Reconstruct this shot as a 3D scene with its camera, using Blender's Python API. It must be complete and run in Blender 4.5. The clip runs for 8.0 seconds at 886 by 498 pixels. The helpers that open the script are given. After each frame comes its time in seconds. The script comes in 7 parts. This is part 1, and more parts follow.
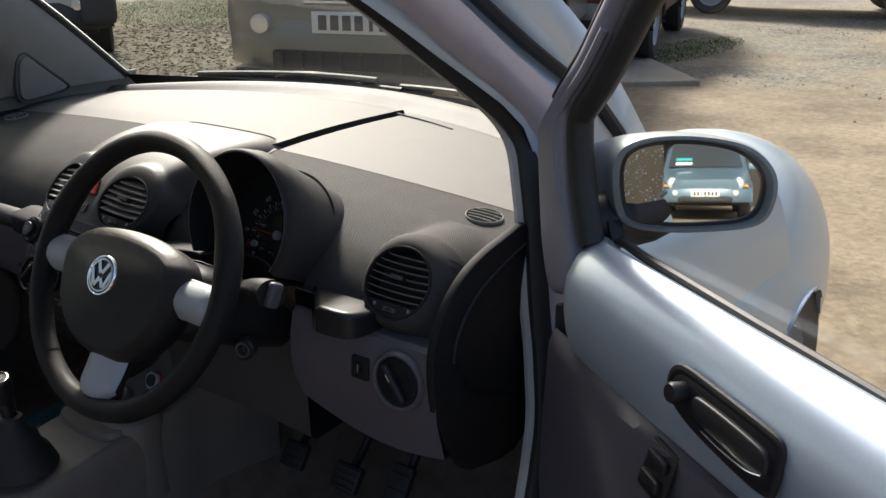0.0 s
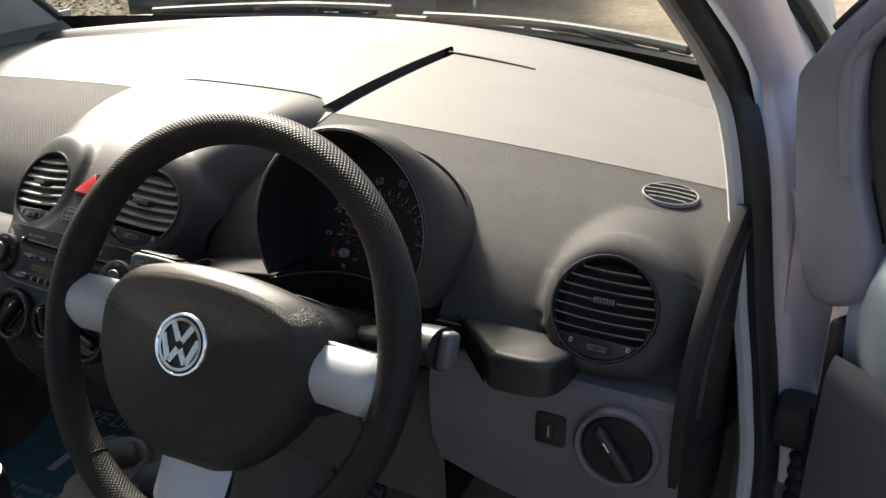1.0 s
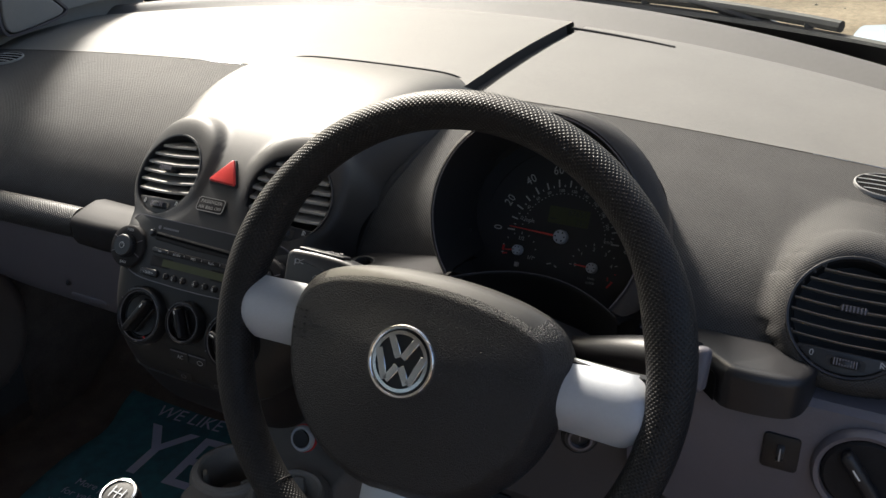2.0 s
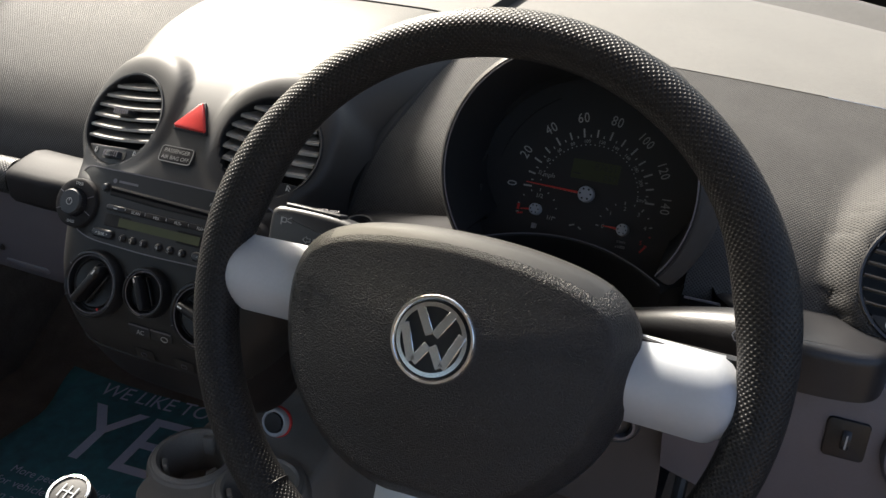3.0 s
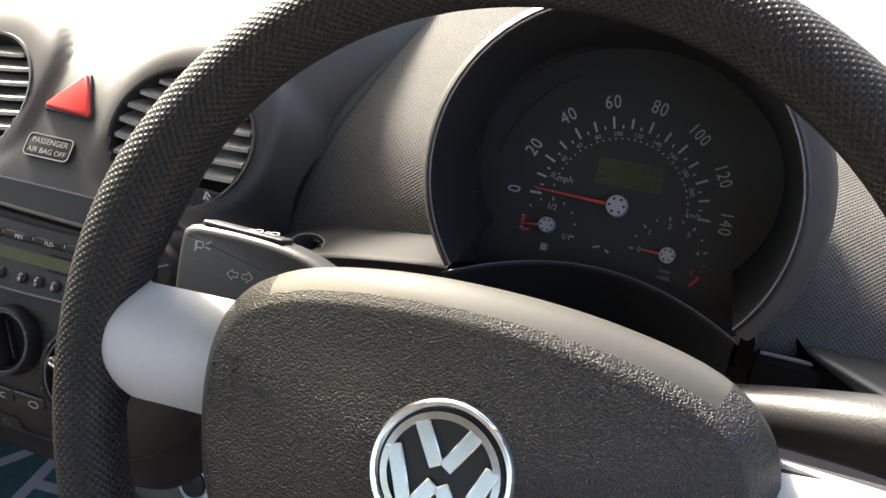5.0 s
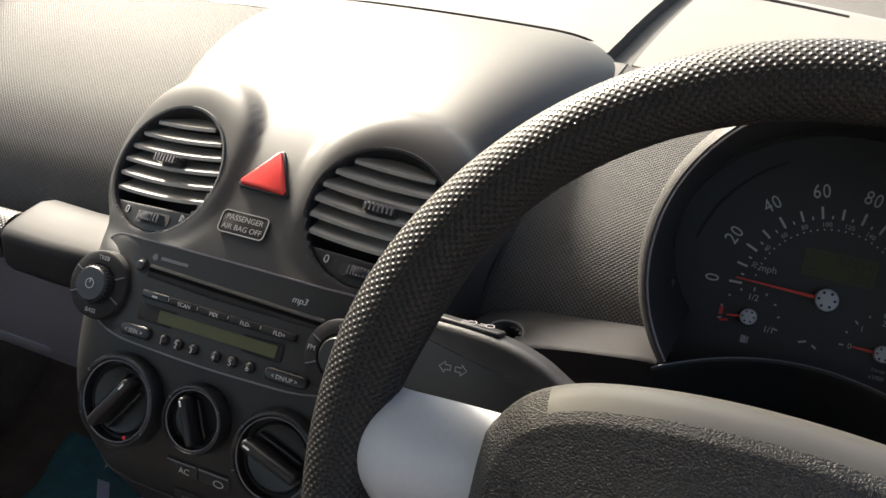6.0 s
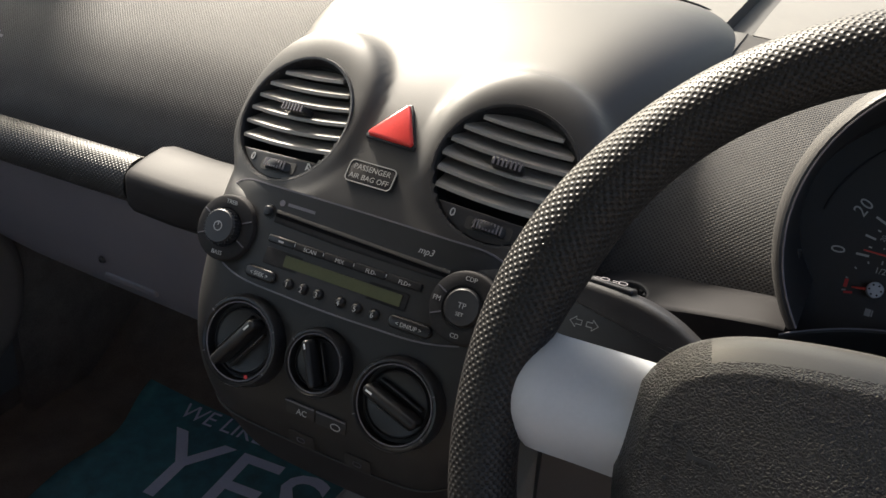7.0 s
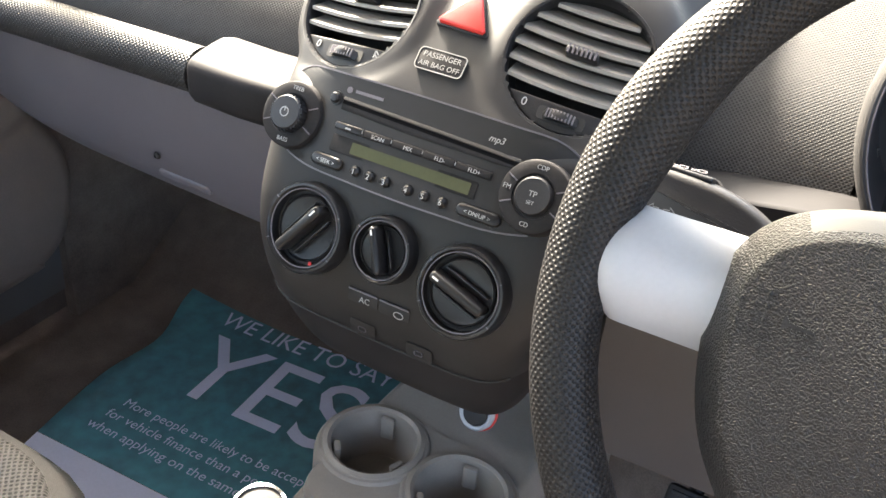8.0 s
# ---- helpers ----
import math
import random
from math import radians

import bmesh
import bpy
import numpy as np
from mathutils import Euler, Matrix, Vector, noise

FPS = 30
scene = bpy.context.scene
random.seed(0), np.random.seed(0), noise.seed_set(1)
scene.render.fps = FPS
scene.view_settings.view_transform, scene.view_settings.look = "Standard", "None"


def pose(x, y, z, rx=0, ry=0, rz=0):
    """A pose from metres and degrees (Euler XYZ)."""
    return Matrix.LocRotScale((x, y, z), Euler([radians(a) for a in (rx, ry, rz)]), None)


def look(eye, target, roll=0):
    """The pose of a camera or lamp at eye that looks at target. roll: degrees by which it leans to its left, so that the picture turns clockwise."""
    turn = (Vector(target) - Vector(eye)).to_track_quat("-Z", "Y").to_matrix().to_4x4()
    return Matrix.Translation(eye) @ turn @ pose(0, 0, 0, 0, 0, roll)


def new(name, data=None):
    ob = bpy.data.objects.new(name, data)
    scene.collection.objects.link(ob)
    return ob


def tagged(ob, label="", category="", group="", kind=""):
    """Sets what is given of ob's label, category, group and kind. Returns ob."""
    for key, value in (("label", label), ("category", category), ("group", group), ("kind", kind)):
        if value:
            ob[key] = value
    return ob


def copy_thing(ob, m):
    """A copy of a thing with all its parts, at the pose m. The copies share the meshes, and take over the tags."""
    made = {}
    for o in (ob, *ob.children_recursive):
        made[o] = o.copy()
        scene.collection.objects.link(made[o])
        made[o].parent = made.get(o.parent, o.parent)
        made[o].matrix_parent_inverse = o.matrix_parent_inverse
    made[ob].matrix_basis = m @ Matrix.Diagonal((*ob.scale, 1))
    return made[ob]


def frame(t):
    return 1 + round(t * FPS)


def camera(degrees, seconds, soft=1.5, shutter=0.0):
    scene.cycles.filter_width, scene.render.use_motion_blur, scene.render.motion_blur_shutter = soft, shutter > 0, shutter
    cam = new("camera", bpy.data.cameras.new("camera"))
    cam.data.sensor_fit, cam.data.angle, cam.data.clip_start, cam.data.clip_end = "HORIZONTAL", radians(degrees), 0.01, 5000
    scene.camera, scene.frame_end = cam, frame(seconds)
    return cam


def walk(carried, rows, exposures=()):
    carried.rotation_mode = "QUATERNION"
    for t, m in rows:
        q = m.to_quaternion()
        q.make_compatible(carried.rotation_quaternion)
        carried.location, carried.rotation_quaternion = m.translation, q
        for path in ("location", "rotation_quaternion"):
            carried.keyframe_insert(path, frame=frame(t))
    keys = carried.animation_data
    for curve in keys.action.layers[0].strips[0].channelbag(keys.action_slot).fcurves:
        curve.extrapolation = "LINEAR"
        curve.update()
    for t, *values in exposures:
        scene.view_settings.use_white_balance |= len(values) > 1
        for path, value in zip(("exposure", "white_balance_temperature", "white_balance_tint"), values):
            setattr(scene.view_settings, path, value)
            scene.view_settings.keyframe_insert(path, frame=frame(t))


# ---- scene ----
cam = camera(51.7, 8.0)
METRES, EYE, TILT, LEAN, TURN = 1.245, 1.36, -20.0, 0.0, 35.5
ROWS = [
    (0.0, 0.0, 0.0, 0.0, -0.0, 0.0, 0.0),
    (0.5, -0.1587, 0.2187, 0.0488, -2.83, -2.92, 3.24),
    (1.0, -0.241, 0.318, 0.0773, -7.23, -5.23, 4.06),
    (1.5, -0.3284, 0.3822, 0.0925, -7.66, -5.3, 4.08),
    (2.0, -0.3781, 0.4188, 0.092, -7.48, -6.41, 3.79),
    (3.5, -0.4236, 0.5665, 0.0866, -12.34, -9.7, 2.6),
    (4.0, -0.4128, 0.6259, 0.0858, -13.95, -10.36, 2.52),
    (5.5, -0.433, 0.7046, 0.0905, -14.5, -8.83, 1.77),
    (6.0, -0.4661, 0.722, 0.1032, -11.77, -7.66, 1.34),
    (6.5, -0.4798, 0.726, 0.1038, -10.0, -7.76, 0.52),
    (7.0, -0.5041, 0.7229, 0.0932, -8.38, -9.05, -0.96),
    (7.5, -0.5173, 0.722, 0.0787, -7.03, -11.12, -2.06),
    (8.0, -0.525, 0.7243, 0.0691, -6.58, -13.06, -2.34),
]
BETWEEN = [
    (0.2, look((1.150, -0.609, 1.348), (0.081, 0.917, 0.621), -0.3)),
    (0.4, look((1.029, -0.564, 1.333), (0.004, 0.976, 0.574), -1.2)),
    (0.8, look((0.882, -0.521, 1.316), (-0.016, 1.063, 0.489), -1.8)),
    (2.2, look((0.5876, -0.4891, 1.2766), (-0.2269, 1.0942, 0.3657), -0.90)),
    (3.3, look((0.4774, -0.4108, 1.2207), (-0.1898, 1.2154, 0.2665), 1.71)),
    (4.2, look((0.4209, -0.3037, 1.1829), (-0.1562, 1.3297, 0.1833), 2.85)),
    (5.3, look((0.3799, -0.2591, 1.1567), (-0.1777, 1.4031, 0.1943), 3.57)),
]
EXPOSURES = [(0.0, 1.12, 6500, 12), (0.5, 1.68, 6650, 12), (1.0, 1.86, 6700, 12), (1.5, 1.72, 6620, 12), (2.0, 1.68, 6550, 12), (3.5, 2.75, 6650, 12), (4.0, 3.38, 6650, 12), (5.5, 3.30, 7050, 12), (6.0, 2.6, 6950, 12), (6.5, 2.27, 6850, 12), (7.0, 2.3, 6850, 12), (7.5, 3.6, 6920, 12), (8.0, 4.25, 7050, 12)]
GIVEN = [(t, pose(1.297, -0.656, EYE, TILT, LEAN, TURN) @ pose(METRES * x, METRES * y, METRES * z, 90 + pitch, roll, yaw)) for t, x, y, z, yaw, pitch, roll in ROWS]
walk(cam, sorted(GIVEN + BETWEEN, key=lambda row: row[0]), EXPOSURES)

# ---- daylight: hazy sun ahead and to the passenger's side ----
SUN_AZ, SUN_EL = 50.0, 38.0   # degrees to the left of straight ahead, and above the horizon
world = bpy.data.worlds.new("sky")
scene.world = world
world.use_nodes = True
wn, wl = world.node_tree.nodes, world.node_tree.links
sky = wn.new("ShaderNodeTexSky")
sky.sky_type, sky.sun_disc = "NISHITA", False
sky.sun_elevation, sky.sun_rotation = radians(SUN_EL), radians(-SUN_AZ)
sky.dust_density, sky.air_density = 6.0, 1.0
wn["Background"].inputs["Strength"].default_value = 0.115
wl.new(sky.outputs[0], wn["Background"].inputs["Color"])
sun = new("sun", bpy.data.lights.new("sun", "SUN"))
sun.data.energy, sun.data.angle, sun.data.color = 3.9, radians(9.0), (1.0, 0.95, 0.85)
sun_from = Vector((-math.sin(radians(SUN_AZ)) * math.cos(radians(SUN_EL)), math.cos(radians(SUN_AZ)) * math.cos(radians(SUN_EL)), math.sin(radians(SUN_EL))))
sun.matrix_world = look(sun_from * 30, (0, 0, 0))


# ---- builders ----
INVERSE = {}


def thing(name, base, label, category, group="", kind="", local=False):
    """An Empty at base (a pose or a place) that parents the parts of one thing. local: its parts are built round the base, else in the world."""
    m = base if isinstance(base, Matrix) else Matrix.Translation(base)
    ob = new(name)
    ob.empty_display_size = 0.02
    ob.matrix_world = m
    if not local:
        INVERSE[ob.name] = m.inverted()
    return tagged(ob, label, category, group, kind)


def shade(me, angle=40):
    n = len(me.polygons)
    me.polygons.foreach_set("use_smooth", [True] * n)
    me.set_sharp_from_angle(angle=radians(angle))


def part(name, bm, material, parent=None, label="", angle=40, kind=""):
    root = parent
    while root is not None and root.parent is not None:
        root = root.parent
    if root is not None and root.name in INVERSE:
        bm.transform(INVERSE[root.name])
    me = bpy.data.meshes.new(name)
    bm.normal_update()
    bm.to_mesh(me)
    bm.free()
    shade(me, angle)
    me.materials.append(material)
    ob = new(name, me)
    ob.parent = parent
    if label or kind:
        tagged(ob, label, kind=kind)
    return ob


def whole(name, bm, material, label, category, group="", kind="", angle=40):
    return tagged(part(name, bm, material, None, "", angle), label, category, group, kind)


def join(*parts):
    bm = parts[0]
    for other in parts[1:]:
        me = bpy.data.meshes.new("join")
        other.to_mesh(me)
        other.free()
        bm.from_mesh(me)
        bpy.data.meshes.remove(me)
    return bm


def moved(bm, m):
    bm.transform(m)
    return bm


def basis(origin, x, y, z):
    m = Matrix.Identity(4)
    for i, v in enumerate((x, y, z)):
        v = Vector(v).normalized()
        for j in range(3):
            m[j][i] = v[j]
    m.translation = origin
    return m


def facing(origin, normal, roll=0.0, side=(1, 0, 0)):
    """A frame whose z is the normal, x runs to the right, y up the face."""
    z = Vector(normal).normalized()
    x = (Vector(side) - z * z.dot(Vector(side))).normalized()
    return basis(origin, x, z.cross(x), z) @ pose(0, 0, 0, 0, 0, roll)


def box(sx, sy, sz, bevel=0.0, seg=2, at=(0, 0, 0)):
    bm = bmesh.new()
    bmesh.ops.create_cube(bm, size=1.0)
    bmesh.ops.scale(bm, vec=(sx, sy, sz), verts=bm.verts)
    if bevel:
        bmesh.ops.bevel(bm, geom=bm.edges[:], offset=min(bevel, 0.49 * min(sx, sy, sz)), segments=seg, profile=0.5, affect="EDGES")
    bmesh.ops.translate(bm, vec=at, verts=bm.verts)
    return bm


def lathe(profile, seg=48, closed=False):
    """Turns (radius, height) points round the z axis."""
    bm = bmesh.new()
    rings = []
    for r, h in profile:
        if r < 1e-6:
            rings.append([bm.verts.new((0, 0, h))])
        else:
            rings.append([bm.verts.new((r * math.cos(2 * math.pi * k / seg), r * math.sin(2 * math.pi * k / seg), h)) for k in range(seg)])
    pairs = list(zip(rings, rings[1:]))
    if closed:
        pairs.append((rings[-1], rings[0]))
    for a, b in pairs:
        for k in range(seg):
            q = [a[k % len(a)], a[(k + 1) % len(a)], b[(k + 1) % len(b)], b[k % len(b)]]
            q = list(dict.fromkeys(q))
            if len(q) > 2:
                bm.faces.new(q)
    bmesh.ops.recalc_face_normals(bm, faces=bm.faces)
    return bm


def loft(rows, close_u=False, close_v=False, caps=False, thick=0.0):
    """A skin over rows of points, each row as long as the next."""
    bm = bmesh.new()
    vs = [[bm.verts.new(p) for p in row] for row in rows]
    n, m = len(vs), len(vs[0])
    uv = bm.loops.layers.uv.new("UVMap")
    mid_row, mid_col = vs[n // 2], [row[m // 2] for row in vs]
    along, across = [0.0], [0.0]
    for j in range(m):
        along.append(along[-1] + (mid_row[(j + 1) % m].co - mid_row[j].co).length)
    for i in range(n):
        across.append(across[-1] + (mid_col[(i + 1) % n].co - mid_col[i].co).length)
    for i in range(n - (0 if close_v else 1)):
        for j in range(m - (0 if close_u else 1)):
            a, b, c, d = vs[i][j], vs[i][(j + 1) % m], vs[(i + 1) % n][(j + 1) % m], vs[(i + 1) % n][j]
            face = bm.faces.new((a, b, c, d))
            for lp, (q, r) in zip(face.loops, ((i, j), (i, j + 1), (i + 1, j + 1), (i + 1, j))):
                lp[uv].uv = (along[r], across[q])
    if caps and close_u:
        bm.faces.new(vs[0])
        bm.faces.new(vs[-1])
    bmesh.ops.recalc_face_normals(bm, faces=bm.faces)
    if thick:
        bmesh.ops.solidify(bm, geom=bm.faces[:], thickness=thick)
        bmesh.ops.recalc_face_normals(bm, faces=bm.faces)
    return bm


def towards(bm, place):
    """Turns all faces to look at a place."""
    bm.normal_update()
    c = sum((f.calc_center_median() for f in bm.faces), Vector()) / len(bm.faces)
    if sum(f.normal.dot(Vector(place) - c) for f in bm.faces) < 0:
        bmesh.ops.reverse_faces(bm, faces=bm.faces)
    return bm


def smooth(points, n, closed=False):
    """n points along a Catmull-Rom curve through the points."""
    p = [Vector(q) for q in points]
    k = len(p)
    out = []
    spans = k if closed else k - 1
    for i in range(n):
        s = i * spans / (n if closed else n - 1)
        j = min(int(s), spans - 1)
        t = s - j
        if closed:
            a, b, c, d = p[(j - 1) % k], p[j % k], p[(j + 1) % k], p[(j + 2) % k]
        else:
            a, b, c, d = p[max(j - 1, 0)], p[j], p[j + 1], p[min(j + 2, k - 1)]
        out.append(0.5 * (2 * b + (c - a) * t + (2 * a - 5 * b + 4 * c - d) * t * t + (3 * b - a - 3 * c + d) * t ** 3))
    return out


def tube(points, radius, seg=12, closed=False, up=(0, 0, 1), flat=1.0, caps=True):
    """A round (or flattened) bar along points; radius may be a list."""
    p = [Vector(q) for q in points]
    rows = []
    for i, q in enumerate(p):
        a = p[(i - 1) % len(p)] if closed or i else p[0]
        b = p[(i + 1) % len(p)] if closed or i < len(p) - 1 else p[-1]
        d = (b - a).normalized()
        s = d.cross(Vector(up))
        s = s.normalized() if s.length > 1e-5 else Vector((1, 0, 0))
        w = s.cross(d)
        r = radius[i] if isinstance(radius, (list, tuple)) else radius
        rows.append([q + r * (math.cos(2 * math.pi * k / seg) * s + flat * math.sin(2 * math.pi * k / seg) * w) for k in range(seg)])
    return loft(rows, close_u=True, close_v=closed, caps=caps and not closed)


def slab(outline, depth, bevel=0.0, seg=2):
    """A plate from a closed outline in the xy plane, raised by depth along z."""
    bm = bmesh.new()
    low = [bm.verts.new((q[0], q[1], 0)) for q in outline]
    face = bm.faces.new(low)
    bm.normal_update()
    if face.normal.z < 0:
        face.normal_flip()
    top = bmesh.ops.extrude_face_region(bm, geom=[face])
    verts = [g for g in top["geom"] if isinstance(g, bmesh.types.BMVert)]
    bmesh.ops.translate(bm, vec=(0, 0, depth), verts=verts)
    bmesh.ops.recalc_face_normals(bm, faces=bm.faces)
    if bevel:
        edges = [e for e in bm.edges if all(abs(v.co.z - depth) < 1e-6 for v in e.verts)]
        bmesh.ops.bevel(bm, geom=edges, offset=bevel, segments=seg, profile=0.5, affect="EDGES")
    return bm


def rounded(w, h, r, n=6):
    """The outline of a rectangle with round corners."""
    out = []
    for cx, cy, a in ((w / 2 - r, h / 2 - r, 0), (-w / 2 + r, h / 2 - r, 90), (-w / 2 + r, -h / 2 + r, 180), (w / 2 - r, -h / 2 + r, 270)):
        out += [(cx + r * math.cos(radians(a + 90 * k / n)), cy + r * math.sin(radians(a + 90 * k / n))) for k in range(n + 1)]
    return out


def ring_plate(outline, width, depth):
    """A raised line along a closed outline."""
    c = Vector((sum(q[0] for q in outline) / len(outline), sum(q[1] for q in outline) / len(outline)))
    n = len(outline)
    rows = []
    for i, q in enumerate(outline):
        a, b = Vector(outline[i - 1][:2]), Vector(outline[(i + 1) % n][:2])
        d = (b - a).normalized()
        nrm = Vector((d.y, -d.x))
        if nrm.dot(Vector(q[:2]) - c) < 0:
            nrm = -nrm
        o, i_ = Vector(q[:2]) + nrm * width / 2, Vector(q[:2]) - nrm * width / 2
        rows.append([(o.x, o.y, 0), (o.x, o.y, depth), (i_.x, i_.y, depth), (i_.x, i_.y, 0)])
    return loft(rows, close_u=True, close_v=True)


def letters(body, size, depth=0.0003, align="CENTER", shear=0.0, bold=0.0):
    """Raised letters of the built-in font, in the xy plane, facing z."""
    cu = bpy.data.curves.new("letters", "FONT")
    cu.body, cu.size, cu.align_x, cu.align_y, cu.extrude, cu.shear, cu.resolution_u = body, size, align, "CENTER", depth, shear, 3
    cu.offset = bold * size
    ob = new("letters", cu)
    dg = bpy.context.evaluated_depsgraph_get()
    me = bpy.data.meshes.new_from_object(ob.evaluated_get(dg))
    bm = bmesh.new()
    bm.from_mesh(me)
    bpy.data.objects.remove(ob)
    bpy.data.curves.remove(cu)
    bpy.data.meshes.remove(me)
    return bm


# ---- materials ----
def material(name, colour, rough=0.5, metal=0.0, vary=0.15, scale=30.0, bump=0.0, grain=800.0, spec=0.5, coat=0.0, dirt=None, rough_vary=0.08, warp=1.0):
    """Colour with two scales of variation, a fine relief, and uneven gloss."""
    m = bpy.data.materials.new(name)
    m.use_nodes = True
    nt = m.node_tree
    n, l = nt.nodes, nt.links
    b = n["Principled BSDF"]
    tc = n.new("ShaderNodeTexCoord")
    big = n.new("ShaderNodeTexNoise")
    big.inputs["Scale"].default_value, big.inputs["Detail"].default_value = scale, 6
    small = n.new("ShaderNodeTexNoise")
    small.inputs["Scale"].default_value, small.inputs["Detail"].default_value = scale * 14, 3
    for t in (big, small):
        l.new(tc.outputs["Object"], t.inputs["Vector"])
    mix = n.new("ShaderNodeMath")
    mix.operation = "MULTIPLY_ADD"
    mix.inputs[1].default_value, mix.inputs[2].default_value = 0.45, 0.0
    l.new(small.outputs["Fac"], mix.inputs[0])
    add = n.new("ShaderNodeMath")
    add.operation = "MULTIPLY_ADD"
    add.inputs[1].default_value = 0.55
    l.new(big.outputs["Fac"], add.inputs[0])
    l.new(mix.outputs[0], add.inputs[2])
    ramp = n.new("ShaderNodeValToRGB")
    lo = [c * (1 - vary) for c in colour]
    hi = [min(1.0, c * (1 + vary)) for c in colour]
    if dirt:
        lo = dirt
    ramp.color_ramp.elements[0].position, ramp.color_ramp.elements[1].position = 0.3, 0.7
    ramp.color_ramp.elements[0].color, ramp.color_ramp.elements[1].color = (*lo, 1), (*hi, 1)
    l.new(add.outputs[0], ramp.inputs[0])
    l.new(ramp.outputs[0], b.inputs["Base Color"])
    rr = n.new("ShaderNodeMapRange")
    rr.inputs["To Min"].default_value, rr.inputs["To Max"].default_value = max(0.02, rough - rough_vary), min(1.0, rough + rough_vary)
    l.new(add.outputs[0], rr.inputs["Value"])
    l.new(rr.outputs[0], b.inputs["Roughness"])
    b.inputs["Metallic"].default_value = metal
    b.inputs["Specular IOR Level"].default_value = spec
    b.inputs["Coat Weight"].default_value = coat
    b.inputs["Coat Roughness"].default_value = 0.05
    if bump:
        g = n.new("ShaderNodeTexNoise")
        g.inputs["Scale"].default_value, g.inputs["Detail"].default_value = grain, 2
        l.new(tc.outputs["Object"], g.inputs["Vector"])
        bp = n.new("ShaderNodeBump")
        bp.inputs["Strength"].default_value, bp.inputs["Distance"].default_value = bump, 0.0006
        l.new(g.outputs["Fac"], bp.inputs["Height"])
        l.new(bp.outputs[0], b.inputs["Normal"])
    return m


def leather(name, colour, rough, cell, strength, dots, spec=0.5, raised=False):
    """Leather: a regular embossed net of dots (dots) or an uneven pebble grain, laid by the UV map in metres or by the object."""
    m = material(name, colour, rough, vary=0.2, spec=spec)
    nt = m.node_tree
    n, l = nt.nodes, nt.links
    tc = n["Texture Coordinate"]
    if dots:
        v = n.new("ShaderNodeTexVoronoi")
        v.inputs["Scale"].default_value = 1.0 / cell
        v.voronoi_dimensions = "2D"
        v.inputs["Randomness"].default_value = 0.0
        mp = n.new("ShaderNodeMapping")
        mp.inputs["Rotation"].default_value = (0, 0, radians(45))
        l.new(tc.outputs["UV"], mp.inputs["Vector"])
        l.new(mp.outputs[0], v.inputs["Vector"])
    else:
        v = n.new("ShaderNodeTexNoise")
        v.inputs["Scale"].default_value, v.inputs["Detail"].default_value, v.inputs["Roughness"].default_value = 1.7 / cell, 1.0, 0.5
        ns = n.new("ShaderNodeTexNoise")
        ns.inputs["Scale"].default_value = 0.6 / cell
        mixv = n.new("ShaderNodeVectorMath")
        mixv.operation = "MULTIPLY_ADD"
        mixv.inputs[1].default_value = (0.6 * cell, 0.6 * cell, 0.6 * cell)
        l.new(tc.outputs["Object"], ns.inputs["Vector"])
        l.new(ns.outputs["Color"], mixv.inputs[0])
        l.new(tc.outputs["Object"], mixv.inputs[2])
        l.new(mixv.outputs[0], v.inputs["Vector"])
    edge = n.new("ShaderNodeMapRange")
    edge.interpolation_type = "SMOOTHSTEP"
    edge.inputs["From Min"].default_value, edge.inputs["From Max"].default_value = (0.36, 0.12) if raised else (0.14, 0.46) if dots else (0.32, 0.66)
    l.new(v.outputs["Distance"] if dots else v.outputs["Fac"], edge.inputs["Value"])
    bp = n.new("ShaderNodeBump")
    bp.inputs["Strength"].default_value, bp.inputs["Distance"].default_value = strength, cell * (0.22 if raised else 0.30 if dots else 0.28)
    l.new(edge.outputs[0], bp.inputs["Height"])
    l.new(bp.outputs[0], n["Principled BSDF"].inputs["Normal"])
    # the relief's own mask also darkens the colour in the hollows of the grain
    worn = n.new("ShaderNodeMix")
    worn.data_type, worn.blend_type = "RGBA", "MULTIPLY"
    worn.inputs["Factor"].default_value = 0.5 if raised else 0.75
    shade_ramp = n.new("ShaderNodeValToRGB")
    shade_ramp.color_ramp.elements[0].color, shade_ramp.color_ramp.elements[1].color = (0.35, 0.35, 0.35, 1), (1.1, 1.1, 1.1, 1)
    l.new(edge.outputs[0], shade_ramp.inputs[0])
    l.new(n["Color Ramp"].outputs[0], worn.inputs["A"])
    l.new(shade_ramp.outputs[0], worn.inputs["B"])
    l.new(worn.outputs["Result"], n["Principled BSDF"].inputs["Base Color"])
    return m


def pane(name, tint, gloss=1.0):
    """Thin clear glass: it lets light straight through and mirrors a little at a slant."""
    m = bpy.data.materials.new(name)
    m.use_nodes = True
    n, l = m.node_tree.nodes, m.node_tree.links
    n.remove(n["Principled BSDF"])
    tr, gl, mx, fr = n.new("ShaderNodeBsdfTransparent"), n.new("ShaderNodeBsdfGlossy"), n.new("ShaderNodeMixShader"), n.new("ShaderNodeFresnel")
    tr.inputs["Color"].default_value = (*tint, 1)
    gl.inputs["Roughness"].default_value = 0.02
    fr.inputs["IOR"].default_value = 1.35
    l.new(fr.outputs[0], mx.inputs[0])
    l.new(tr.outputs[0], mx.inputs[1])
    l.new(gl.outputs[0], mx.inputs[2])
    l.new(mx.outputs[0], n["Material Output"].inputs["Surface"])
    return m


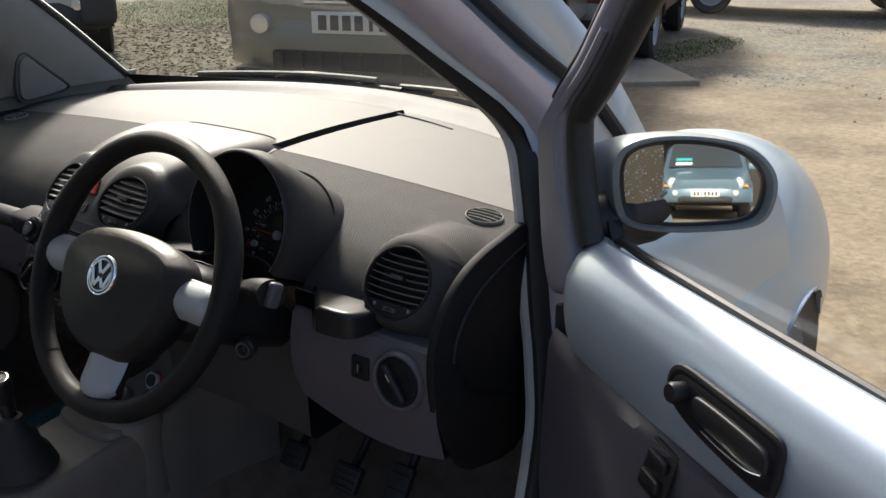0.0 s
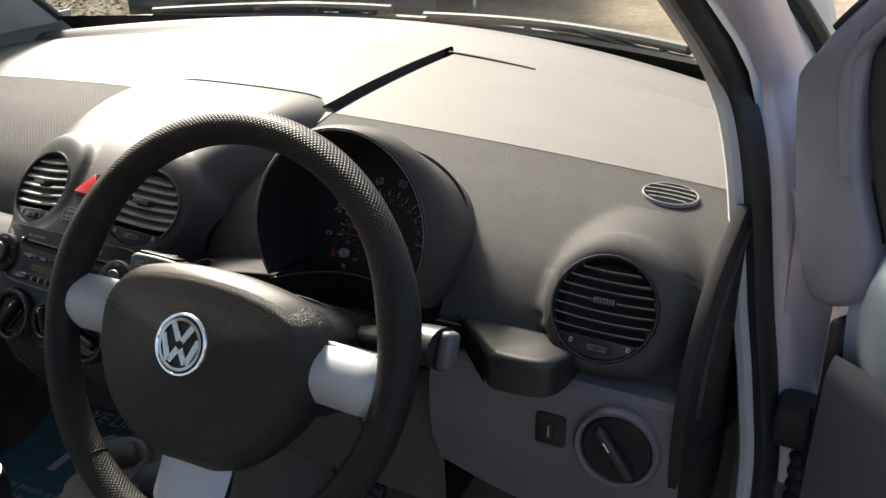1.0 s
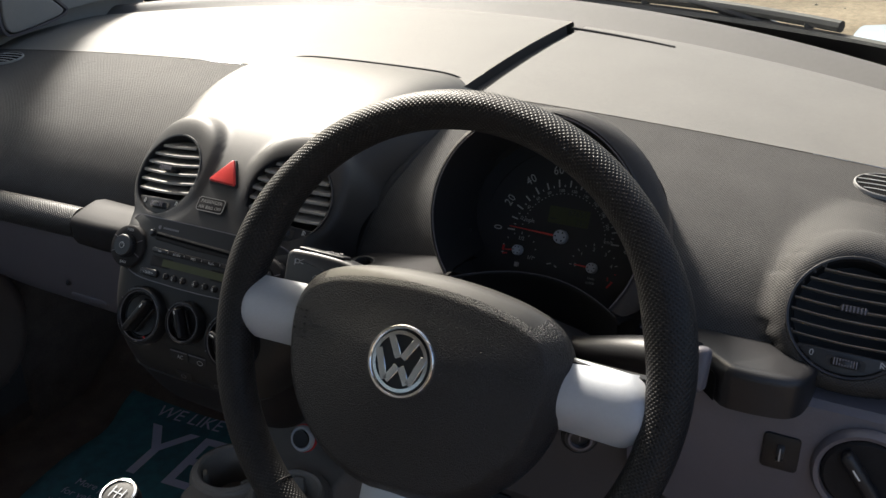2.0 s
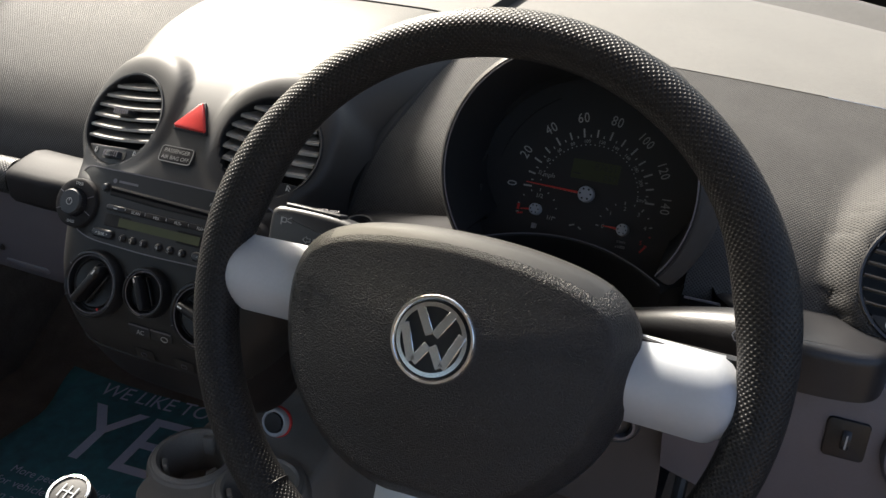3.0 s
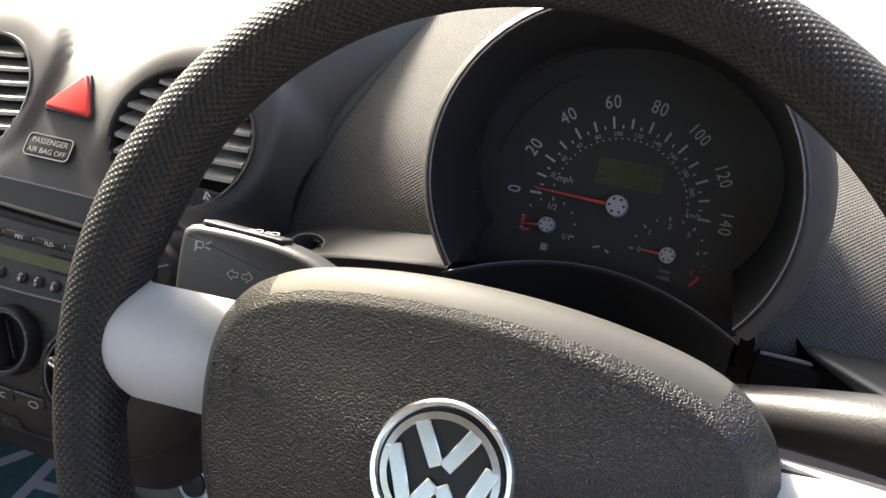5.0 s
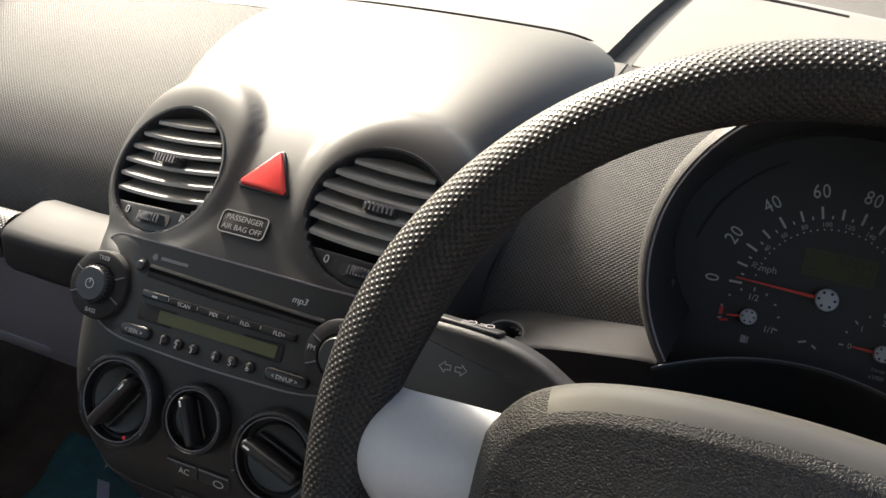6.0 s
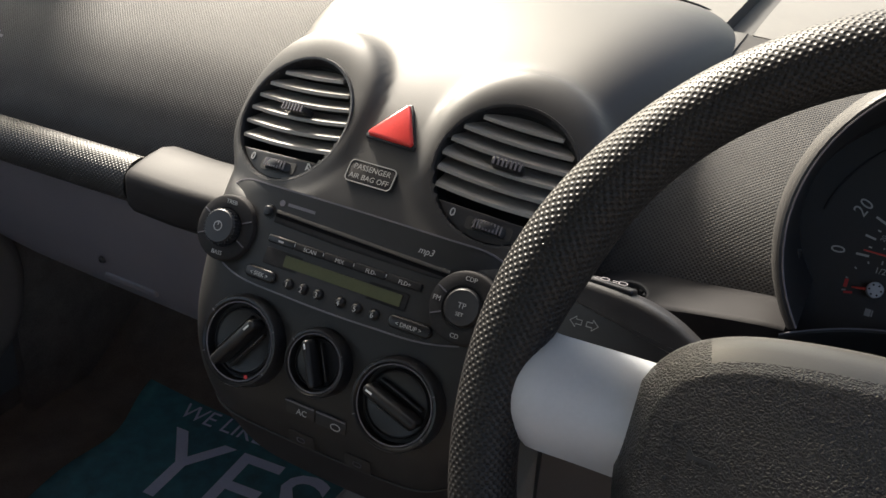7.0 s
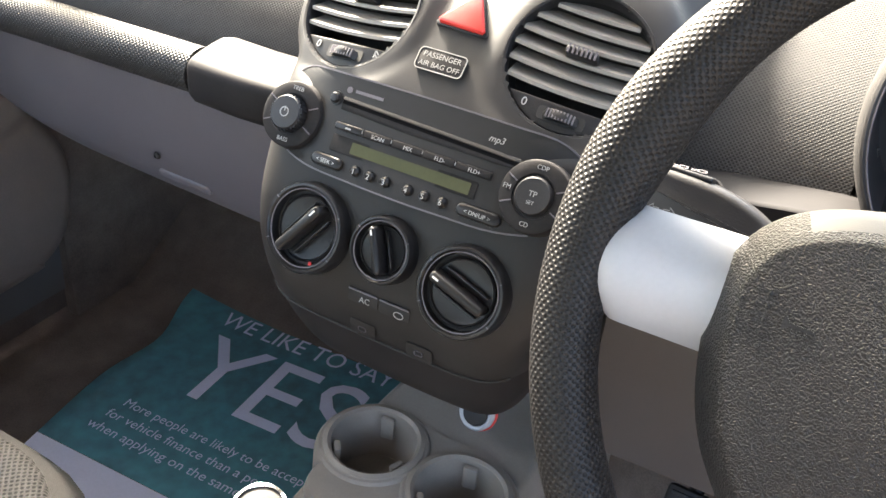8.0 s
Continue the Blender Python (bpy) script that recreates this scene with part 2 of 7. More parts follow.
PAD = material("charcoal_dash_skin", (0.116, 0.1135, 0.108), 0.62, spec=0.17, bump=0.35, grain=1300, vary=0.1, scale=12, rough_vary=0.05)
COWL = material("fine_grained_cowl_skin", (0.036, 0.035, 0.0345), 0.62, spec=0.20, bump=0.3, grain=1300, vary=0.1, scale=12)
# The dome's plastic darkened: shade on the lower stack put into colour.
FASCIA = material("shaded_fascia_plastic", (0.0145, 0.0141, 0.0142), 0.52, spec=0.30, bump=0.12, grain=1600, vary=0.08, scale=10, rough_vary=0.04)
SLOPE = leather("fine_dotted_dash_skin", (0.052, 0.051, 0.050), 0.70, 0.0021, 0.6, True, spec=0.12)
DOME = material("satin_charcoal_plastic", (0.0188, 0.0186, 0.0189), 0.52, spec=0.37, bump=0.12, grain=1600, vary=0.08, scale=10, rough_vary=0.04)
BLACK = material("black_plastic", (0.014, 0.014, 0.0155), 0.42, spec=0.38, bump=0.2, vary=0.2)
GLOSSBLACK = material("gloss_black_plastic", (0.010, 0.010, 0.011), 0.36, spec=0.32, vary=0.2)
DARK = material("dark_cavity_plastic", (0.008, 0.008, 0.008), 0.7, vary=0.2)
RUBBER = material("black_rubber", (0.02, 0.02, 0.021), 0.6, bump=0.2, vary=0.25)
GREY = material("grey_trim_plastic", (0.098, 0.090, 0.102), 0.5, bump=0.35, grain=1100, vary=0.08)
WARMGREY = material("warm_grey_plastic", (0.185, 0.165, 0.146), 0.5, bump=0.3, grain=1100, vary=0.1)
BOLSTER = material("dark_taupe_panel_plastic", (0.046, 0.041, 0.041), 0.55, bump=0.3, grain=1100, vary=0.08)
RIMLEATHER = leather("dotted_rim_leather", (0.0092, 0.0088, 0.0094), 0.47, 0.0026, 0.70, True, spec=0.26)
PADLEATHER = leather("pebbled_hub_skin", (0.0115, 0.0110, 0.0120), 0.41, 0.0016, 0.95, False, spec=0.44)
# Hub skin without grain, its colour raised to stand for sunlight.
ROLLSKIN = material("smooth_sunlit_edge_skin", (0.030, 0.0288, 0.0265), 0.44, spec=0.46, bump=0.08, grain=1500, vary=0.12, scale=25)
GRIPLEATHER = leather("dotted_grip_skin", (0.022, 0.0217, 0.0215), 0.48, 0.0026, 0.9, True, spec=0.35)
SILVER = material("satin_silver_paint", (0.37, 0.39, 0.42), 0.52, metal=0.15, vary=0.05, rough_vary=0.04)
CHROME = material("chrome", (0.75, 0.75, 0.76), 0.1, metal=1.0, vary=0.05, rough_vary=0.03)
EMBLEM = material("brushed_emblem_metal", (0.44, 0.45, 0.46), 0.22, metal=1.0, vary=0.12, scale=60)
RED = material("red_translucent_plastic", (0.55, 0.035, 0.03), 0.3, vary=0.1)
REDMARK = material("red_print", (0.5, 0.02, 0.02), 0.5, vary=0.05)
FAINT = material("faint_grey_print", (0.19, 0.19, 0.185), 0.5, vary=0.15)
PRINT = material("grey_white_print", (0.34, 0.34, 0.33), 0.5, vary=0.12)
DIALWHITE = material("dial_print", (0.37, 0.37, 0.36), 0.5, vary=0.06)
WHITE = material("white_print", (0.72, 0.72, 0.7), 0.5, vary=0.04)
DIMWHITE = material("dim_white_print", (0.3, 0.3, 0.3), 0.5, vary=0.15)
LCD = material("green_grey_liquid_crystal", (0.058, 0.064, 0.034), 0.5, vary=0.1, spec=0.12)
LCDINK = material("dark_segment", (0.01, 0.012, 0.01), 0.4, vary=0.05)
DIAL = material("matt_black_dial", (0.012, 0.012, 0.013), 0.55, vary=0.2, bump=0.1)
PAINT = material("pale_blue_silver_metallic_paint", (0.44, 0.53, 0.625), 0.36, metal=0.5, vary=0.06, scale=300, coat=0.4, rough_vary=0.05)
INNERPAINT = material("dull_inner_body_paint", (0.50, 0.475, 0.535), 0.38, metal=0.2, vary=0.08, coat=0.3)
HEADLINER = material("pale_grey_headlining", (0.42, 0.42, 0.41), 0.9, bump=0.5, grain=500, vary=0.06)
DOORGREY = material("dark_door_trim_plastic", (0.073, 0.069, 0.081), 0.5, bump=0.35, grain=1100, vary=0.08)
SLATGREY = material("vent_slat_plastic", (0.205, 0.190, 0.172), 0.45, bump=0.1, vary=0.1)
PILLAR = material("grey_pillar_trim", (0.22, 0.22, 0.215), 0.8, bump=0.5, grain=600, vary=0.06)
FRAMEGREY = material("lavender_grey_frame", (0.205, 0.202, 0.232), 0.5, bump=0.3, grain=1100, vary=0.08)
BRACKET = material("satin_black_bracket", (0.018, 0.0172, 0.018), 0.6, spec=0.11, vary=0.25, bump=0.1)
SATINBLACK = material("satin_black_plastic", (0.012, 0.012, 0.013), 0.30, spec=0.3, vary=0.2, bump=0.1)
# Matt black laid where hollows and sides lie in shade.
MATTBLACK = material("matt_black_shade", (0.006, 0.006, 0.0065), 0.95, spec=0.04, vary=0.2)
CARPET = material("charcoal_carpet", (0.142, 0.107, 0.086), 0.95, bump=1.0, grain=700, vary=0.35)
FABRIC = material("grey_seat_cloth", (0.085, 0.079, 0.072), 0.9, bump=1.0, grain=900, vary=0.15)
CLEAR = pane("clear_glass", (0.93, 0.96, 0.94))
SCREEN = pane("tinted_windscreen_glass", (0.70, 0.74, 0.70))
TINTED = pane("green_tinted_glass", (0.80, 0.86, 0.83))


# ---- ground and distance ----
def ground_material():
    """Packed tan mud that gives way to grey gravel, with pebbles, damp streaks and faint wheel tracks."""
    m = material("packed_dirt_and_gravel", (0.25, 0.19, 0.128), 0.95, vary=0.22, scale=0.7, rough_vary=0.04)
    nt = m.node_tree
    n, l = nt.nodes, nt.links
    tc = n["Texture Coordinate"]

    def noise_at(scale, detail, rough=0.6, stretch=(1, 1, 1)):
        mp = n.new("ShaderNodeMapping")
        mp.inputs["Scale"].default_value = stretch
        l.new(tc.outputs["Object"], mp.inputs["Vector"])
        t = n.new("ShaderNodeTexNoise")
        t.inputs["Scale"].default_value, t.inputs["Detail"].default_value, t.inputs["Roughness"].default_value = scale, detail, rough
        l.new(mp.outputs[0], t.inputs["Vector"])
        return t.outputs["Fac"]

    def ramp(fac, p0, c0, p1, c1):
        r = n.new("ShaderNodeValToRGB")
        r.color_ramp.elements[0].position, r.color_ramp.elements[1].position = p0, p1
        r.color_ramp.elements[0].color, r.color_ramp.elements[1].color = (*c0, 1), (*c1, 1)
        l.new(fac, r.inputs[0])
        return r.outputs[0]

    def blend(kind, fac, a, b):
        x = n.new("ShaderNodeMix")
        x.data_type, x.blend_type = "RGBA", kind
        if isinstance(fac, float):
            x.inputs["Factor"].default_value = fac
        else:
            l.new(fac, x.inputs["Factor"])
        l.new(a, x.inputs["A"])
        l.new(b, x.inputs["B"])
        return x.outputs["Result"]

    mud = ramp(noise_at(1.3, 7, 0.6), 0.34, (0.165, 0.126, 0.082), 0.66, (0.232, 0.183, 0.124))
    stone = n.new("ShaderNodeTexVoronoi")
    stone.inputs["Scale"].default_value = 34
    l.new(tc.outputs["Object"], stone.inputs["Vector"])
    gravel = ramp(stone.outputs["Color"], 0.1, (0.060, 0.056, 0.044), 0.9, (0.205, 0.190, 0.150))
    # the gravel begins some seven metres ahead and thins out again in patches
    spot, mix_in = n.new("ShaderNodeSeparateXYZ"), n.new("ShaderNodeMath")
    l.new(tc.outputs["Object"], spot.inputs[0])
    mix_in.operation = "MULTIPLY_ADD"
    mix_in.inputs[1].default_value = 3.4
    l.new(noise_at(0.7, 7, 0.62), mix_in.inputs[0])
    l.new(spot.outputs["Y"], mix_in.inputs[2])
    reach = n.new("ShaderNodeMapRange")
    reach.inputs["From Min"].default_value, reach.inputs["From Max"].default_value, reach.inputs["To Max"].default_value = 8.7, 9.7, 0.95
    l.new(mix_in.outputs[0], reach.inputs["Value"])
    patches = ramp(noise_at(0.5, 7, 0.65), 0.40, (0.25, 0.25, 0.25), 0.54, (1, 1, 1))
    where = n.new("ShaderNodeMath")
    where.operation = "MULTIPLY"
    l.new(reach.outputs[0], where.inputs[0])
    l.new(patches, where.inputs[1])
    colour = blend("MIX", where.outputs[0], mud, gravel)
    damp = ramp(noise_at(0.8, 8, 0.68), 0.40, (0.66, 0.65, 0.62), 0.52, (1.0, 1.0, 1.0))
    colour = blend("MULTIPLY", 1.0, colour, damp)
    speck = ramp(noise_at(22, 7, 0.76), 0.36, (0.66, 0.65, 0.63), 0.62, (1.18, 1.18, 1.18))
    colour = blend("MULTIPLY", 1.0, colour, speck)
    l.new(colour, n["Principled BSDF"].inputs["Base Color"])
    bp = n.new("ShaderNodeBump")
    bp.inputs["Strength"].default_value, bp.inputs["Distance"].default_value = 0.45, 0.02
    l.new(noise_at(9, 9, 0.66), bp.inputs["Height"])
    l.new(bp.outputs[0], n["Principled BSDF"].inputs["Normal"])
    return m


def ground():
    rows = []
    steps = [-900, -200, -60, -30] + [-20 + 0.5 * k for k in range(81)] + [30, 60, 200, 900]
    for y in steps:
        row = []
        for x in steps:
            near = max(0.0, 1 - max(abs(x), abs(y)) / 25)
            row.append((x, y, 0.05 * near * noise.noise((x * 0.45, y * 0.45, 3)) - 0.01))
        rows.append(row)
    return whole("ground", loft(rows), ground_material(), "bare brown dirt yard with gravel and shallow ruts", "ground", kind="structure", angle=180)


ground()

# ---- the car's own shell ----
BASE_Z = 0.985


def screen_y(x):
    return 0.975 - 0.225 * (x / 0.67) ** 2


shell = thing("small_hatchback_car", (0, 1.2, 0.2), "pale blue-silver small hatchback body with its driver's door open", "car")


def side_curve(s):
    """The windscreen's side edge, from base to header, on the side s."""
    return smooth([(s * 0.675, 0.755, 0.985), (s * 0.665, 0.53, 1.185), (s * 0.63, 0.28, 1.345), (s * 0.585, 0.06, 1.43)], 13)


TRIM_EDGE = [(0.672, 0.41, 0.985), (0.645, 0.405, 1.09), (0.617, 0.247, 1.2), (0.601, 0.074, 1.3), (0.585, -0.10, 1.385)]
GUTTER = [(0.735, 0.60, 0.985), (0.685, 0.533, 1.1), (0.637, 0.399, 1.2), (0.60, 0.265, 1.3), (0.575, 0.10, 1.41)]


def windscreen():
    left, right = side_curve(-1), side_curve(1)
    rows = []
    for a, b in zip(left, right):
        t = (a.z - 0.985) / 0.445
        bow = 0.225 * (1 - t) + 0.06 * t
        rows.append([a.lerp(b, k / 20) + Vector((0, bow * (1 - (2 * k / 20 - 1) ** 2), -0.01 * (1 - t) * (1 - (2 * k / 20 - 1) ** 2))) for k in range(21)])
    ob = part("windscreen", towards(loft(rows), (0, 0, 1.1)), SCREEN, shell, "clear curved windscreen")
    ob.visible_shadow = False
    part("frit_band", loft([[a.lerp(b, t) + Vector((0, -0.003, 0.0)) for a, b in zip(rows[0], rows[1])] for t in (-0.7, -0.3, 0.0, 0.18)]), DARK, shell, "black printed band along the foot of the glass")


windscreen()

# roof skin and headlining
for label, mat, dz in (("roof", PAINT, 0.035), ("headlining", HEADLINER, 0.0)):
    rows = []
    for k in range(15):
        y = 0.12 - 1.75 * k / 14
        zc = 1.44 + 0.06 * math.sin(math.pi * min(1, (k + 2) / 14)) - 0.012 * max(0, k - 8)
        rows.append([(0.60 * math.sin(a * math.pi / 2 * 0.98), y + 0.05 * (1 - a * a), zc + dz - 0.07 * abs(a) ** 2.6) for a in [j / 8 - 1 for j in range(17)]])
    part(label, loft(rows, thick=0.012), mat, shell)
# rear bulkhead, tailgate and floor
part("tailgate", moved(box(1.36, 0.06, 0.62, 0.02), pose(0, -1.62, 0.62)), WARMGREY, shell)
rows = [[(x, -1.60 - 0.05 * (1 - (x / 0.6) ** 2), 0.93 if i == 0 else 1.40) for x in [-0.58 + 0.116 * k for k in range(11)]] for i in range(2)]
rear = part("rear_window", towards(loft(rows), (0, 0, 1.1)), TINTED, shell)
rear.visible_shadow = False
rows = []
for y, z in ((-1.65, 0.36), (-0.6, 0.36), (-0.45, 0.255), (0.50, 0.255), (0.72, 0.40), (0.86, 0.70), (0.93, 0.90)):
    rows.append([(x, y, z + (0.17 * math.exp(-(x / 0.10) ** 4) if z < 0.5 else 0)) for x in [-0.80 + 0.04 * k for k in range(41)]])
part("floor_pan", loft(rows, thick=0.02), CARPET, shell, "dark charcoal carpeted floor and firewall")

for s, side in ((-1, "left"), (1, "right")):
    c = side_curve(s)
    part("windscreen_seal", tube([p + Vector((s * 0.006, -0.002, 0.002)) for p in c], 0.010, 8), RUBBER, shell)
    # inner trim from the glass back to the door seal, painted skin outside it
    edge = [Vector((s * p[0], p[1], p[2])) for p in smooth(TRIM_EDGE, 13)]
    gut = [Vector((s * p[0], p[1], p[2])) for p in smooth(GUTTER, 13)]
    trim = []
    for a, b in zip(c, edge):
        mid = a.lerp(b, 0.5) + Vector((-s * 0.012, 0, 0))
        trim.append([a + Vector((s * 0.012, 0.0, 0)), a + Vector((-s * 0.004, -0.012, -0.004)), a.lerp(mid, 0.6), mid, mid.lerp(b, 0.6), b + Vector((0, 0.006, 0)), b + Vector((s * 0.014, 0.004, 0))])
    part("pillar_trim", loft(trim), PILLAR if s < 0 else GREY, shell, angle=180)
    skin = []
    for a, b, g in zip(c, edge, gut):
        skin.append([b + Vector((s * 0.03, 0.0, 0)), b.lerp(g, 0.5) + Vector((s * 0.035, 0, 0)), g + Vector((s * 0.02, 0, 0.004)), g + Vector((s * 0.045, 0.02, 0.004)), g.lerp(a, 0.5) + Vector((s * 0.05, 0.02, 0.01)), a + Vector((s * 0.035, 0.02, 0.012)), a + Vector((s * 0.012, 0.008, 0.006))])
    part("pillar_skin", loft(skin), PAINT, shell, angle=60)
    part("gutter_seal", tube([g + Vector((s * 0.03, 0.012, 0.006)) for g in gut], 0.013, 8, flat=0.8), RUBBER, shell)
    part("sill", moved(box(0.16, 2.3, 0.16, 0.03), pose(s * (0.76 if s > 0 else 0.83), -0.55, 0.28)), INNERPAINT if s > 0 else CARPET, shell)

# bonnet
rows = []
for k in range(13):
    t = k / 12
    rows.append([(x * (1 - 0.10 * t * t), screen_y(x) + 0.055 + (0.95 - 0.28 * (x / 0.62) ** 2) * t, 0.955 - 0.02 * t - 0.33 * t * t - 0.10 * (x / 0.62) ** 2 * (1 + t)) for x in [-0.66 + 0.055 * j for j in range(25)]])
part("bonnet", loft(rows, thick=0.008), PAINT, shell, "rounded pale blue-silver bonnet")
# scuttle below the windscreen
rows = []
for dy, dz in ((0.0, -0.015), (0.02, -0.028), (0.06, -0.03), (0.085, -0.012)):
    rows.append([(x, screen_y(x) + dy, BASE_Z + dz - 0.05 * (x / 0.67) ** 4) for x in [-0.69 + 0.046 * j for j in range(31)]])
part("scuttle", loft(rows, thick=0.006), RUBBER, shell, "black plastic scuttle panel")


# bulging wings with an arch over each wheel
def wing(name, label, s, y0, run, axle):
    rows = []
    for i in range(25):
        a = i / 24
        y = y0 + run * a
        hump = math.sin(math.pi * min(1.0, 0.12 + 0.86 * a)) ** 0.55
        row = []
        for j in range(15):
            t = j / 14
            ang = radians(-18 + 118 * t)
            x = 0.56 + (0.12 + 0.21 * hump) * math.cos(ang)
            z = 0.50 + (0.16 + 0.235 * hump) * math.sin(ang)
            if x > 0.70 and (y - axle) ** 2 + (z - 0.30) ** 2 < 0.295 ** 2:
                z = 0.30 + math.sqrt(max(0.0, 0.295 ** 2 - (y - axle) ** 2))
            row.append((s * x, y, z))
        rows.append(row)
    return part(name, loft(rows, thick=0.006), PAINT, shell, label)


def road_wheel(s, y):
    part("wheel_arch_liner", moved(lathe([(0.05, -0.10), (0.33, -0.10), (0.33, 0.06)], 36), pose(s * 0.74, y, 0.32, 0, 90, 0)), DARK, shell)
    tyre = part("tyre", moved(lathe([(0.20, -0.09), (0.29, -0.10), (0.315, -0.08), (0.318, 0), (0.315, 0.08), (0.29, 0.10), (0.20, 0.09)], 40), pose(s * 0.76, y, 0.318, 0, 90, 0)), RUBBER, shell)
    rim_disc = part("wheel_rim", moved(lathe([(0, 0.06), (0.05, 0.065), (0.16, 0.03), (0.20, 0.09), (0.205, 0.0), (0.0, 0.0)], 30), pose(s * 0.76, y, 0.318, 0, s * 90, 0)), SILVER, tyre)


for s in (-1, 1):
    wing("front_wing", "bulging front wing", s, 0.62, 1.35, 1.27)
    wing("rear_wing", "bulging rear wing", s, -0.72, -1.22, -1.24)
    road_wheel(s, 1.27)
    road_wheel(s, -1.24)
    part("headlamp", moved(lathe([(0, 0.07), (0.06, 0.062), (0.10, 0.035), (0.115, 0.0), (0.115, -0.05)], 32), facing((s * 0.60, 1.83, 0.66), (s * 0.25, 0.9, 0.35))), GLOSSBLACK, shell, "round headlamp")
    part("tail_lamp", moved(lathe([(0, 0.03), (0.06, 0.026), (0.085, 0.0), (0.085, -0.04)], 28), facing((s * 0.62, -1.86, 0.70), (s * 0.3, -0.9, 0.2))), RED, shell, "round red tail lamp")
    # painted side below the quarter window
    part("quarter_panel", loft([[(s * 0.70, y, 0.55), (s * 0.745, y, 0.80), (s * 0.75, y, 0.97)] for y in (-0.88, -1.2, -1.5, -1.66)], thick=0.012), PAINT, shell)
# rear deck and bumpers
rows = []
for k in range(11):
    t = k / 10
    rows.append([(x * (1 - 0.18 * t), -1.60 - 0.42 * math.sin(t * math.pi / 2), 0.95 - 0.55 * (1 - math.cos(t * math.pi / 2)) - 0.05 * (x / 0.62) ** 2) for x in [-0.62 + 0.062 * j for j in range(21)]])
part("tailgate_skin", loft(rows, thick=0.01), PAINT, shell, "rounded painted tailgate")
for y0, d in ((1.93, 1), (-1.93, -1)):
    part("bumper", loft([[(0.74 * math.sin(u), y0 + d * 0.16 * math.cos(u) ** 0.6 + d * q - d * 0.10, z) for q, z in ((0.0, 0.30), (0.05, 0.34), (0.06, 0.44), (0.03, 0.52), (-0.05, 0.53), (-0.05, 0.30))] for u in [radians(-88 + 8.8 * k) for k in range(21)]], close_u=True, caps=True), PAINT, shell, "painted bumper")
# front panel that closes the nose
part("nose", moved(lathe([(0.0, 0.06), (0.3, 0.05), (0.55, -0.04), (0.66, -0.25)], 32), pose(0, 1.98, 0.45, -90, 0, 0) @ Matrix.Diagonal((1, 0.5, 1, 1))), PAINT, shell)

# triangular loudspeaker cover on the passenger's corner trim
cover = [(p.x, p.y) for p in smooth([(0.472, 1.066, 0), (0.460, 1.050, 0), (0.452, 1.0, 0), (0.456, 0.978, 0), (0.475, 0.972, 0), (0.545, 0.980, 0), (0.566, 0.987, 0), (0.560, 0.998, 0), (0.52, 1.032, 0), (0.486, 1.062, 0)], 60, True)]
COVER = basis((-0.662, 0, 0), (0, 1, 0), (0, 0, 1), (1, 0, 0))
speaker = part("loudspeaker_cover", moved(slab(cover, 0.016, 0.003, 3), COVER), PILLAR, shell, "grey triangular loudspeaker cover")
part("cover_joint", moved(ring_plate([(0.495 + (a - 0.495) * 1.12, 1.0 + (b - 1.0) * 1.12) for a, b in cover], 0.004, 0.0135), COVER), DOORGREY, speaker)

# passenger side: closed door with window, its triangle trim and grab pocket
TAUPE = material("dark_taupe_door_plastic", (0.12, 0.11, 0.102), 0.6, bump=0.3, grain=1100, vary=0.1)
POCKETGREY = material("warm_taupe_door_plastic", (0.200, 0.155, 0.130), 0.6, bump=0.3, grain=1100, vary=0.1)
pdoor = thing("passenger_door", (-0.72, 0.1, 0.3), "closed grey passenger door with moulded pocket and window", "car door")
rows = []
for y in [0.62 - 0.09 * k for k in range(16)]:
    rows.append([(-0.735, y, 0.30), (-0.73, y, 0.52), (-0.715, y, 0.62), (-0.71, y, 0.80), (-0.72, y, 0.93), (-0.745, y, 0.985), (-0.79, y, 0.99), (-0.85, y, 0.80), (-0.86, y, 0.5), (-0.82, y, 0.28)])
part("door_panel", loft(rows), TAUPE, pdoor)
pocket = [(0.30, 0.66), (0.37, 0.60), (0.408, 0.52), (0.395, 0.43), (0.35, 0.383), (0.26, 0.37), (-0.4, 0.36), (-0.42, 0.66)]
pocket = [(p.x, p.y) for p in smooth([(a, b, 0) for a, b in pocket], 72, True)]
part("pocket", moved(loft([[(-0.02 + (a + 0.02) * k, 0.51 + (b - 0.51) * q, h) for a, b in pocket] for k, q, h in ((1.0, 1.0, 0.0), (1.0, 1.0, 0.018), (0.99, 0.975, 0.032), (0.97, 0.92, 0.041), (0.94, 0.84, 0.0445), (0.6, 0.5, 0.046), (0.02, 0.02, 0.046))], close_u=True), basis((-0.735, 0, 0), (0, 1, 0), (0, 0, 1), (1, 0, 0))), POCKETGREY, pdoor, "rounded warm taupe door pocket", angle=180)
tri = [(0.71, 1.00), (0.40, 0.975), (0.40, 1.20), (0.47, 1.20)]
quarter = part("quarter_trim", moved(slab(tri, 0.02, 0.008, 3), basis((-0.69, 0, 0), (0, 1, 0), (0, 0, 1), (1, 0, 0))), PILLAR, pdoor, "grey triangular corner trim")
tri2 = [(0.555, 1.0), (0.475, 1.0), (0.475, 1.12)]
part("trim_inset", moved(ring_plate([(p[0], p[1]) for p in smooth([(a, b, 0) for a, b in tri2], 24, True)], 0.006, 0.004), basis((-0.67, 0, 0), (0, 1, 0), (0, 0, 1), (1, 0, 0))), GREY, quarter)
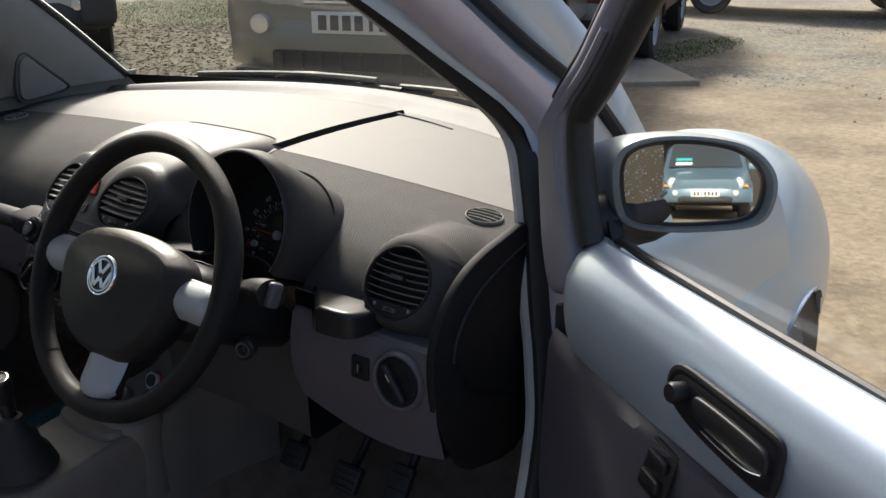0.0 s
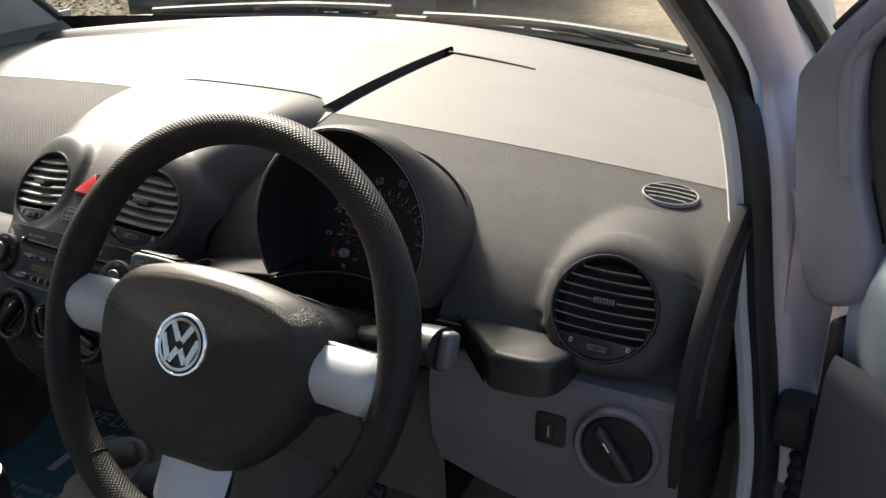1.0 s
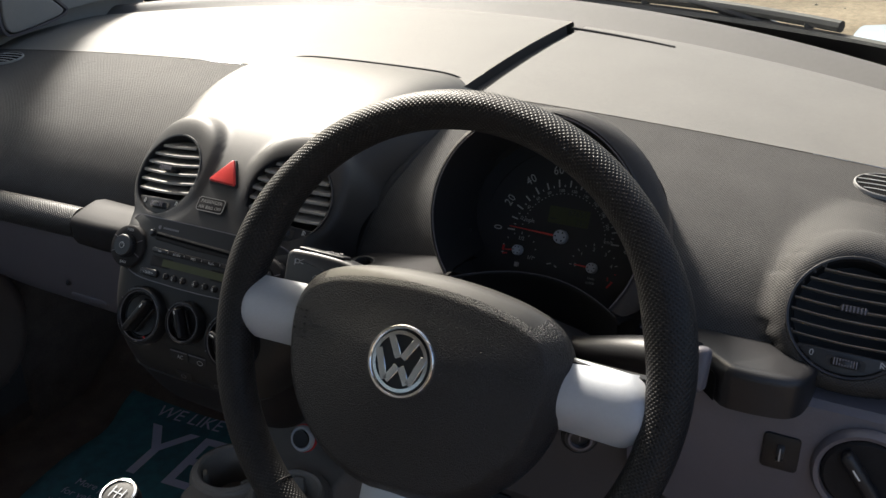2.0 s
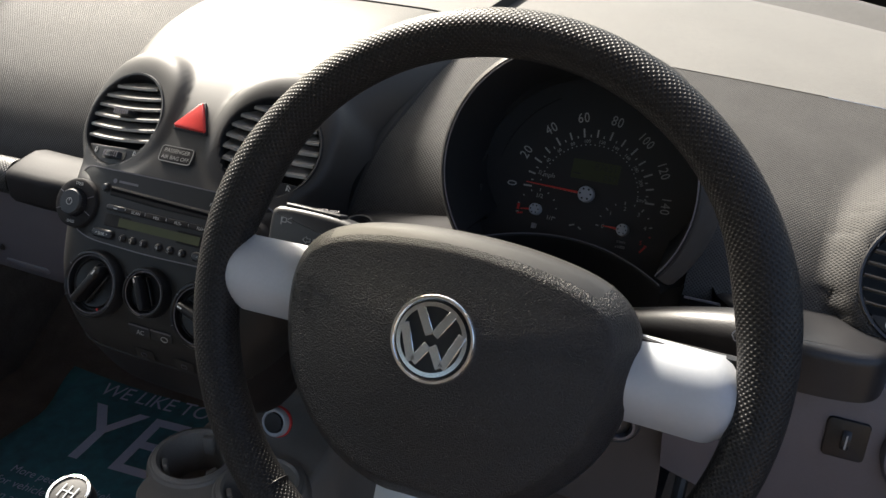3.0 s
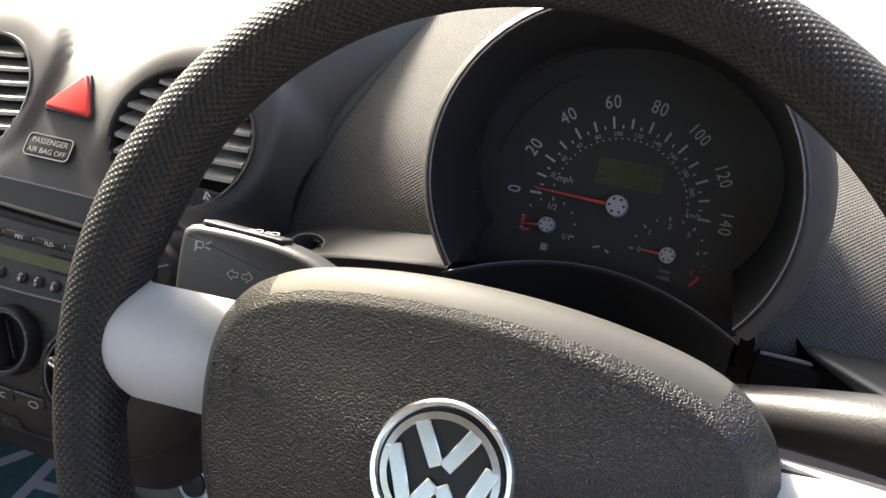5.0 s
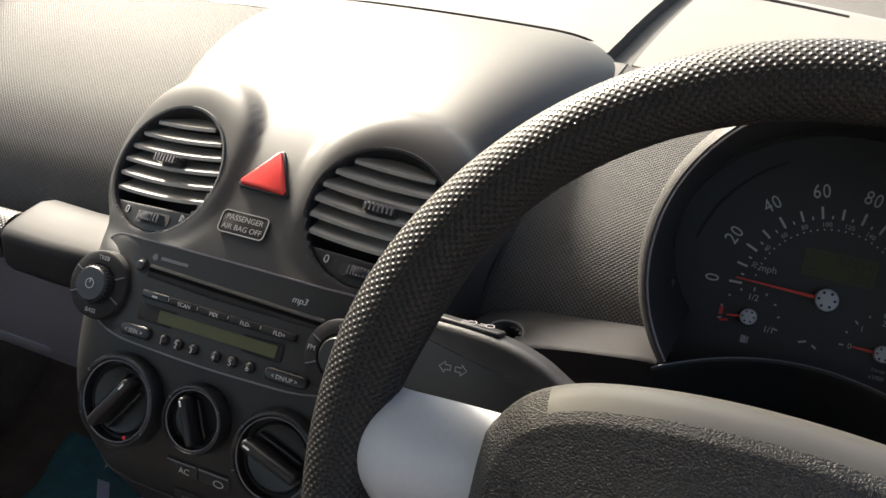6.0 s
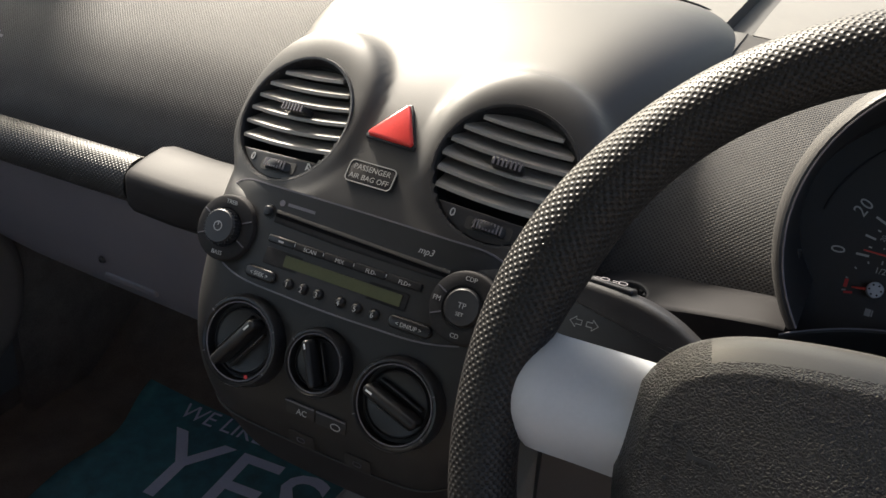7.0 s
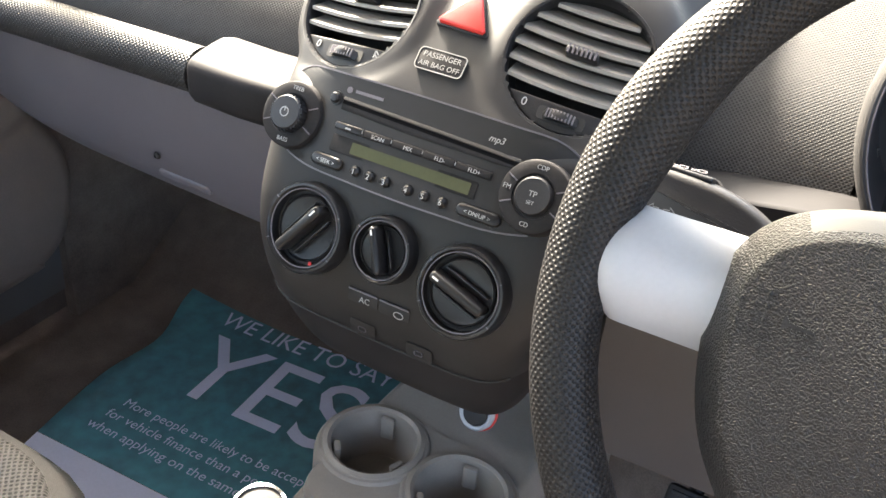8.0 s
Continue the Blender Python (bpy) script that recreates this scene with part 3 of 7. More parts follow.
part("window_frame", tube(smooth([(-0.70, 0.40, 0.98), (-0.69, 0.40, 1.18), (-0.64, 0.15, 1.36), (-0.60, -0.2, 1.42), (-0.60, -0.75, 1.40), (-0.66, -0.85, 1.2), (-0.72, -0.86, 0.98)], 40), 0.02, 10), RUBBER, pdoor)
rows = [[(-0.73, y, 0.98), (-0.70, y * 0.97, 1.15), (-0.62, y * 0.85 - 0.04, 1.40)] for y in [0.42 - 0.128 * k for k in range(11)]]
glass = part("door_glass", towards(loft(rows), (0, 0, 1.1)), TINTED, pdoor)
glass.visible_shadow = False
for s in (-1, 1):
    part("rear_side_panel", loft([[(s * 0.73, y, 0.25), (s * 0.72, y, 0.7), (s * 0.74, y, 0.97)] for y in (-0.90, -1.2, -1.66)], thick=0.03), WARMGREY, shell)
    rg = part("rear_side_glass", towards(loft([[(s * 0.74, y, 0.97), (s * 0.70, y - 0.02, 1.1), (s * 0.60, y - 0.04, 1.40)] for y in (-0.90, -1.2, -1.66)]), (0, -1.0, 1.1)), TINTED, shell)
    rg.visible_shadow = False
    q = -0.31 if s < 0 else -0.26
    part("kick_panel", moved(slab([(q, -0.38), (0.31, -0.38), (0.31, 0.24), (0.10, 0.30), (0.06, 0.38), (q, 0.38)], 0.02, 0.003), basis((s * 0.728 - (0.01 if s < 0 else 0.022), 0.70, 0.60), (0, 1, 0), (0, 0, 1), (1, 0, 0))), CARPET, shell)
part("door_post", tube(smooth([(0.70, -0.88, 0.3), (0.70, -0.88, 0.9), (0.66, -0.86, 1.2), (0.60, -0.80, 1.42)], 12), 0.05, 10), INNERPAINT, shell)

for s in (-1, 1):
    part("corner_filler", loft([[(s * 0.694, y, 0.90), (s * 0.690, y, 0.955), (s * (0.684 - 0.03 * max(0.0, y - 0.6)), y, 1.0)] for y in (0.40, 0.50, 0.60, 0.70, 0.78)], thick=0.006), PILLAR, shell)
# driver's side door aperture: hinge post, rubber seal, hinges, check strap
post = [[(0.735, 0.41, z), (0.74, 0.395, z), (0.785, 0.405, z), (0.80, 0.43, z), (0.80, 0.62, z), (0.72, 0.62, z)] for z in (0.32, 0.6, 0.85, 0.95)]
post += [[(p[0] - 0.01, p[1] + 0.008, 0.975) for p in post[0]]]
part("hinge_post", loft(post, close_u=True, caps=True), INNERPAINT, shell, "painted silver-lilac door hinge post")
seal = smooth([(0.70, -0.86, 0.36), (0.72, -0.5, 0.345), (0.72, 0.20, 0.345), (0.745, 0.30, 0.44), (0.748, 0.362, 0.64), (0.733, 0.384, 0.755), (0.715, 0.394, 0.85), (0.688, 0.412, 1.0), (0.656, 0.415, 1.09), (0.631, 0.268, 1.2), (0.612, 0.113, 1.3), (0.593, -0.08, 1.385), (0.585, -0.4, 1.41), (0.585, -0.75, 1.39)], 90)
part("aperture_seal", tube(seal, 0.0195, 10, up=(1, 0, 0), flat=0.8), RUBBER, shell, "black rubber door seal")
part("seal_lip", tube([p + Vector((-0.016, -0.010, 0.0)) for p in seal[24:]], 0.010, 8, up=(1, 0, 0)), HEADLINER, shell, "pale grey cloth lip of the seal")
part("inner_post", loft([[p + Vector((0.008, 0.004, 0)), p + Vector((0.028, 0.002, 0)), p + Vector((0.046, 0.012, 0.003)), p + Vector((0.056, 0.032, 0.008)), p + Vector((0.058, 0.06, 0.012))] for p in seal[28:78]]), INNERPAINT, shell, "lavender painted door post", angle=180)
# painted shoulder between the pillar's foot and the wing
rows = []
for k in range(15):
    t = k / 14
    y, zt = 0.44 + 0.62 * t, 0.972 - 0.035 * t
    rows.append([(0.694 + (0.161 + 0.03 * t) * u, y + 0.02 * u, zt - 0.05 * u ** 2 - 0.16 * u ** 6) for u in [j / 14 for j in range(15)]])
part("wing_shoulder", loft(rows, thick=0.004), PAINT, shell, "painted shoulder of the front wing")
part("hinge", join(moved(box(0.05, 0.05, 0.05, 0.01), pose(0.775, 0.365, 0.74)), moved(lathe([(0, -0.035), (0.012, -0.035), (0.012, 0.035), (0, 0.035)], 16), pose(0.795, 0.345, 0.74))), RUBBER, shell)
part("hinge", join(moved(box(0.05, 0.05, 0.05, 0.01), pose(0.775, 0.365, 0.52)), moved(lathe([(0, -0.035), (0.012, -0.035), (0.012, 0.035), (0, 0.035)], 16), pose(0.795, 0.345, 0.52))), RUBBER, shell)
bellows = [(0.011 + 0.004 * (k % 2), 0.009 * k) for k in range(14)]
part("cable_bellows", moved(lathe([(0.004, 0)] + bellows + [(0.004, 0.126)], 16), pose(0.785, 0.355, 0.585)), RUBBER, shell, "black ribbed rubber cable sleeve")

# ---- driver's door, standing open ----
OPEN = radians(56)
DA = Vector((math.sin(OPEN), -math.cos(OPEN), 0))
DN = Vector((-math.cos(OPEN), -math.sin(OPEN), 0))
DOOR = basis((0.80, 0.282, 0), DA, DN, (0, 0, 1))     # x along the door, y into the car, z up
door = thing("driver_door", DOOR @ Vector((0.5, -0.05, 0.28)), "open driver's door with painted metal top and grey lower trim", "car door")


def in_door(bm):
    moved(bm, DOOR)
    bmesh.ops.reverse_faces(bm, faces=bm.faces)
    return bm


def door_bulge(a):
    """The front end of the painted top curls away; the rest swells a little."""
    return 0.012 * math.sin(math.pi * min(1, max(0, a) / 1.1)) - 0.03 * max(0.0, 1 - max(a, 0) / 0.05) ** 2


top = []
for a in [-0.012, -0.006, 0, 0.02, 0.05, 0.1, 0.2, 0.35, 0.5, 0.7, 0.9, 1.05]:
    b = door_bulge(a)
    drop = 0.02 * max(0.0, 1 - max(a + 0.012, 0) / 0.03)
    top.append([(a, y + b, z + 0.035 * a - drop) for y, z in ((-0.058, 0.970), (-0.054, 0.988), (-0.042, 0.993), (-0.024, 0.987), (-0.006, 0.972), (0.006, 0.950), (0.010, 0.925), (0.008, 0.900), (0.004, 0.875), (-0.004, 0.855))])
part("painted_top", in_door(loft(top)), PAINT, door, "pale blue-silver painted metal door top")
low = []
for a in [-0.006, 0.01, 0.05, 0.1, 0.16, 0.22, 0.35, 0.6, 1.0, 1.06]:
    swell = 0.018 / (1 + math.exp(-(a - 0.17) / 0.02))
    lift = 0.03 / (1 + math.exp(-(a - 0.22) / 0.03))
    low.append([(a, y, z) for y, z in ((-0.006, 0.868), (-0.001, 0.860), (0.003 + swell * 0.3, 0.850 + lift * 0.4), (0.004 + swell * 0.8, 0.838 + lift), (0.008 + swell, 0.74), (0.01 + swell, 0.66), (0.004, 0.56), (0.03, 0.46), (0.03, 0.34), (-0.02, 0.30), (-0.10, 0.29), (-0.11, 0.40))])
part("lower_trim", in_door(loft(low)), DOORGREY, door, "grey moulded lower door trim")
outer = [[(a, y, z) for y, z in ((-0.062, 0.97), (-0.075, 0.965), (-0.135, 0.80), (-0.155, 0.60), (-0.13, 0.40), (-0.10, 0.29))] for a in (-0.04, 0.0, 0.5, 1.06)]
part("outer_skin", in_door(loft(outer)), PAINT, door, "pale blue-silver outer door skin")
part("front_edge", in_door(moved(box(0.012, 0.10, 0.60, 0.005), pose(-0.018, -0.062, 0.595))), RUBBER, door)
part("belt_seal", in_door(tube([(a, -0.066 + door_bulge(a), 0.989 + 0.02 * a) for a in (0.03, 0.1, 0.3, 0.5, 0.8, 1.04)], 0.006, 8)), RUBBER, door)
# window frame
post_line = [(-0.060, -0.032, 0.94), (-0.075, -0.032, 1.02), (-0.084, -0.032, 1.07), (-0.082, -0.032, 1.103), (-0.067, -0.032, 1.130), (-0.045, -0.032, 1.156), (0.001, -0.032, 1.203), (0.043, -0.030, 1.253), (0.103, -0.027, 1.318), (0.20, -0.02, 1.38), (0.38, -0.01, 1.43), (0.70, -0.01, 1.43), (0.95, -0.02, 1.34), (1.04, -0.05, 1.0)]
line = smooth(post_line, 80)
along = [(line[min(k + 1, 79)] - line[max(k - 1, 0)]).normalized() for k in range(80)]
part("window_frame", in_door(tube(line, 0.0185, 14, up=(0, 1, 0), flat=0.8)), FRAMEGREY, door, "lavender-grey window frame")
corner = [(-0.104, 1.096), (-0.101, 1.110), (-0.088, 1.127), (-0.062, 1.153), (-0.046, 1.163), (-0.034, 1.158), (-0.036, 1.135), (-0.036, 1.09), (-0.024, 1.03), (0.002, 0.965), (0.0, 0.92), (-0.05, 0.90), (-0.080, 0.955), (-0.098, 1.05)]
part("frame_corner", in_door(moved(slab([(p.x, p.y) for p in smooth([(a, b, 0) for a, b in corner], 60, True)], 0.028, 0.010, 4), basis((0, -0.044, 0), (1, 0, 0), (0, 0, 1), (0, 1, 0)))), FRAMEGREY, door, "wide lower corner of the window frame")
part("frame_ridge", in_door(tube(smooth([(-0.034, -0.018, 1.03), (-0.047, -0.018, 1.08), (-0.050, -0.018, 1.12), (-0.036, -0.018, 1.148), (0.010, -0.019, 1.196), (0.052, -0.018, 1.246)], 24), 0.0055, 8, up=(0, 1, 0))), FRAMEGREY, door)
channel = smooth([(0.020, -0.036, 0.985), (0.0, -0.036, 1.03), (-0.016, -0.036, 1.08), (-0.022, -0.036, 1.115), (-0.020, -0.036, 1.137), (0.002, -0.036, 1.160), (0.024, -0.036, 1.182), (0.066, -0.034, 1.23), (0.126, -0.030, 1.295), (0.22, -0.024, 1.355), (0.40, -0.014, 1.40)], 50)
part("window_channel", in_door(tube(channel, 0.0165, 10, up=(0, 1, 0))), RUBBER, door, "black rubber window channel")
part("frame_seal", in_door(tube([p - 0.0185 * Vector((d.z, 0, -d.x)) + Vector((0, 0.004, 0)) for p, d in zip(line[26:], along[26:])], 0.0045, 8, up=(0, 1, 0))), RUBBER, door)
sail = [(-0.03, 0.985), (0.03, 0.985), (0.015, 1.01), (-0.04, 1.03)]
part("mirror_sail", in_door(moved(slab(sail, 0.02, 0.005), basis((0, -0.06, 0), (1, 0, 0), (0, 0, 1), (0, -1, 0)))), BLACK, door)
# recessed pull with its latch lever
HANDLE = DOOR @ facing((0.366, 0.0225, 0.940), (0.0, 1.0, 0.12), side=(-1, 0, 0)) @ Matrix.Diagonal((-0.87, 0.86, 1, 1))
pull = [(-0.099, 0.006), (-0.095, 0.020), (-0.084, 0.029), (-0.066, 0.032), (-0.03, 0.032), (0.02, 0.031), (0.06, 0.030), (0.078, 0.028), (0.086, 0.021), (0.088, 0.005), (0.088, -0.018), (0.085, -0.031), (0.074, -0.036), (0.05, -0.037), (0.0, -0.034), (-0.05, -0.028), (-0.080, -0.019), (-0.094, -0.008)]
pull = [(p.x, p.y) for p in smooth([(a, b, 0) for a, b in pull], 72, True)]
cup = part("pull_bezel", moved(slab(pull, 0.004, 0.003), HANDLE), BLACK, door, "black recessed door pull")
part("recess", moved(loft([[(a * k, b * q, h) for a, b in pull] for k, q, h in ((0.94, 0.85, 0.0042), (0.92, 0.81, 0.0044), (0.88, 0.72, 0.0040), (0.70, 0.50, 0.0036), (0.40, 0.25, 0.0036), (0.02, 0.02, 0.0036))], close_u=True), HANDLE), GLOSSBLACK, cup, "glossy recessed cup")
part("lever", moved(slab([(p.x, p.y) for p in smooth([(-0.055, 0.010, 0), (-0.03, 0.014, 0), (0.03, 0.013, 0), (0.060, 0.008, 0), (0.064, -0.012, 0), (0.05, -0.018, 0), (0.0, -0.016, 0), (-0.045, -0.010, 0)], 40, True)], 0.006, 0.003, 3), HANDLE @ pose(0.012, 0.0, 0.0036)), BLACK, cup)
# a chrome thread drawn for the glint along the lever
part("lever_glint", moved(tube(smooth([(-0.03, -0.016, 0.010), (0.0, -0.0185, 0.0105), (0.04, -0.018, 0.0105), (0.062, -0.012, 0.010)], 14), 0.0012, 8), HANDLE @ pose(0.012, 0, 0)), CHROME, cup)
part("lock_knob", moved(lathe([(0, 0.016), (0.010, 0.016), (0.012, 0.013), (0.012, 0)], 20), HANDLE @ pose(-0.066, 0.004, 0.004)), BLACK, cup)
SW = DOOR @ facing((0.276, 0.020, 0.836), (-0.15, 1.0, 0.35), side=(-1, 0, 0)) @ Matrix.Diagonal((-1, 1, 1, 1))
plate = part("switch_plate", moved(slab(rounded(0.052, 0.054, 0.004), 0.004, 0.001), SW), GLOSSBLACK, door)
for k in range(2):
    part("window_switch", moved(box(0.036, 0.014, 0.008, 0.003), SW @ pose(0, -0.012 + 0.022 * k, 0.007, 15, 0, 0)), BLACK, plate)
# door glass
rows = [[(a, -0.062, 0.985), (a + 0.03, -0.058, 1.12), (max(a, 0.13), -0.045, 1.36 if a > 0.1 else 1.33)] for a in [0.0 + 0.104 * k for k in range(11)]]
gl = part("door_glass", towards(in_door(loft(rows)), (0.2, -0.6, 1.2)), CLEAR, door)
gl.visible_shadow = False

# door mirror
MIRROR = facing((0.9155, 0.406, 1.050), (0.602, -0.799, 0.130), side=(0.799, 0.602, 0))
mirror = thing("door_mirror", MIRROR, "pale blue door mirror shaded grey-blue, with rain-spotted glass", "mirror", local=True)
oval = smooth([(-0.098, 0.004, 0), (-0.092, 0.040, 0), (-0.06, 0.056, 0), (0.0, 0.058, 0), (0.06, 0.046, 0), (0.094, 0.016, 0), (0.097, -0.020, 0), (0.08, -0.047, 0), (0.03, -0.055, 0), (-0.04, -0.055, 0), (-0.085, -0.042, 0)], 56, True)


def oval_ring(k, z, dx=0.0, dy=0.0):
    return [(p.x * k + dx, p.y * k + dy, z) for p in oval]


# Body paint in a darker grey-blue: the housing's shade is in this colour.
MIRRORSHELL = material("shaded_mirror_paint", (0.15, 0.183, 0.200), 0.40, vary=0.1, scale=20, bump=0.1, coat=0.2)
part("housing", loft([oval_ring(0.90, -0.012), oval_ring(0.93, 0.010), oval_ring(0.97, 0.018), oval_ring(1.03, 0.016), oval_ring(1.07, 0.004), oval_ring(1.06, -0.03), oval_ring(0.98, -0.062, -0.014), oval_ring(0.82, -0.098, -0.036), oval_ring(0.42, -0.122, -0.052), oval_ring(0.02, -0.127, -0.054)], close_u=True), MIRRORSHELL, mirror)
m_mat = bpy.data.materials.new("mirror_glass")
m_mat.use_nodes = True
m_mat.node_tree.nodes["Principled BSDF"].inputs["Metallic"].default_value = 1.0
m_mat.node_tree.nodes["Principled BSDF"].inputs["Roughness"].default_value = 0.015
m_mat.node_tree.nodes["Principled BSDF"].inputs["Base Color"].default_value = (0.80, 0.84, 0.84, 1)
part("mirror_glass", slab([(p.x * 0.885, p.y * 0.885) for p in oval], 0.003, 0.0), m_mat, mirror, angle=5)
part("glass_rim", ring_plate([(p.x * 0.90, p.y * 0.90) for p in oval], 0.006, 0.006), BLACK, mirror)
WATER = material("water_drop", (0.75, 0.8, 0.82), 0.05, vary=0.02, spec=0.8)
drops = []
for k in range(150):
    a = Vector((-0.085 + 0.050 * random.random() ** 1.6, -0.045 + 0.095 * random.random(), 0.003))
    r = 0.0005 + 0.0011 * random.random() ** 2
    drops.append(moved(lathe([(r, 0), (r * 0.7, r * 0.4), (0, r * 0.55)], 8), Matrix.Translation(a)))
part("rain_drop", join(*drops), WATER, mirror, "small rain drops", kind="stuff")
arm = smooth([(0.80, 0.325, 0.995), (0.825, 0.355, 0.998), (0.855, 0.395, 1.005), (0.885, 0.43, 1.03)], 10)
part("mirror_foot", moved(tube(arm, [0.032, 0.034, 0.036, 0.037, 0.038, 0.04, 0.042, 0.042, 0.04, 0.035], 14), MIRROR.inverted()), BLACK, mirror, "black plastic mirror foot")

# ---- dashboard ----
def dash_z(x):
    return -0.032 * (x / 0.66) ** 2


RIDGE_Y = 0.44
PROFILE = [(0.44, 0.981), (0.40, 0.973), (0.35, 0.962), (0.30, 0.946), (0.26, 0.928), (0.232, 0.905), (0.212, 0.878), (0.20, 0.85), (0.196, 0.82)]


def dash_point(x, y, z):
    k = min(1.0, max(0.0, (z - 0.82) / 0.16))
    return (x, y + 0.01 * (x / 0.66) ** 2, z + dash_z(x) * k)


def top_edge(x):
    return 0.80 - 0.17 * (x / 0.62) ** 2


def lip_edge(x):
    """Where the far lip rises from the pad."""
    return top_edge(x) + 0.034 + 0.030 * (x / 0.62) ** 2


XS = [-0.70 + 0.035 * k for k in range(41)]
FINE = [-0.70 + 0.007 * k for k in range(201)]
V_RIGHT = facing((0.603, 0.214, 0.9085), (0.06, -0.83, 0.52))
MOUTH = facing((0.3405, 0.1765, 0.955), (0, -0.966, 0.25))
dash = thing("dashboard", (0, 0.5, 0.8), "deep charcoal grey moulded dashboard with curved top", "dashboard")
def conform(bm, M, R, above, right, left, below, deep):
    """Joins a panel to the ring of a round vent: a rounded hood stands out where the panel lies behind the ring,
    and the panel dips to the ring where it lies before it. The hood's widths are in radii of the ring."""
    inv = M.inverted()
    for v in bm.verts:
        p = inv @ v.co
        rho = math.hypot(p.x, p.y)
        if rho > 2.6 * R or abs(p.z) > 0.12:
            continue
        c, q = p.x / max(rho, 1e-6), p.y / max(rho, 1e-6)
        across = right if c > 0 else left
        upward = above if q > 0 else below
        width = R * math.sqrt((across * c) ** 2 + (upward * q) ** 2)
        t = (rho - 1.04 * R) / width
        if p.z > 0:
            w = min(1.0, max(0.0, (rho - 1.04 * R) / max(width, 0.42 * R)))
            p.z *= w * w * (3 - 2 * w)
        hood = -deep * (1 - math.sqrt(max(0.0, 1 - max(0.0, t) ** 2))) if t < 1 else -deep - 2 * (t - 1) * width
        d = hood - p.z
        k = 0.003
        p.z += k * math.log1p(math.exp(min(40.0, d / k)))
        v.co = M @ p
    return bm


def clear_box(bm, x0, x1, z1):
    """Takes away the part of a panel that lies behind the instruments."""
    gone = [f for f in bm.faces if x0 < f.calc_center_median().x < x1 and f.calc_center_median().z < z1]
    bmesh.ops.delete(bm, geom=gone, context="FACES")
    return bm


def pierce(bm, M, R, deep=0.06):
    """Cuts the round opening of a vent out of a panel."""
    inv = M.inverted()
    gone = []
    for f in bm.faces:
        p = inv @ f.calc_center_median()
        if math.hypot(p.x, p.y) < R and abs(p.z) < deep:
            gone.append(f)
    bmesh.ops.delete(bm, geom=gone, context="FACES")
    return bm


rows = [[dash_point(x, y, z) for x in FINE] for y, z in [(p[0], p[1]) for p in smooth([(a, b, 0) for a, b in PROFILE], 120)]]
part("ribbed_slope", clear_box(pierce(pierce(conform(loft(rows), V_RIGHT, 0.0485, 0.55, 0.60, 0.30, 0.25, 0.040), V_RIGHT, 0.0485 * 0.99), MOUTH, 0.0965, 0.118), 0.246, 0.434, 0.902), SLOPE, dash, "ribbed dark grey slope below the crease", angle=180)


def top_pad(x0, x1, lift, name):
    xs = [x0 + (x1 - x0) * k / 20 for k in range(21)]
    rows = []
    for i in range(17):
        t = i / 16
        row = []
        for x in xs:
            y = RIDGE_Y + 0.01 * (x / 0.66) ** 2 + t * (lip_edge(x) - RIDGE_Y - 0.01)
            row.append((x, y, 0.9815 + lift * min(1, t * 6) + 0.004 * math.sin(math.pi * t) + dash_z(x) * (1 - 0.15 * t)))
        rows.append(row)
    rows.append([(p[0], p[1] + 0.006, p[2] - 0.004) for p in rows[-1]])
    rows.append([(p[0], p[1] + 0.003, p[2] - 0.02) for p in rows[-1]])
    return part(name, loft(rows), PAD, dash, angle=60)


top_pad(-0.70, 0.144, 0.005, "top_pad")
top_pad(0.166, 0.70, 0.001, "top_pad")
# dark channel between the two pads, and the slit along the far edge
groove = [(0.155, RIDGE_Y + t * (top_edge(0.155) - RIDGE_Y + 0.002), 0.978 + 0.004 * math.sin(math.pi * t) + dash_z(0.155)) for t in [k / 12 for k in range(13)]]
part("channel", loft([[(p[0] - 0.0112, p[1], p[2] + 0.0080), (p[0] - 0.0105, p[1], p[2] - 0.004), (p[0] + 0.0105, p[1], p[2] - 0.004), (p[0] + 0.0112, p[1], p[2] + 0.0035)] for p in groove]), DARK, dash, "dark channel between the top pads")
part("slit", tube([(x, top_edge(x) - 0.004, 0.9850 + dash_z(x)) for x in [0.155 + 0.02 * k for k in range(9)]], 0.0022, 6), DARK, dash)
# far lip towards the glass
LIPSKIN = material("dark_lip_skin", (0.078, 0.076, 0.074), 0.60, spec=0.20, bump=0.3, grain=1300, vary=0.1, scale=12)
rows = []
for t, dz in ((0.0, -0.012), (0.04, -0.006), (0.14, -0.0035), (0.28, 0.001), (0.44, 0.009), (0.58, 0.0155), (0.72, 0.0180), (0.86, 0.011), (1.0, -0.02)):
    rows.append([(x, lip_edge(x) + t * (screen_y(x) - 0.012 - lip_edge(x)), 0.978 + dz + dash_z(x) * 0.85) for x in XS])
part("far_lip", loft(rows), LIPSKIN, dash, "rounded far lip below the glass", angle=180)
# ends of the dashboard
for s in (-1, 1):
    end = [(0.325, 0.955), (0.25, 0.938), (0.20, 0.905), (0.172, 0.86), (0.168, 0.80), (0.185, 0.73), (0.22, 0.67), (0.265, 0.63), (0.40, 0.62), (0.42, 0.80), (0.40, 0.95)]
    cap = part("end_cap", moved(slab([(p.x, p.y) for p in smooth([(a, b, 0) for a, b in end], 44, True)], 0.012, 0.005), basis((0.684, 0, 0), (0, 1, 0), (0, 0, 1), (1, 0, 0)) if s > 0 else basis((-0.71, 0, 0), (0, 1, 0), (0, 0, 1), (1, 0, 0))), BRACKET, dash, "black end cap")
    part("end_fill", moved(box(0.02, 0.5, 0.24, 0.004), pose(s * 0.684, 0.66, 0.83)), BRACKET, dash)
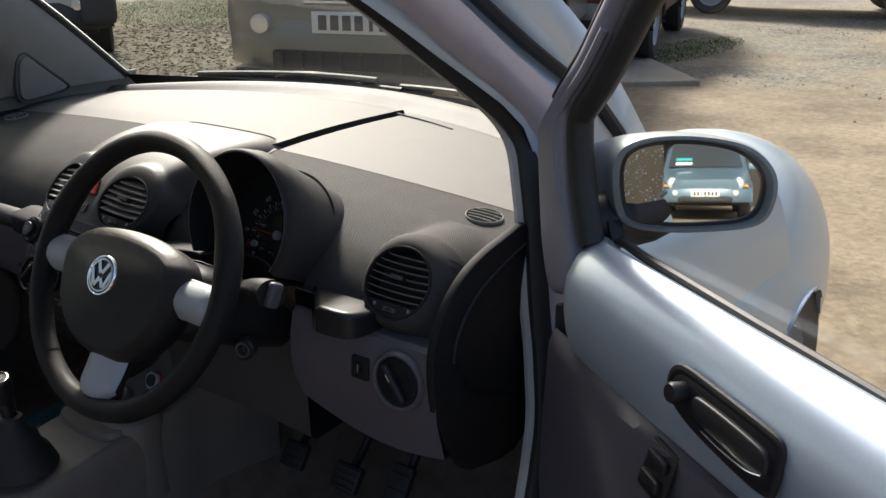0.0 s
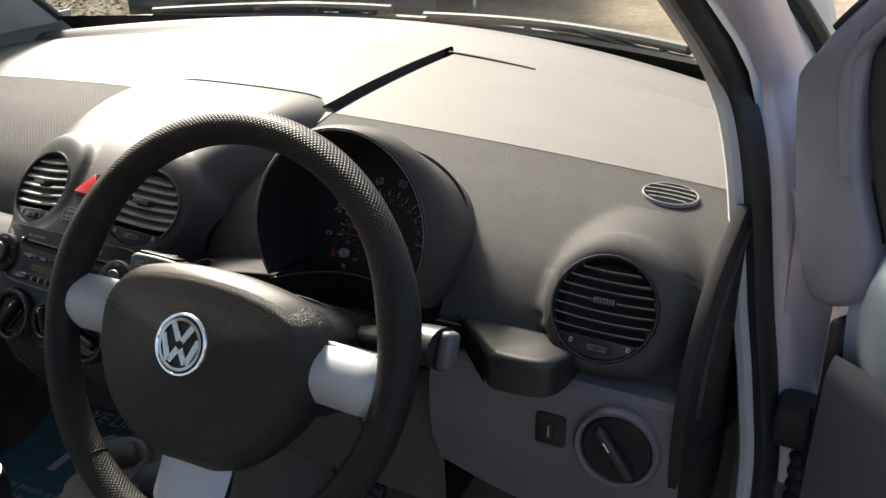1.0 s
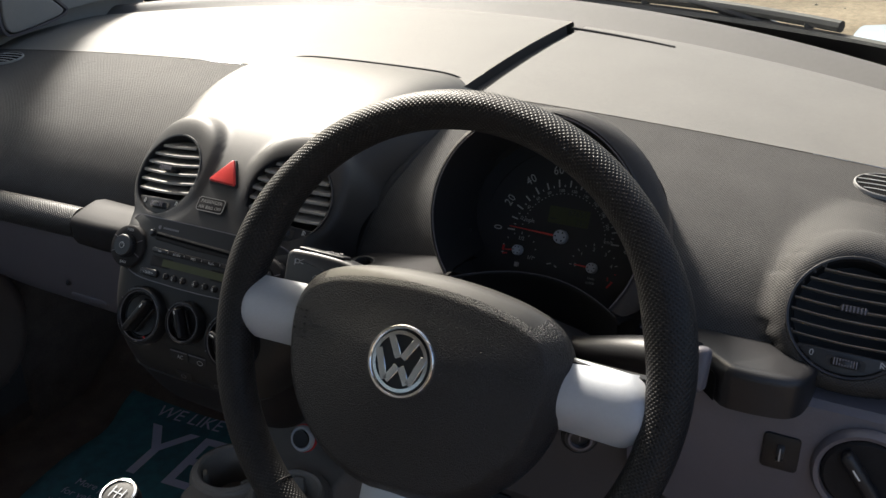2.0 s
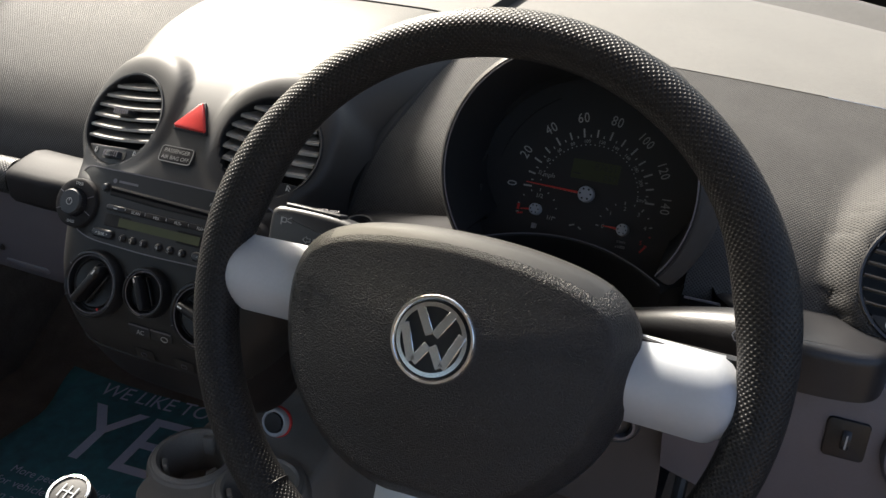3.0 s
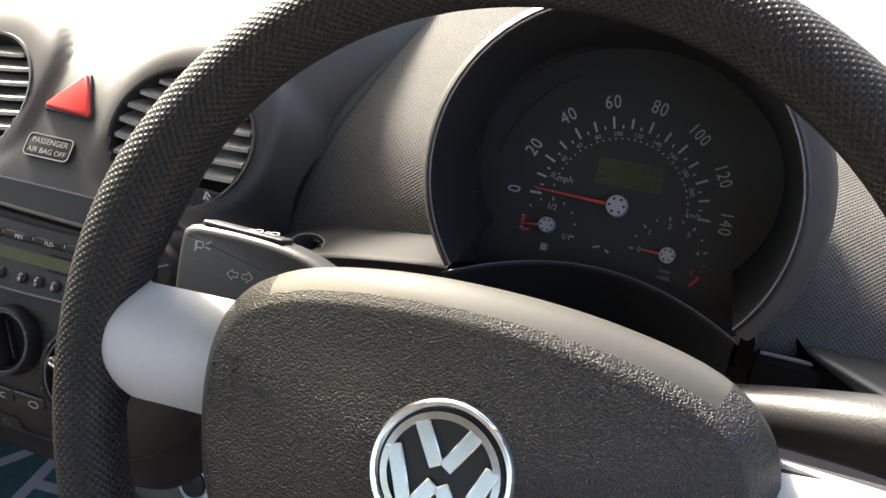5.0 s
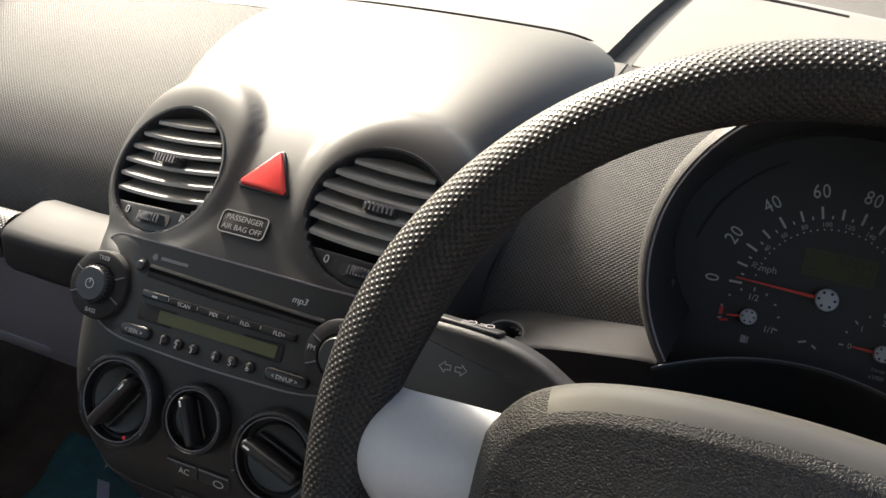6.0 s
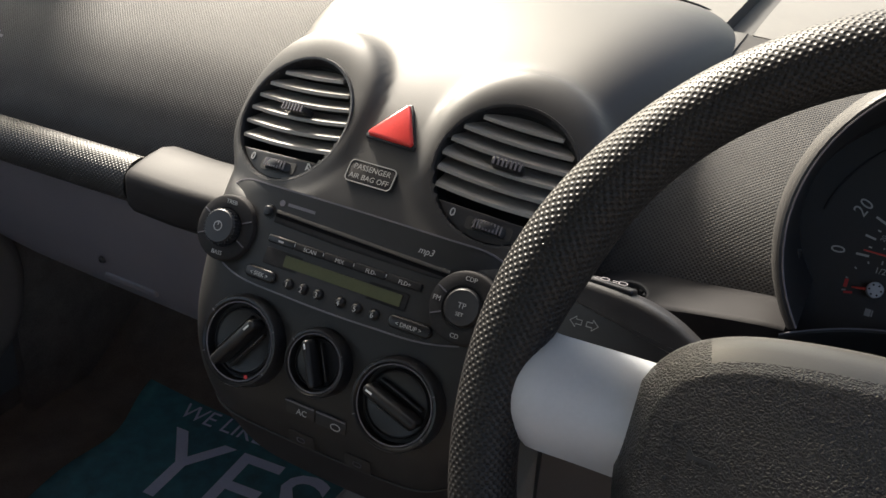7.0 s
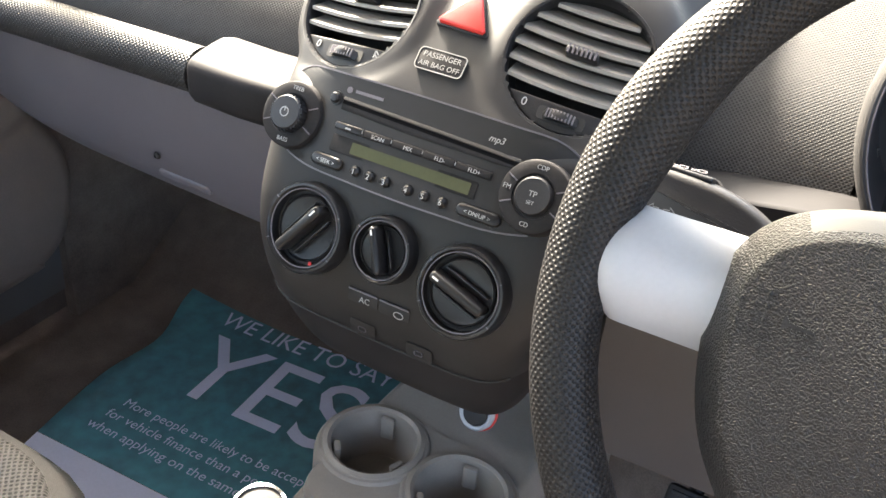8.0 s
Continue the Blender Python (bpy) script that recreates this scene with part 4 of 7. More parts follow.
# underside closing panel
part("under_panel", loft([[dash_point(x, 0.196, 0.83), (x, 0.25, 0.76), (x, 0.45, 0.66), (x, 0.78, 0.62)] for x in XS]), DARK, dash)

# side demister outlet
DEM = facing((0.609, 0.412, 0.9498), (0.06, -0.14, 1.0))
dem = thing("demister_outlet", DEM, "small oval dark demister outlet with pale slats", "air vent", "demister outlets", local=True)
part("rim", loft([[(0.029 * r * math.cos(2 * math.pi * k / 40), 0.0215 * r * math.sin(2 * math.pi * k / 40), h) for k in range(40)] for r, h in ((1.05, -0.003), (1.04, 0.0008), (1.01, 0.0014), (0.985, 0.0013), (0.975, 0.0006))], close_u=True), PILLAR, dem)
# no hole: a flat black disc paints the shade between the slats
part("well", moved(lathe([(0.0286, 0.0008), (0.02, 0.0007), (0, 0.0006)], 32), Matrix.Diagonal((1, 0.75, 1, 1))), MATTBLACK, dem)
for k in range(4):
    y = -0.0135 + 0.0085 * k
    w = 0.0272 * math.sqrt(max(0, 1 - (y / 0.0203) ** 2))
    part("slat", loft([[(x, y + 0.003 * (1 - (x / 0.03) ** 2) + dy, z) for dy, z in ((-0.0003, 0.0012), (0.0003, 0.0014), (0.0003, 0.0006), (-0.0003, 0.0006))] for x in [w * (j / 5 - 1) for j in range(11)]], close_u=True), HEADLINER, dem)

copy_thing(dem, facing((-0.609, 0.412, 0.9498), (-0.06, -0.14, 1.0)))

# ---- round air vents ----
# lit_plate puts sunlight into the crescent's colour; vents in shade get black
def air_vent(M, radius, label, slats=7, lit_plate=DOME, mark="0", rise=0.0115, fins=SLATGREY):
    v = thing("air_vent", M, label, "air vent", "round air vents", local=True)
    R = radius
    part("ring", lathe([(R * 1.045, -0.012), (R * 1.04, 0.0), (R * 1.02, 0.0022), (R * 0.985, 0.0018), (R * 0.965, -0.001), (R * 0.955, -0.012)], 64), BLACK, v)
    part("well", lathe([(R * 0.957, -0.006), (R * 0.9, -0.026), (0, -0.032)], 40), DARK, v)
    lo = -0.58 * R
    for k in range(slats):
        y = lo + 0.004 + (0.86 * R - lo - 0.004) * (k + 0.5) / slats
        w = math.sqrt(max(0.0, (0.945 * R) ** 2 - y * y))
        xs = [w * (j / 8 - 1) for j in range(17)]
        row = []
        for x in xs:
            sag = 0.0025 * (1 - (x / R) ** 2)
            row.append([(x, y - sag + dy, z) for dy, z in ((-0.0012 if rise > 0.005 else -0.0003, -0.0008), (0.0009 if rise > 0.005 else 0.0006, 0.0), (rise, -0.0120), (rise - 0.0016, -0.0125))])
        part("slat", loft(row, close_u=True, caps=True), fins, v)
    kn = part("knob", moved(box(0.021, 0.0052, 0.012, 0.0018, 2), pose(0, 0.13 * R, 0.001)), BLACK, v)
    for j in range(7):
        part("knob_rib", box(0.0012, 0.0056, 0.0012, at=(-0.0084 + 0.0028 * j, 0.13 * R, 0.0073)), GREY, kn)
    # crescent plate below the slats, with thumb wheel
    pts = []
    a0 = math.asin(lo / (0.955 * R))
    for j in range(25):
        a = math.pi - a0 + (2 * a0 + math.pi) * j / 24
        pts.append((0.955 * R * math.cos(a), 0.955 * R * math.sin(a)))
    plate = part("crescent", moved(slab(pts, 0.003, 0.0006), Matrix.Translation((0, 0, -0.004))), lit_plate, v)
    part("thumb_slot", moved(slab(rounded(0.030, 0.0085, 0.002), 0.0006), Matrix.Translation((0.002, -0.76 * R, -0.001))), DARK, plate)
    part("thumb_wheel", moved(lathe([(0.0, -0.003), (0.0125, -0.003), (0.0135, 0), (0.0125, 0.003), (0, 0.003)], 36), pose(0.002, -0.76 * R, -0.0075, 90, 0, 0)), BLACK, plate)
    for j in range(9):
        part("wheel_rib", box(0.0009, 0.0058, 0.0012, at=(-0.0065 + 0.0021 * j, -0.76 * R, 0.0048 - 0.00009 * (j - 4) ** 2)), GREY, plate)
    if mark:
        part("zero_mark", moved(letters("0", 0.0075), Matrix.Translation((-0.50 * R, -0.70 * R, -0.0004))), DIMWHITE, plate)
        bars = [box(0.0009, 0.005, 0.0004, at=(0.57 * R, -0.67 * R, -0.0005)), moved(box(0.0009, 0.004, 0.0004), pose(0.57 * R + 0.002, -0.67 * R + 0.001, -0.0005, 0, 0, 50)), moved(box(0.0009, 0.004, 0.0004), pose(0.57 * R + 0.002, -0.67 * R - 0.0015, -0.0005, 0, 0, 50))]
        part("air_mark", join(*bars), DIMWHITE, plate)
    return v


air_vent(V_RIGHT, 0.0485, "round black air vent on the driver's side", mark="0", lit_plate=BLACK, rise=0.0005, fins=SLATGREY)

# ---- centre stack: domed panel from the heater up to the windscreen arc ----
CENTRE = [(0.215, 0.648), (0.160, 0.655), (0.118, 0.688), (0.091, 0.738), (0.082, 0.778), (0.090, 0.816), (0.1095, 0.858), (0.1275, 0.888), (0.1585, 0.923), (0.194, 0.953), (0.245, 0.979), (0.31, 0.996), (0.38, 1.002), (0.44, 0.997), (0.49, 0.986)]
WIDTH = [0.085, 0.090, 0.098, 0.109, 0.117, 0.124, 0.127, 0.128, 0.129, 0.131, 0.138, 0.150, 0.160, 0.164, 0.150]
stack = thing("centre_stack", (0, 0.12, 0.70), "satin charcoal domed centre stack with moulded edges", "dashboard panel")


def stack_rows():
    path = smooth([(a, b, w) for (a, b), w in zip(CENTRE, WIDTH)], 240)
    rows = []
    for i, p in enumerate(path):
        a, b = path[max(i - 1, 0)], path[min(i + 1, len(path) - 1)]
        d = Vector((0, b.x - a.x, b.y - a.y)).normalized()
        nrm = Vector((0, -d.z, d.y))
        t = i / (len(path) - 1)
        sink = 0.075 if t < 0.55 else 0.075 - 0.03 * (t - 0.55) / 0.45
        row = []
        for j in range(97):
            s = j / 48 - 1
            x = p.z * (1.06 * math.sin(s * 1.25) / math.sin(1.25))
            e = max(0.0, (abs(s) - 0.35) / 0.65)
            q = Vector((x, p.x, p.y)) - nrm * (sink * e ** 3.2 + 0.006 * s * s)
            row.append(q)
        rows.append(row)
    return rows


V_L = facing((-0.0785, 0.1785, 0.9325), (-0.16, -0.74, 0.66))
V_C = facing((0.0785, 0.1785, 0.9325), (0.16, -0.74, 0.66))
STACK = stack_rows()
CUT_1 = min(range(len(STACK)), key=lambda i: abs(STACK[i][48].z - 0.742))
CUT_2 = min(range(len(STACK)), key=lambda i: abs(STACK[i][48].z - 0.868))
part("lower_panel", loft(STACK[:CUT_1 + 1]), BRACKET, stack, "black lower panel under the heater", angle=180)
part("fascia", loft(STACK[CUT_1:CUT_2 + 1]), FASCIA, stack, angle=180)
part("panel_joint", tube([p + Vector((0, -0.0006, 0)) for p in STACK[CUT_1][14:83]], 0.0009, 6), DARK, stack)
part("dome", pierce(pierce(conform(conform(loft(STACK[CUT_2:]), V_L, 0.0455, 0.62, 0.24, 0.24, 0.2, 0.012), V_C, 0.0455, 0.62, 0.24, 0.24, 0.2, 0.012), V_L, 0.0455 * 0.99), V_C, 0.0455 * 0.99), DOME, stack, "rounded dome with sunlit top", angle=180)
# dark strip where the dome meets the slope beside the cowl
strip = smooth([(0.1560, 0.442, 0.9785), (0.152, 0.40, 0.9710), (0.149, 0.355, 0.9615), (0.142, 0.29, 0.9415), (0.134, 0.25, 0.9205), (0.127, 0.222, 0.8935), (0.121, 0.203, 0.862)], 30)
part("channel", loft([[p + Vector((-0.012 - 0.0004 * i, 0.004, 0.0)), p + Vector((-0.004, -0.0010, 0.0012)), p + Vector((0.006 + 0.0003 * i, -0.0012, 0.0014)), p + Vector((0.0075 + 0.0004 * i, 0.004, -0.001))] for i, p in enumerate(strip)]), DARK, dash, "dark strip beside the dome")
arc = [Vector(q) for q in STACK[-6][10:87]]
part("arc_joint", tube([p + Vector((0, 0, 0.001)) for p in arc], 0.0013, 6), DARK, dash)

air_vent(V_L, 0.0455, "round air vent on the passenger side, slats in sunlight", slats=6)
air_vent(V_C, 0.0455, "round air vent beside the steering wheel, with zero mark", slats=6, lit_plate=BLACK)

# hazard switch
TOPF = facing((0, 0.178, 0.9405), (0, -0.66, 0.75))
hz = thing("hazard_switch", TOPF, "red triangular hazard warning switch", "switch", local=True)
tri_out = [(0.001, 0.0205), (0.003, 0.0205), (0.0165, -0.0045), (0.0155, -0.0068), (-0.0155, -0.0058), (-0.0168, -0.0035)]
part("surround", moved(slab([(a * 1.12, (b - 0.005) * 1.12 + 0.005) for a, b in tri_out], 0.003, 0.0008), Matrix.Translation((0, 0, -0.001))), BLACK, hz)
part("lens", moved(slab(tri_out, 0.0055, 0.0018, 3), Matrix.Translation((0, 0, -0.0005))), RED, hz)
# airbag lamp
bag = thing("airbag_lamp", TOPF @ pose(-0.0025, -0.0315, -0.0005, 4, 0, 0), "dark airbag warning lamp with pale lettering and outline", "warning lamp", local=True)
part("plate", slab(rounded(0.0335, 0.0145, 0.003), 0.0018, 0.0004), BRACKET, bag)
part("outline", moved(ring_plate(rounded(0.0335, 0.0145, 0.003), 0.0007, 0.0005), Matrix.Translation((0, 0, 0.0016))), FAINT, bag)
part("lettering", moved(join(moved(letters("PASSENGER", 0.0052, 0.0001), pose(0, 0.0030, 0)), moved(letters("AIR BAG OFF", 0.0050, 0.0001), pose(0, -0.0033, 0))), Matrix.Translation((0, 0, 0.0019))), FAINT, bag)

# ---- radio ----
RAD = facing((0, 0.1275, 0.888), (0, -0.85, 0.527)) @ Matrix.Translation((0, 0, 0.0022))
radio = thing("car_radio", RAD, "black car radio with compact disc slot, display and two knobs", "car radio", local=True)
face_line = smooth([(-0.113, -0.02, 0), (-0.108, 0.004, 0), (-0.092, 0.0158, 0), (-0.06, 0.0168, 0), (0.0, 0.0172, 0), (0.06, 0.0168, 0), (0.092, 0.0158, 0), (0.108, 0.004, 0), (0.113, -0.02, 0), (0.10, -0.037, 0), (0.07, -0.0465, 0), (0.03, -0.0485, 0), (0, -0.049, 0), (-0.03, -0.0485, 0), (-0.07, -0.0465, 0), (-0.10, -0.037, 0)], 72, True)


def bowed(x):
    return -0.35 * x * x - 6.0 * max(0.0, abs(x) - 0.06) ** 2


def bow(bm, extra=0.0):
    for v in bm.verts:
        v.co.z += bowed(v.co.x) + extra
    return bm


face_bm = loft([[(p.x * k, -0.016 + (p.y + 0.016) * k, h) for p in face_line] for k, h in ((1.0, -0.004), (1.0, 0.0006), (0.99, 0.001), (0.8, 0.001), (0.6, 0.001), (0.4, 0.001), (0.2, 0.001), (0.02, 0.001))], close_u=True)
part("faceplate", bow(face_bm), FASCIA, radio)
part("face_joint", bow(ring_plate([(p.x, p.y) for p in face_line], 0.0011, 0.0013)), GREY, radio)
# a long recess drawn flush, shade painted black along the disc slot above
def slot_bottom(x):
    return -0.0052 - 0.0022 * min(1.0, max(0.0, (x + 0.055) / 0.05))


def slot_top(x):
    return 0.0005 - 0.0036 * max(0.0, x + 0.055) / 0.125


across = [-0.0555 + 0.0127 * k for k in range(11)]
part("disc_slot", bow(loft([[(x, slot_top(x), 0.0013), (x, slot_top(x) - 0.0024, 0.0013)] for x in across], thick=0.0002)), MATTBLACK, radio)
part("slot_slope", bow(loft([[(x, slot_top(x) - 0.0024, 0.0012), (x, (slot_bottom(x) + slot_top(x)) / 2 - 0.0010, 0.0013), (x, slot_bottom(x), 0.0013), (x, slot_bottom(x) - 0.0005, 0.0009)] for x in across])), BRACKET, radio, "dark sloping edge under the disc slot")
part("slot_brow", bow(loft([[(x, slot_top(x) - 0.0001, 0.0013), (x, slot_top(x) + 0.0003, 0.0019), (x, slot_top(x) + 0.0016, 0.0016), (x, slot_top(x) + 0.0026, 0.0008)] for x in across])), DOME, radio)
part("eject_button", bow(moved(lathe([(0, 0.0042), (0.0026, 0.0038), (0.0034, 0.0026), (0.0036, 0.0012), (0.0046, 0.0010), (0.0048, 0)], 24), Matrix.Translation((-0.0615, 0.0002, 0.0005)))), GLOSSBLACK, radio)
KEY_EDGES = (-0.0552, -0.0337, -0.0118, 0.0108, 0.0338, 0.0580)
for k, word in enumerate(("", "SCAN", "MIX", "FLD-", "FLD+")):
    x, w = (KEY_EDGES[k] + KEY_EDGES[k + 1]) / 2, KEY_EDGES[k + 1] - KEY_EDGES[k] - 0.0002
    key = part("key", bow(moved(box(w, 0.0050, 0.0032, 0.0012, 3), Matrix.Translation((x, -0.0160, 0.0014)))), SATINBLACK if k == 0 else BRACKET, radio)
    if word:
        part("key_word", bow(moved(letters(word, 0.0037, 0.0001), Matrix.Translation((x + 0.001, -0.0164, 0.0031)))), PRINT, key)
        part("key_tick", bow(box(0.0004, 0.0022, 0.0004, at=(KEY_EDGES[k], -0.0155, 0.0030))), DIMWHITE, key)
    else:
        part("key_word", bow(box(0.004, 0.0012, 0.0003, at=(x, -0.0164, 0.0031))), DIMWHITE, key)
part("display", bow(moved(slab(rounded(0.086, 0.0075, 0.0006), 0.0006), Matrix.Translation((0.0045, -0.0272, 0.0014)))), LCD, radio)
part("display_bezel", bow(moved(slab(rounded(0.106, 0.0112, 0.0015), 0.0007, 0.0003), Matrix.Translation((-0.0015, -0.0272, 0.0010)))), BRACKET, radio)
for k, x in enumerate((-0.0302, -0.0190, -0.0075, 0.0088, 0.0209, 0.0332)):
    key = part("preset_key", bow(moved(lathe([(0, 0.0042), (0.0014, 0.0040), (0.0026, 0.0032), (0.0034, 0.0018), (0.0037, 0)], 20), Matrix.Translation((x, -0.0402, 0.0006)))), SATINBLACK, radio)
    part("number", bow(moved(letters(str(k + 1), 0.0050, 0.0001), Matrix.Translation((x + 0.0002, -0.0409, 0.0050)))), PRINT, key)
for x, w, word in ((-0.0524, 0.0240, "SEEK"), (0.0580, 0.0290, "DN/UP")):
    key = part("rocker_key", bow(moved(slab(rounded(w, 0.0080, 0.0039), 0.0034, 0.0018, 4), Matrix.Translation((x, -0.0400, 0.0008)))), SATINBLACK, radio)
    part("key_word", bow(moved(letters("< " + word + " >", 0.0037, 0.0001), Matrix.Translation((x, -0.0405, 0.0044)))), PRINT, key)
part("mp_three_mark", bow(moved(letters("mp3", 0.0058, 0.0001, shear=0.25), Matrix.Translation((0.0532, 0.0058, 0.0012)))), PRINT, radio)
part("maker_mark", bow(join(box(0.0210, 0.0020, 0.0003, at=(-0.0383, 0.0078, 0.0012)), moved(lathe([(0, 0.0003), (0.0021, 0.0003), (0.0021, 0)], 16), Matrix.Translation((-0.0535, 0.0076, 0.001))))), GREY, radio)
for x, words in ((-0.0890, ("TREB", "BASS")), (0.0875, ("CDP", "CD"))):
    base = Matrix.Translation((x, -0.019, bowed(x) + 0.001))
    kn = part("knob", moved(lathe([(0.0228, -0.002), (0.0222, 0.0072), (0.0217, 0.0088), (0.0206, 0.0095), (0.0135, 0.0095), (0.0132, 0.0085), (0, 0.0085)], 44), base), BRACKET, radio)
    inner = part("centre_knob", moved(lathe([(0.0118, 0.008), (0.0116, 0.015 if x < 0 else 0.0105), (0.0105, 0.0165 if x < 0 else 0.012), (0, 0.0168 if x < 0 else 0.0115)], 36), base), BLACK, kn)
    if x < 0:
        for j in range(30):
            a = 2 * math.pi * j / 30
            part("grip_rib", moved(box(0.0009, 0.0009, 0.007), base @ pose(0.0118 * math.cos(a), 0.0118 * math.sin(a), 0.012)), BLACK, inner)
        part("power_mark", moved(join(ring_plate([(0.003 * math.cos(2 * math.pi * j / 24), 0.003 * math.sin(2 * math.pi * j / 24)) for j in range(24)], 0.0006, 0.0003), box(0.0006, 0.003, 0.0003, at=(0, 0.002, 0.0002))), base @ Matrix.Translation((0, 0, 0.0168))), DIMWHITE, inner)
    else:
        part("knob_word", moved(letters("TP", 0.0048, 0.0001), base @ pose(0, 0.001, 0.0122)), DIMWHITE, inner)
        part("knob_word", moved(letters("SET", 0.0032, 0.0001), base @ pose(0, -0.0042, 0.0122)), DIMWHITE, inner)
        part("knob_word", moved(letters("FM", 0.0042, 0.0001), base @ pose(-0.0175, 0.001, 0.0097)), PRINT, kn)
    for word, v in zip(words, (0.0172, -0.0172)):
        part("knob_word", moved(letters(word, 0.0039, 0.0001), base @ pose(0, v, 0.0097)), PRINT, kn)
    for a in (25, 155, 205, 335):
        part("notch_line", moved(box(0.007, 0.0008, 0.0006), base @ pose(0.0173 * math.cos(radians(a)), 0.0173 * math.sin(radians(a)), 0.0096, 0, 0, a)), GREY, kn)

# ---- heater controls ----



def heater_knob(x, v, r, angle, label):
    p = facing((0, 0.1275, 0.888), (0, -0.85, 0.527)) @ Vector((x, v, 0))
    M = facing((p.x, 0.0855 + 0.40 * (p.z - 0.8115) + 0.4 * x * x, p.z), (0.5 * x, -0.90, 0.43))
    k = thing("heater_knob", M, label, "control knob", "heater control knobs", local=True)
    part("bezel", lathe([(r * 1.09, -0.004), (r * 1.07, 0.006), (r * 1.02, 0.0088), (r * 0.97, 0.0090), (r * 0.92, 0.0078), (r * 0.87, 0.0005), (0, 0.0005)], 52), SATINBLACK, k)
    part("inner_ring", tube([(r * 0.905 * math.cos(2 * math.pi * j / 48), r * 0.905 * math.sin(2 * math.pi * j / 48), 0.0074) for j in range(49)], 0.00055, 6), GREY, k)
    part("shadow_ring", lathe([(r * 0.87, 0.0014), (r * 0.80, 0.0014), (r * 0.80, 0.0008)], 48), DARK, k)
    turn = part("turning_knob", lathe([(r * 0.80, 0.0005), (r * 0.79, 0.0034), (r * 0.75, 0.0042), (r * 0.72, 0.0030), (r * 0.5, 0.0018), (0, 0.0018)], 44), GLOSSBLACK, k)
    part("grip", moved(box(r * 0.25, r * 1.48, 0.015, 0.0030, 4), pose(0, 0, 0.0087, 0, 0, angle)), GLOSSBLACK, turn)
    for s in (-1, 1):
        part("grip_ridge", moved(box(0.0016, r * 1.2, 0.006, 0.0006, 1), pose(0, 0, 0.0035, 0, 0, angle) @ Matrix.Translation((s * r * 0.27, 0, 0))), SATINBLACK, turn)
    part("pointer", moved(box(0.0011, r * 0.17, 0.0004), pose(0, 0, 0.0163, 0, 0, angle) @ Matrix.Translation((0, r * 0.55, 0))), WHITE, turn)
    for a in (-60, 60) if r < 0.024 else (-120, -60, 60, 120):
        part("scale_mark", moved(box(0.0007, 0.002, 0.0004), pose(0, 0, 0.0090, 0, 0, a) @ Matrix.Translation((0, r * 0.99, 0))), GREY, k)
    return k, r


hk, _ = heater_knob(-0.0535, -0.0885, 0.0283, -35, "black temperature knob turned half way, with red mark")
part("hot_mark", moved(lathe([(0, 0.0006), (0.0013, 0.0006), (0.0013, 0)], 12), pose(0.0115, -0.0205, 0.0066)), REDMARK, hk)
heater_knob(0.0045, -0.0825, 0.0205, 25, "black fan speed knob")
heater_knob(0.0625, -0.0905, 0.0272, 72, "black airflow knob turned sideways")
ACM = facing((0.005, 0.0809, 0.7795), (0, -0.985, 0.17))
ac = thing("air_conditioning_buttons", ACM, "pair of narrow black heater push buttons", "switch", local=True)
for x, kind in ((-0.0115, "AC"), (0.0125, "")):
    b = part("button", moved(slab(rounded(0.0225, 0.0105, 0.002), 0.0004, 0.0002), Matrix.Translation((x, 0, -0.0007))), FASCIA, ac)
    part("button_line", box(0.0222, 0.0013, 0.0012, 0.0004, at=(x, 0.0048, 0.0008)), GREY, b)
    if kind:
        part("button_word", moved(letters("AC", 0.006, 0.0001), Matrix.Translation((x + 0.002, -0.0008, 0.0009))), DIMWHITE, b)
    else:
        part("recirculation_mark", moved(ring_plate([(0.0035 * math.cos(2 * math.pi * j / 20), 0.0022 * math.sin(2 * math.pi * j / 20)) for j in range(20)], 0.0007, 0.0002), Matrix.Translation((x + 0.004, -0.001, 0.0008))), DIMWHITE, b)
LOWM = facing((0.0, 0.0840, 0.752), (0, -0.985, -0.12))
for x in (-0.008, 0.036):
    blank = thing("blanking_switch", LOWM @ Matrix.Translation((x, -0.001 * x, 0)), "small black blank switch under the heater", "switch", "blank switches", local=True)
    part("cap", moved(slab(rounded(0.020, 0.012, 0.002), 0.0003, 0.0001), Matrix.Translation((0, 0, -0.0006))), FASCIA, blank)
    part("mark", ring_plate(rounded(0.006, 0.004, 0.0015), 0.0005, 0.0006), DOORGREY, blank)

# ---- passenger side: grab bar and glove box ----
bar = thing("grab_bar", (-0.45, 0.165, 0.845), "black textured passenger grab bar with smooth end bracket", "grab handle")


def uv_tube(name, pts, r, mat, owner, seg=20, label="", flat=1.0):
    ob = part(name, tube(pts, r, seg, flat=flat), mat, owner, label)
    me = ob.data
    uv = me.uv_layers.new(name="UVMap")
    base = Vector(pts[0])
    inv = INVERSE.get(owner.name)
    for poly in me.polygons:
        ring = None
        for li in poly.loop_indices:
            co = me.vertices[me.loops[li].vertex_index].co
            w = (inv.inverted() @ co) if inv else co
            ang = math.atan2(w.z - 0.846, -(w.y - 0.172))
            uv.data[li].uv = ((w - base).length, ang * 0.019)
    return ob


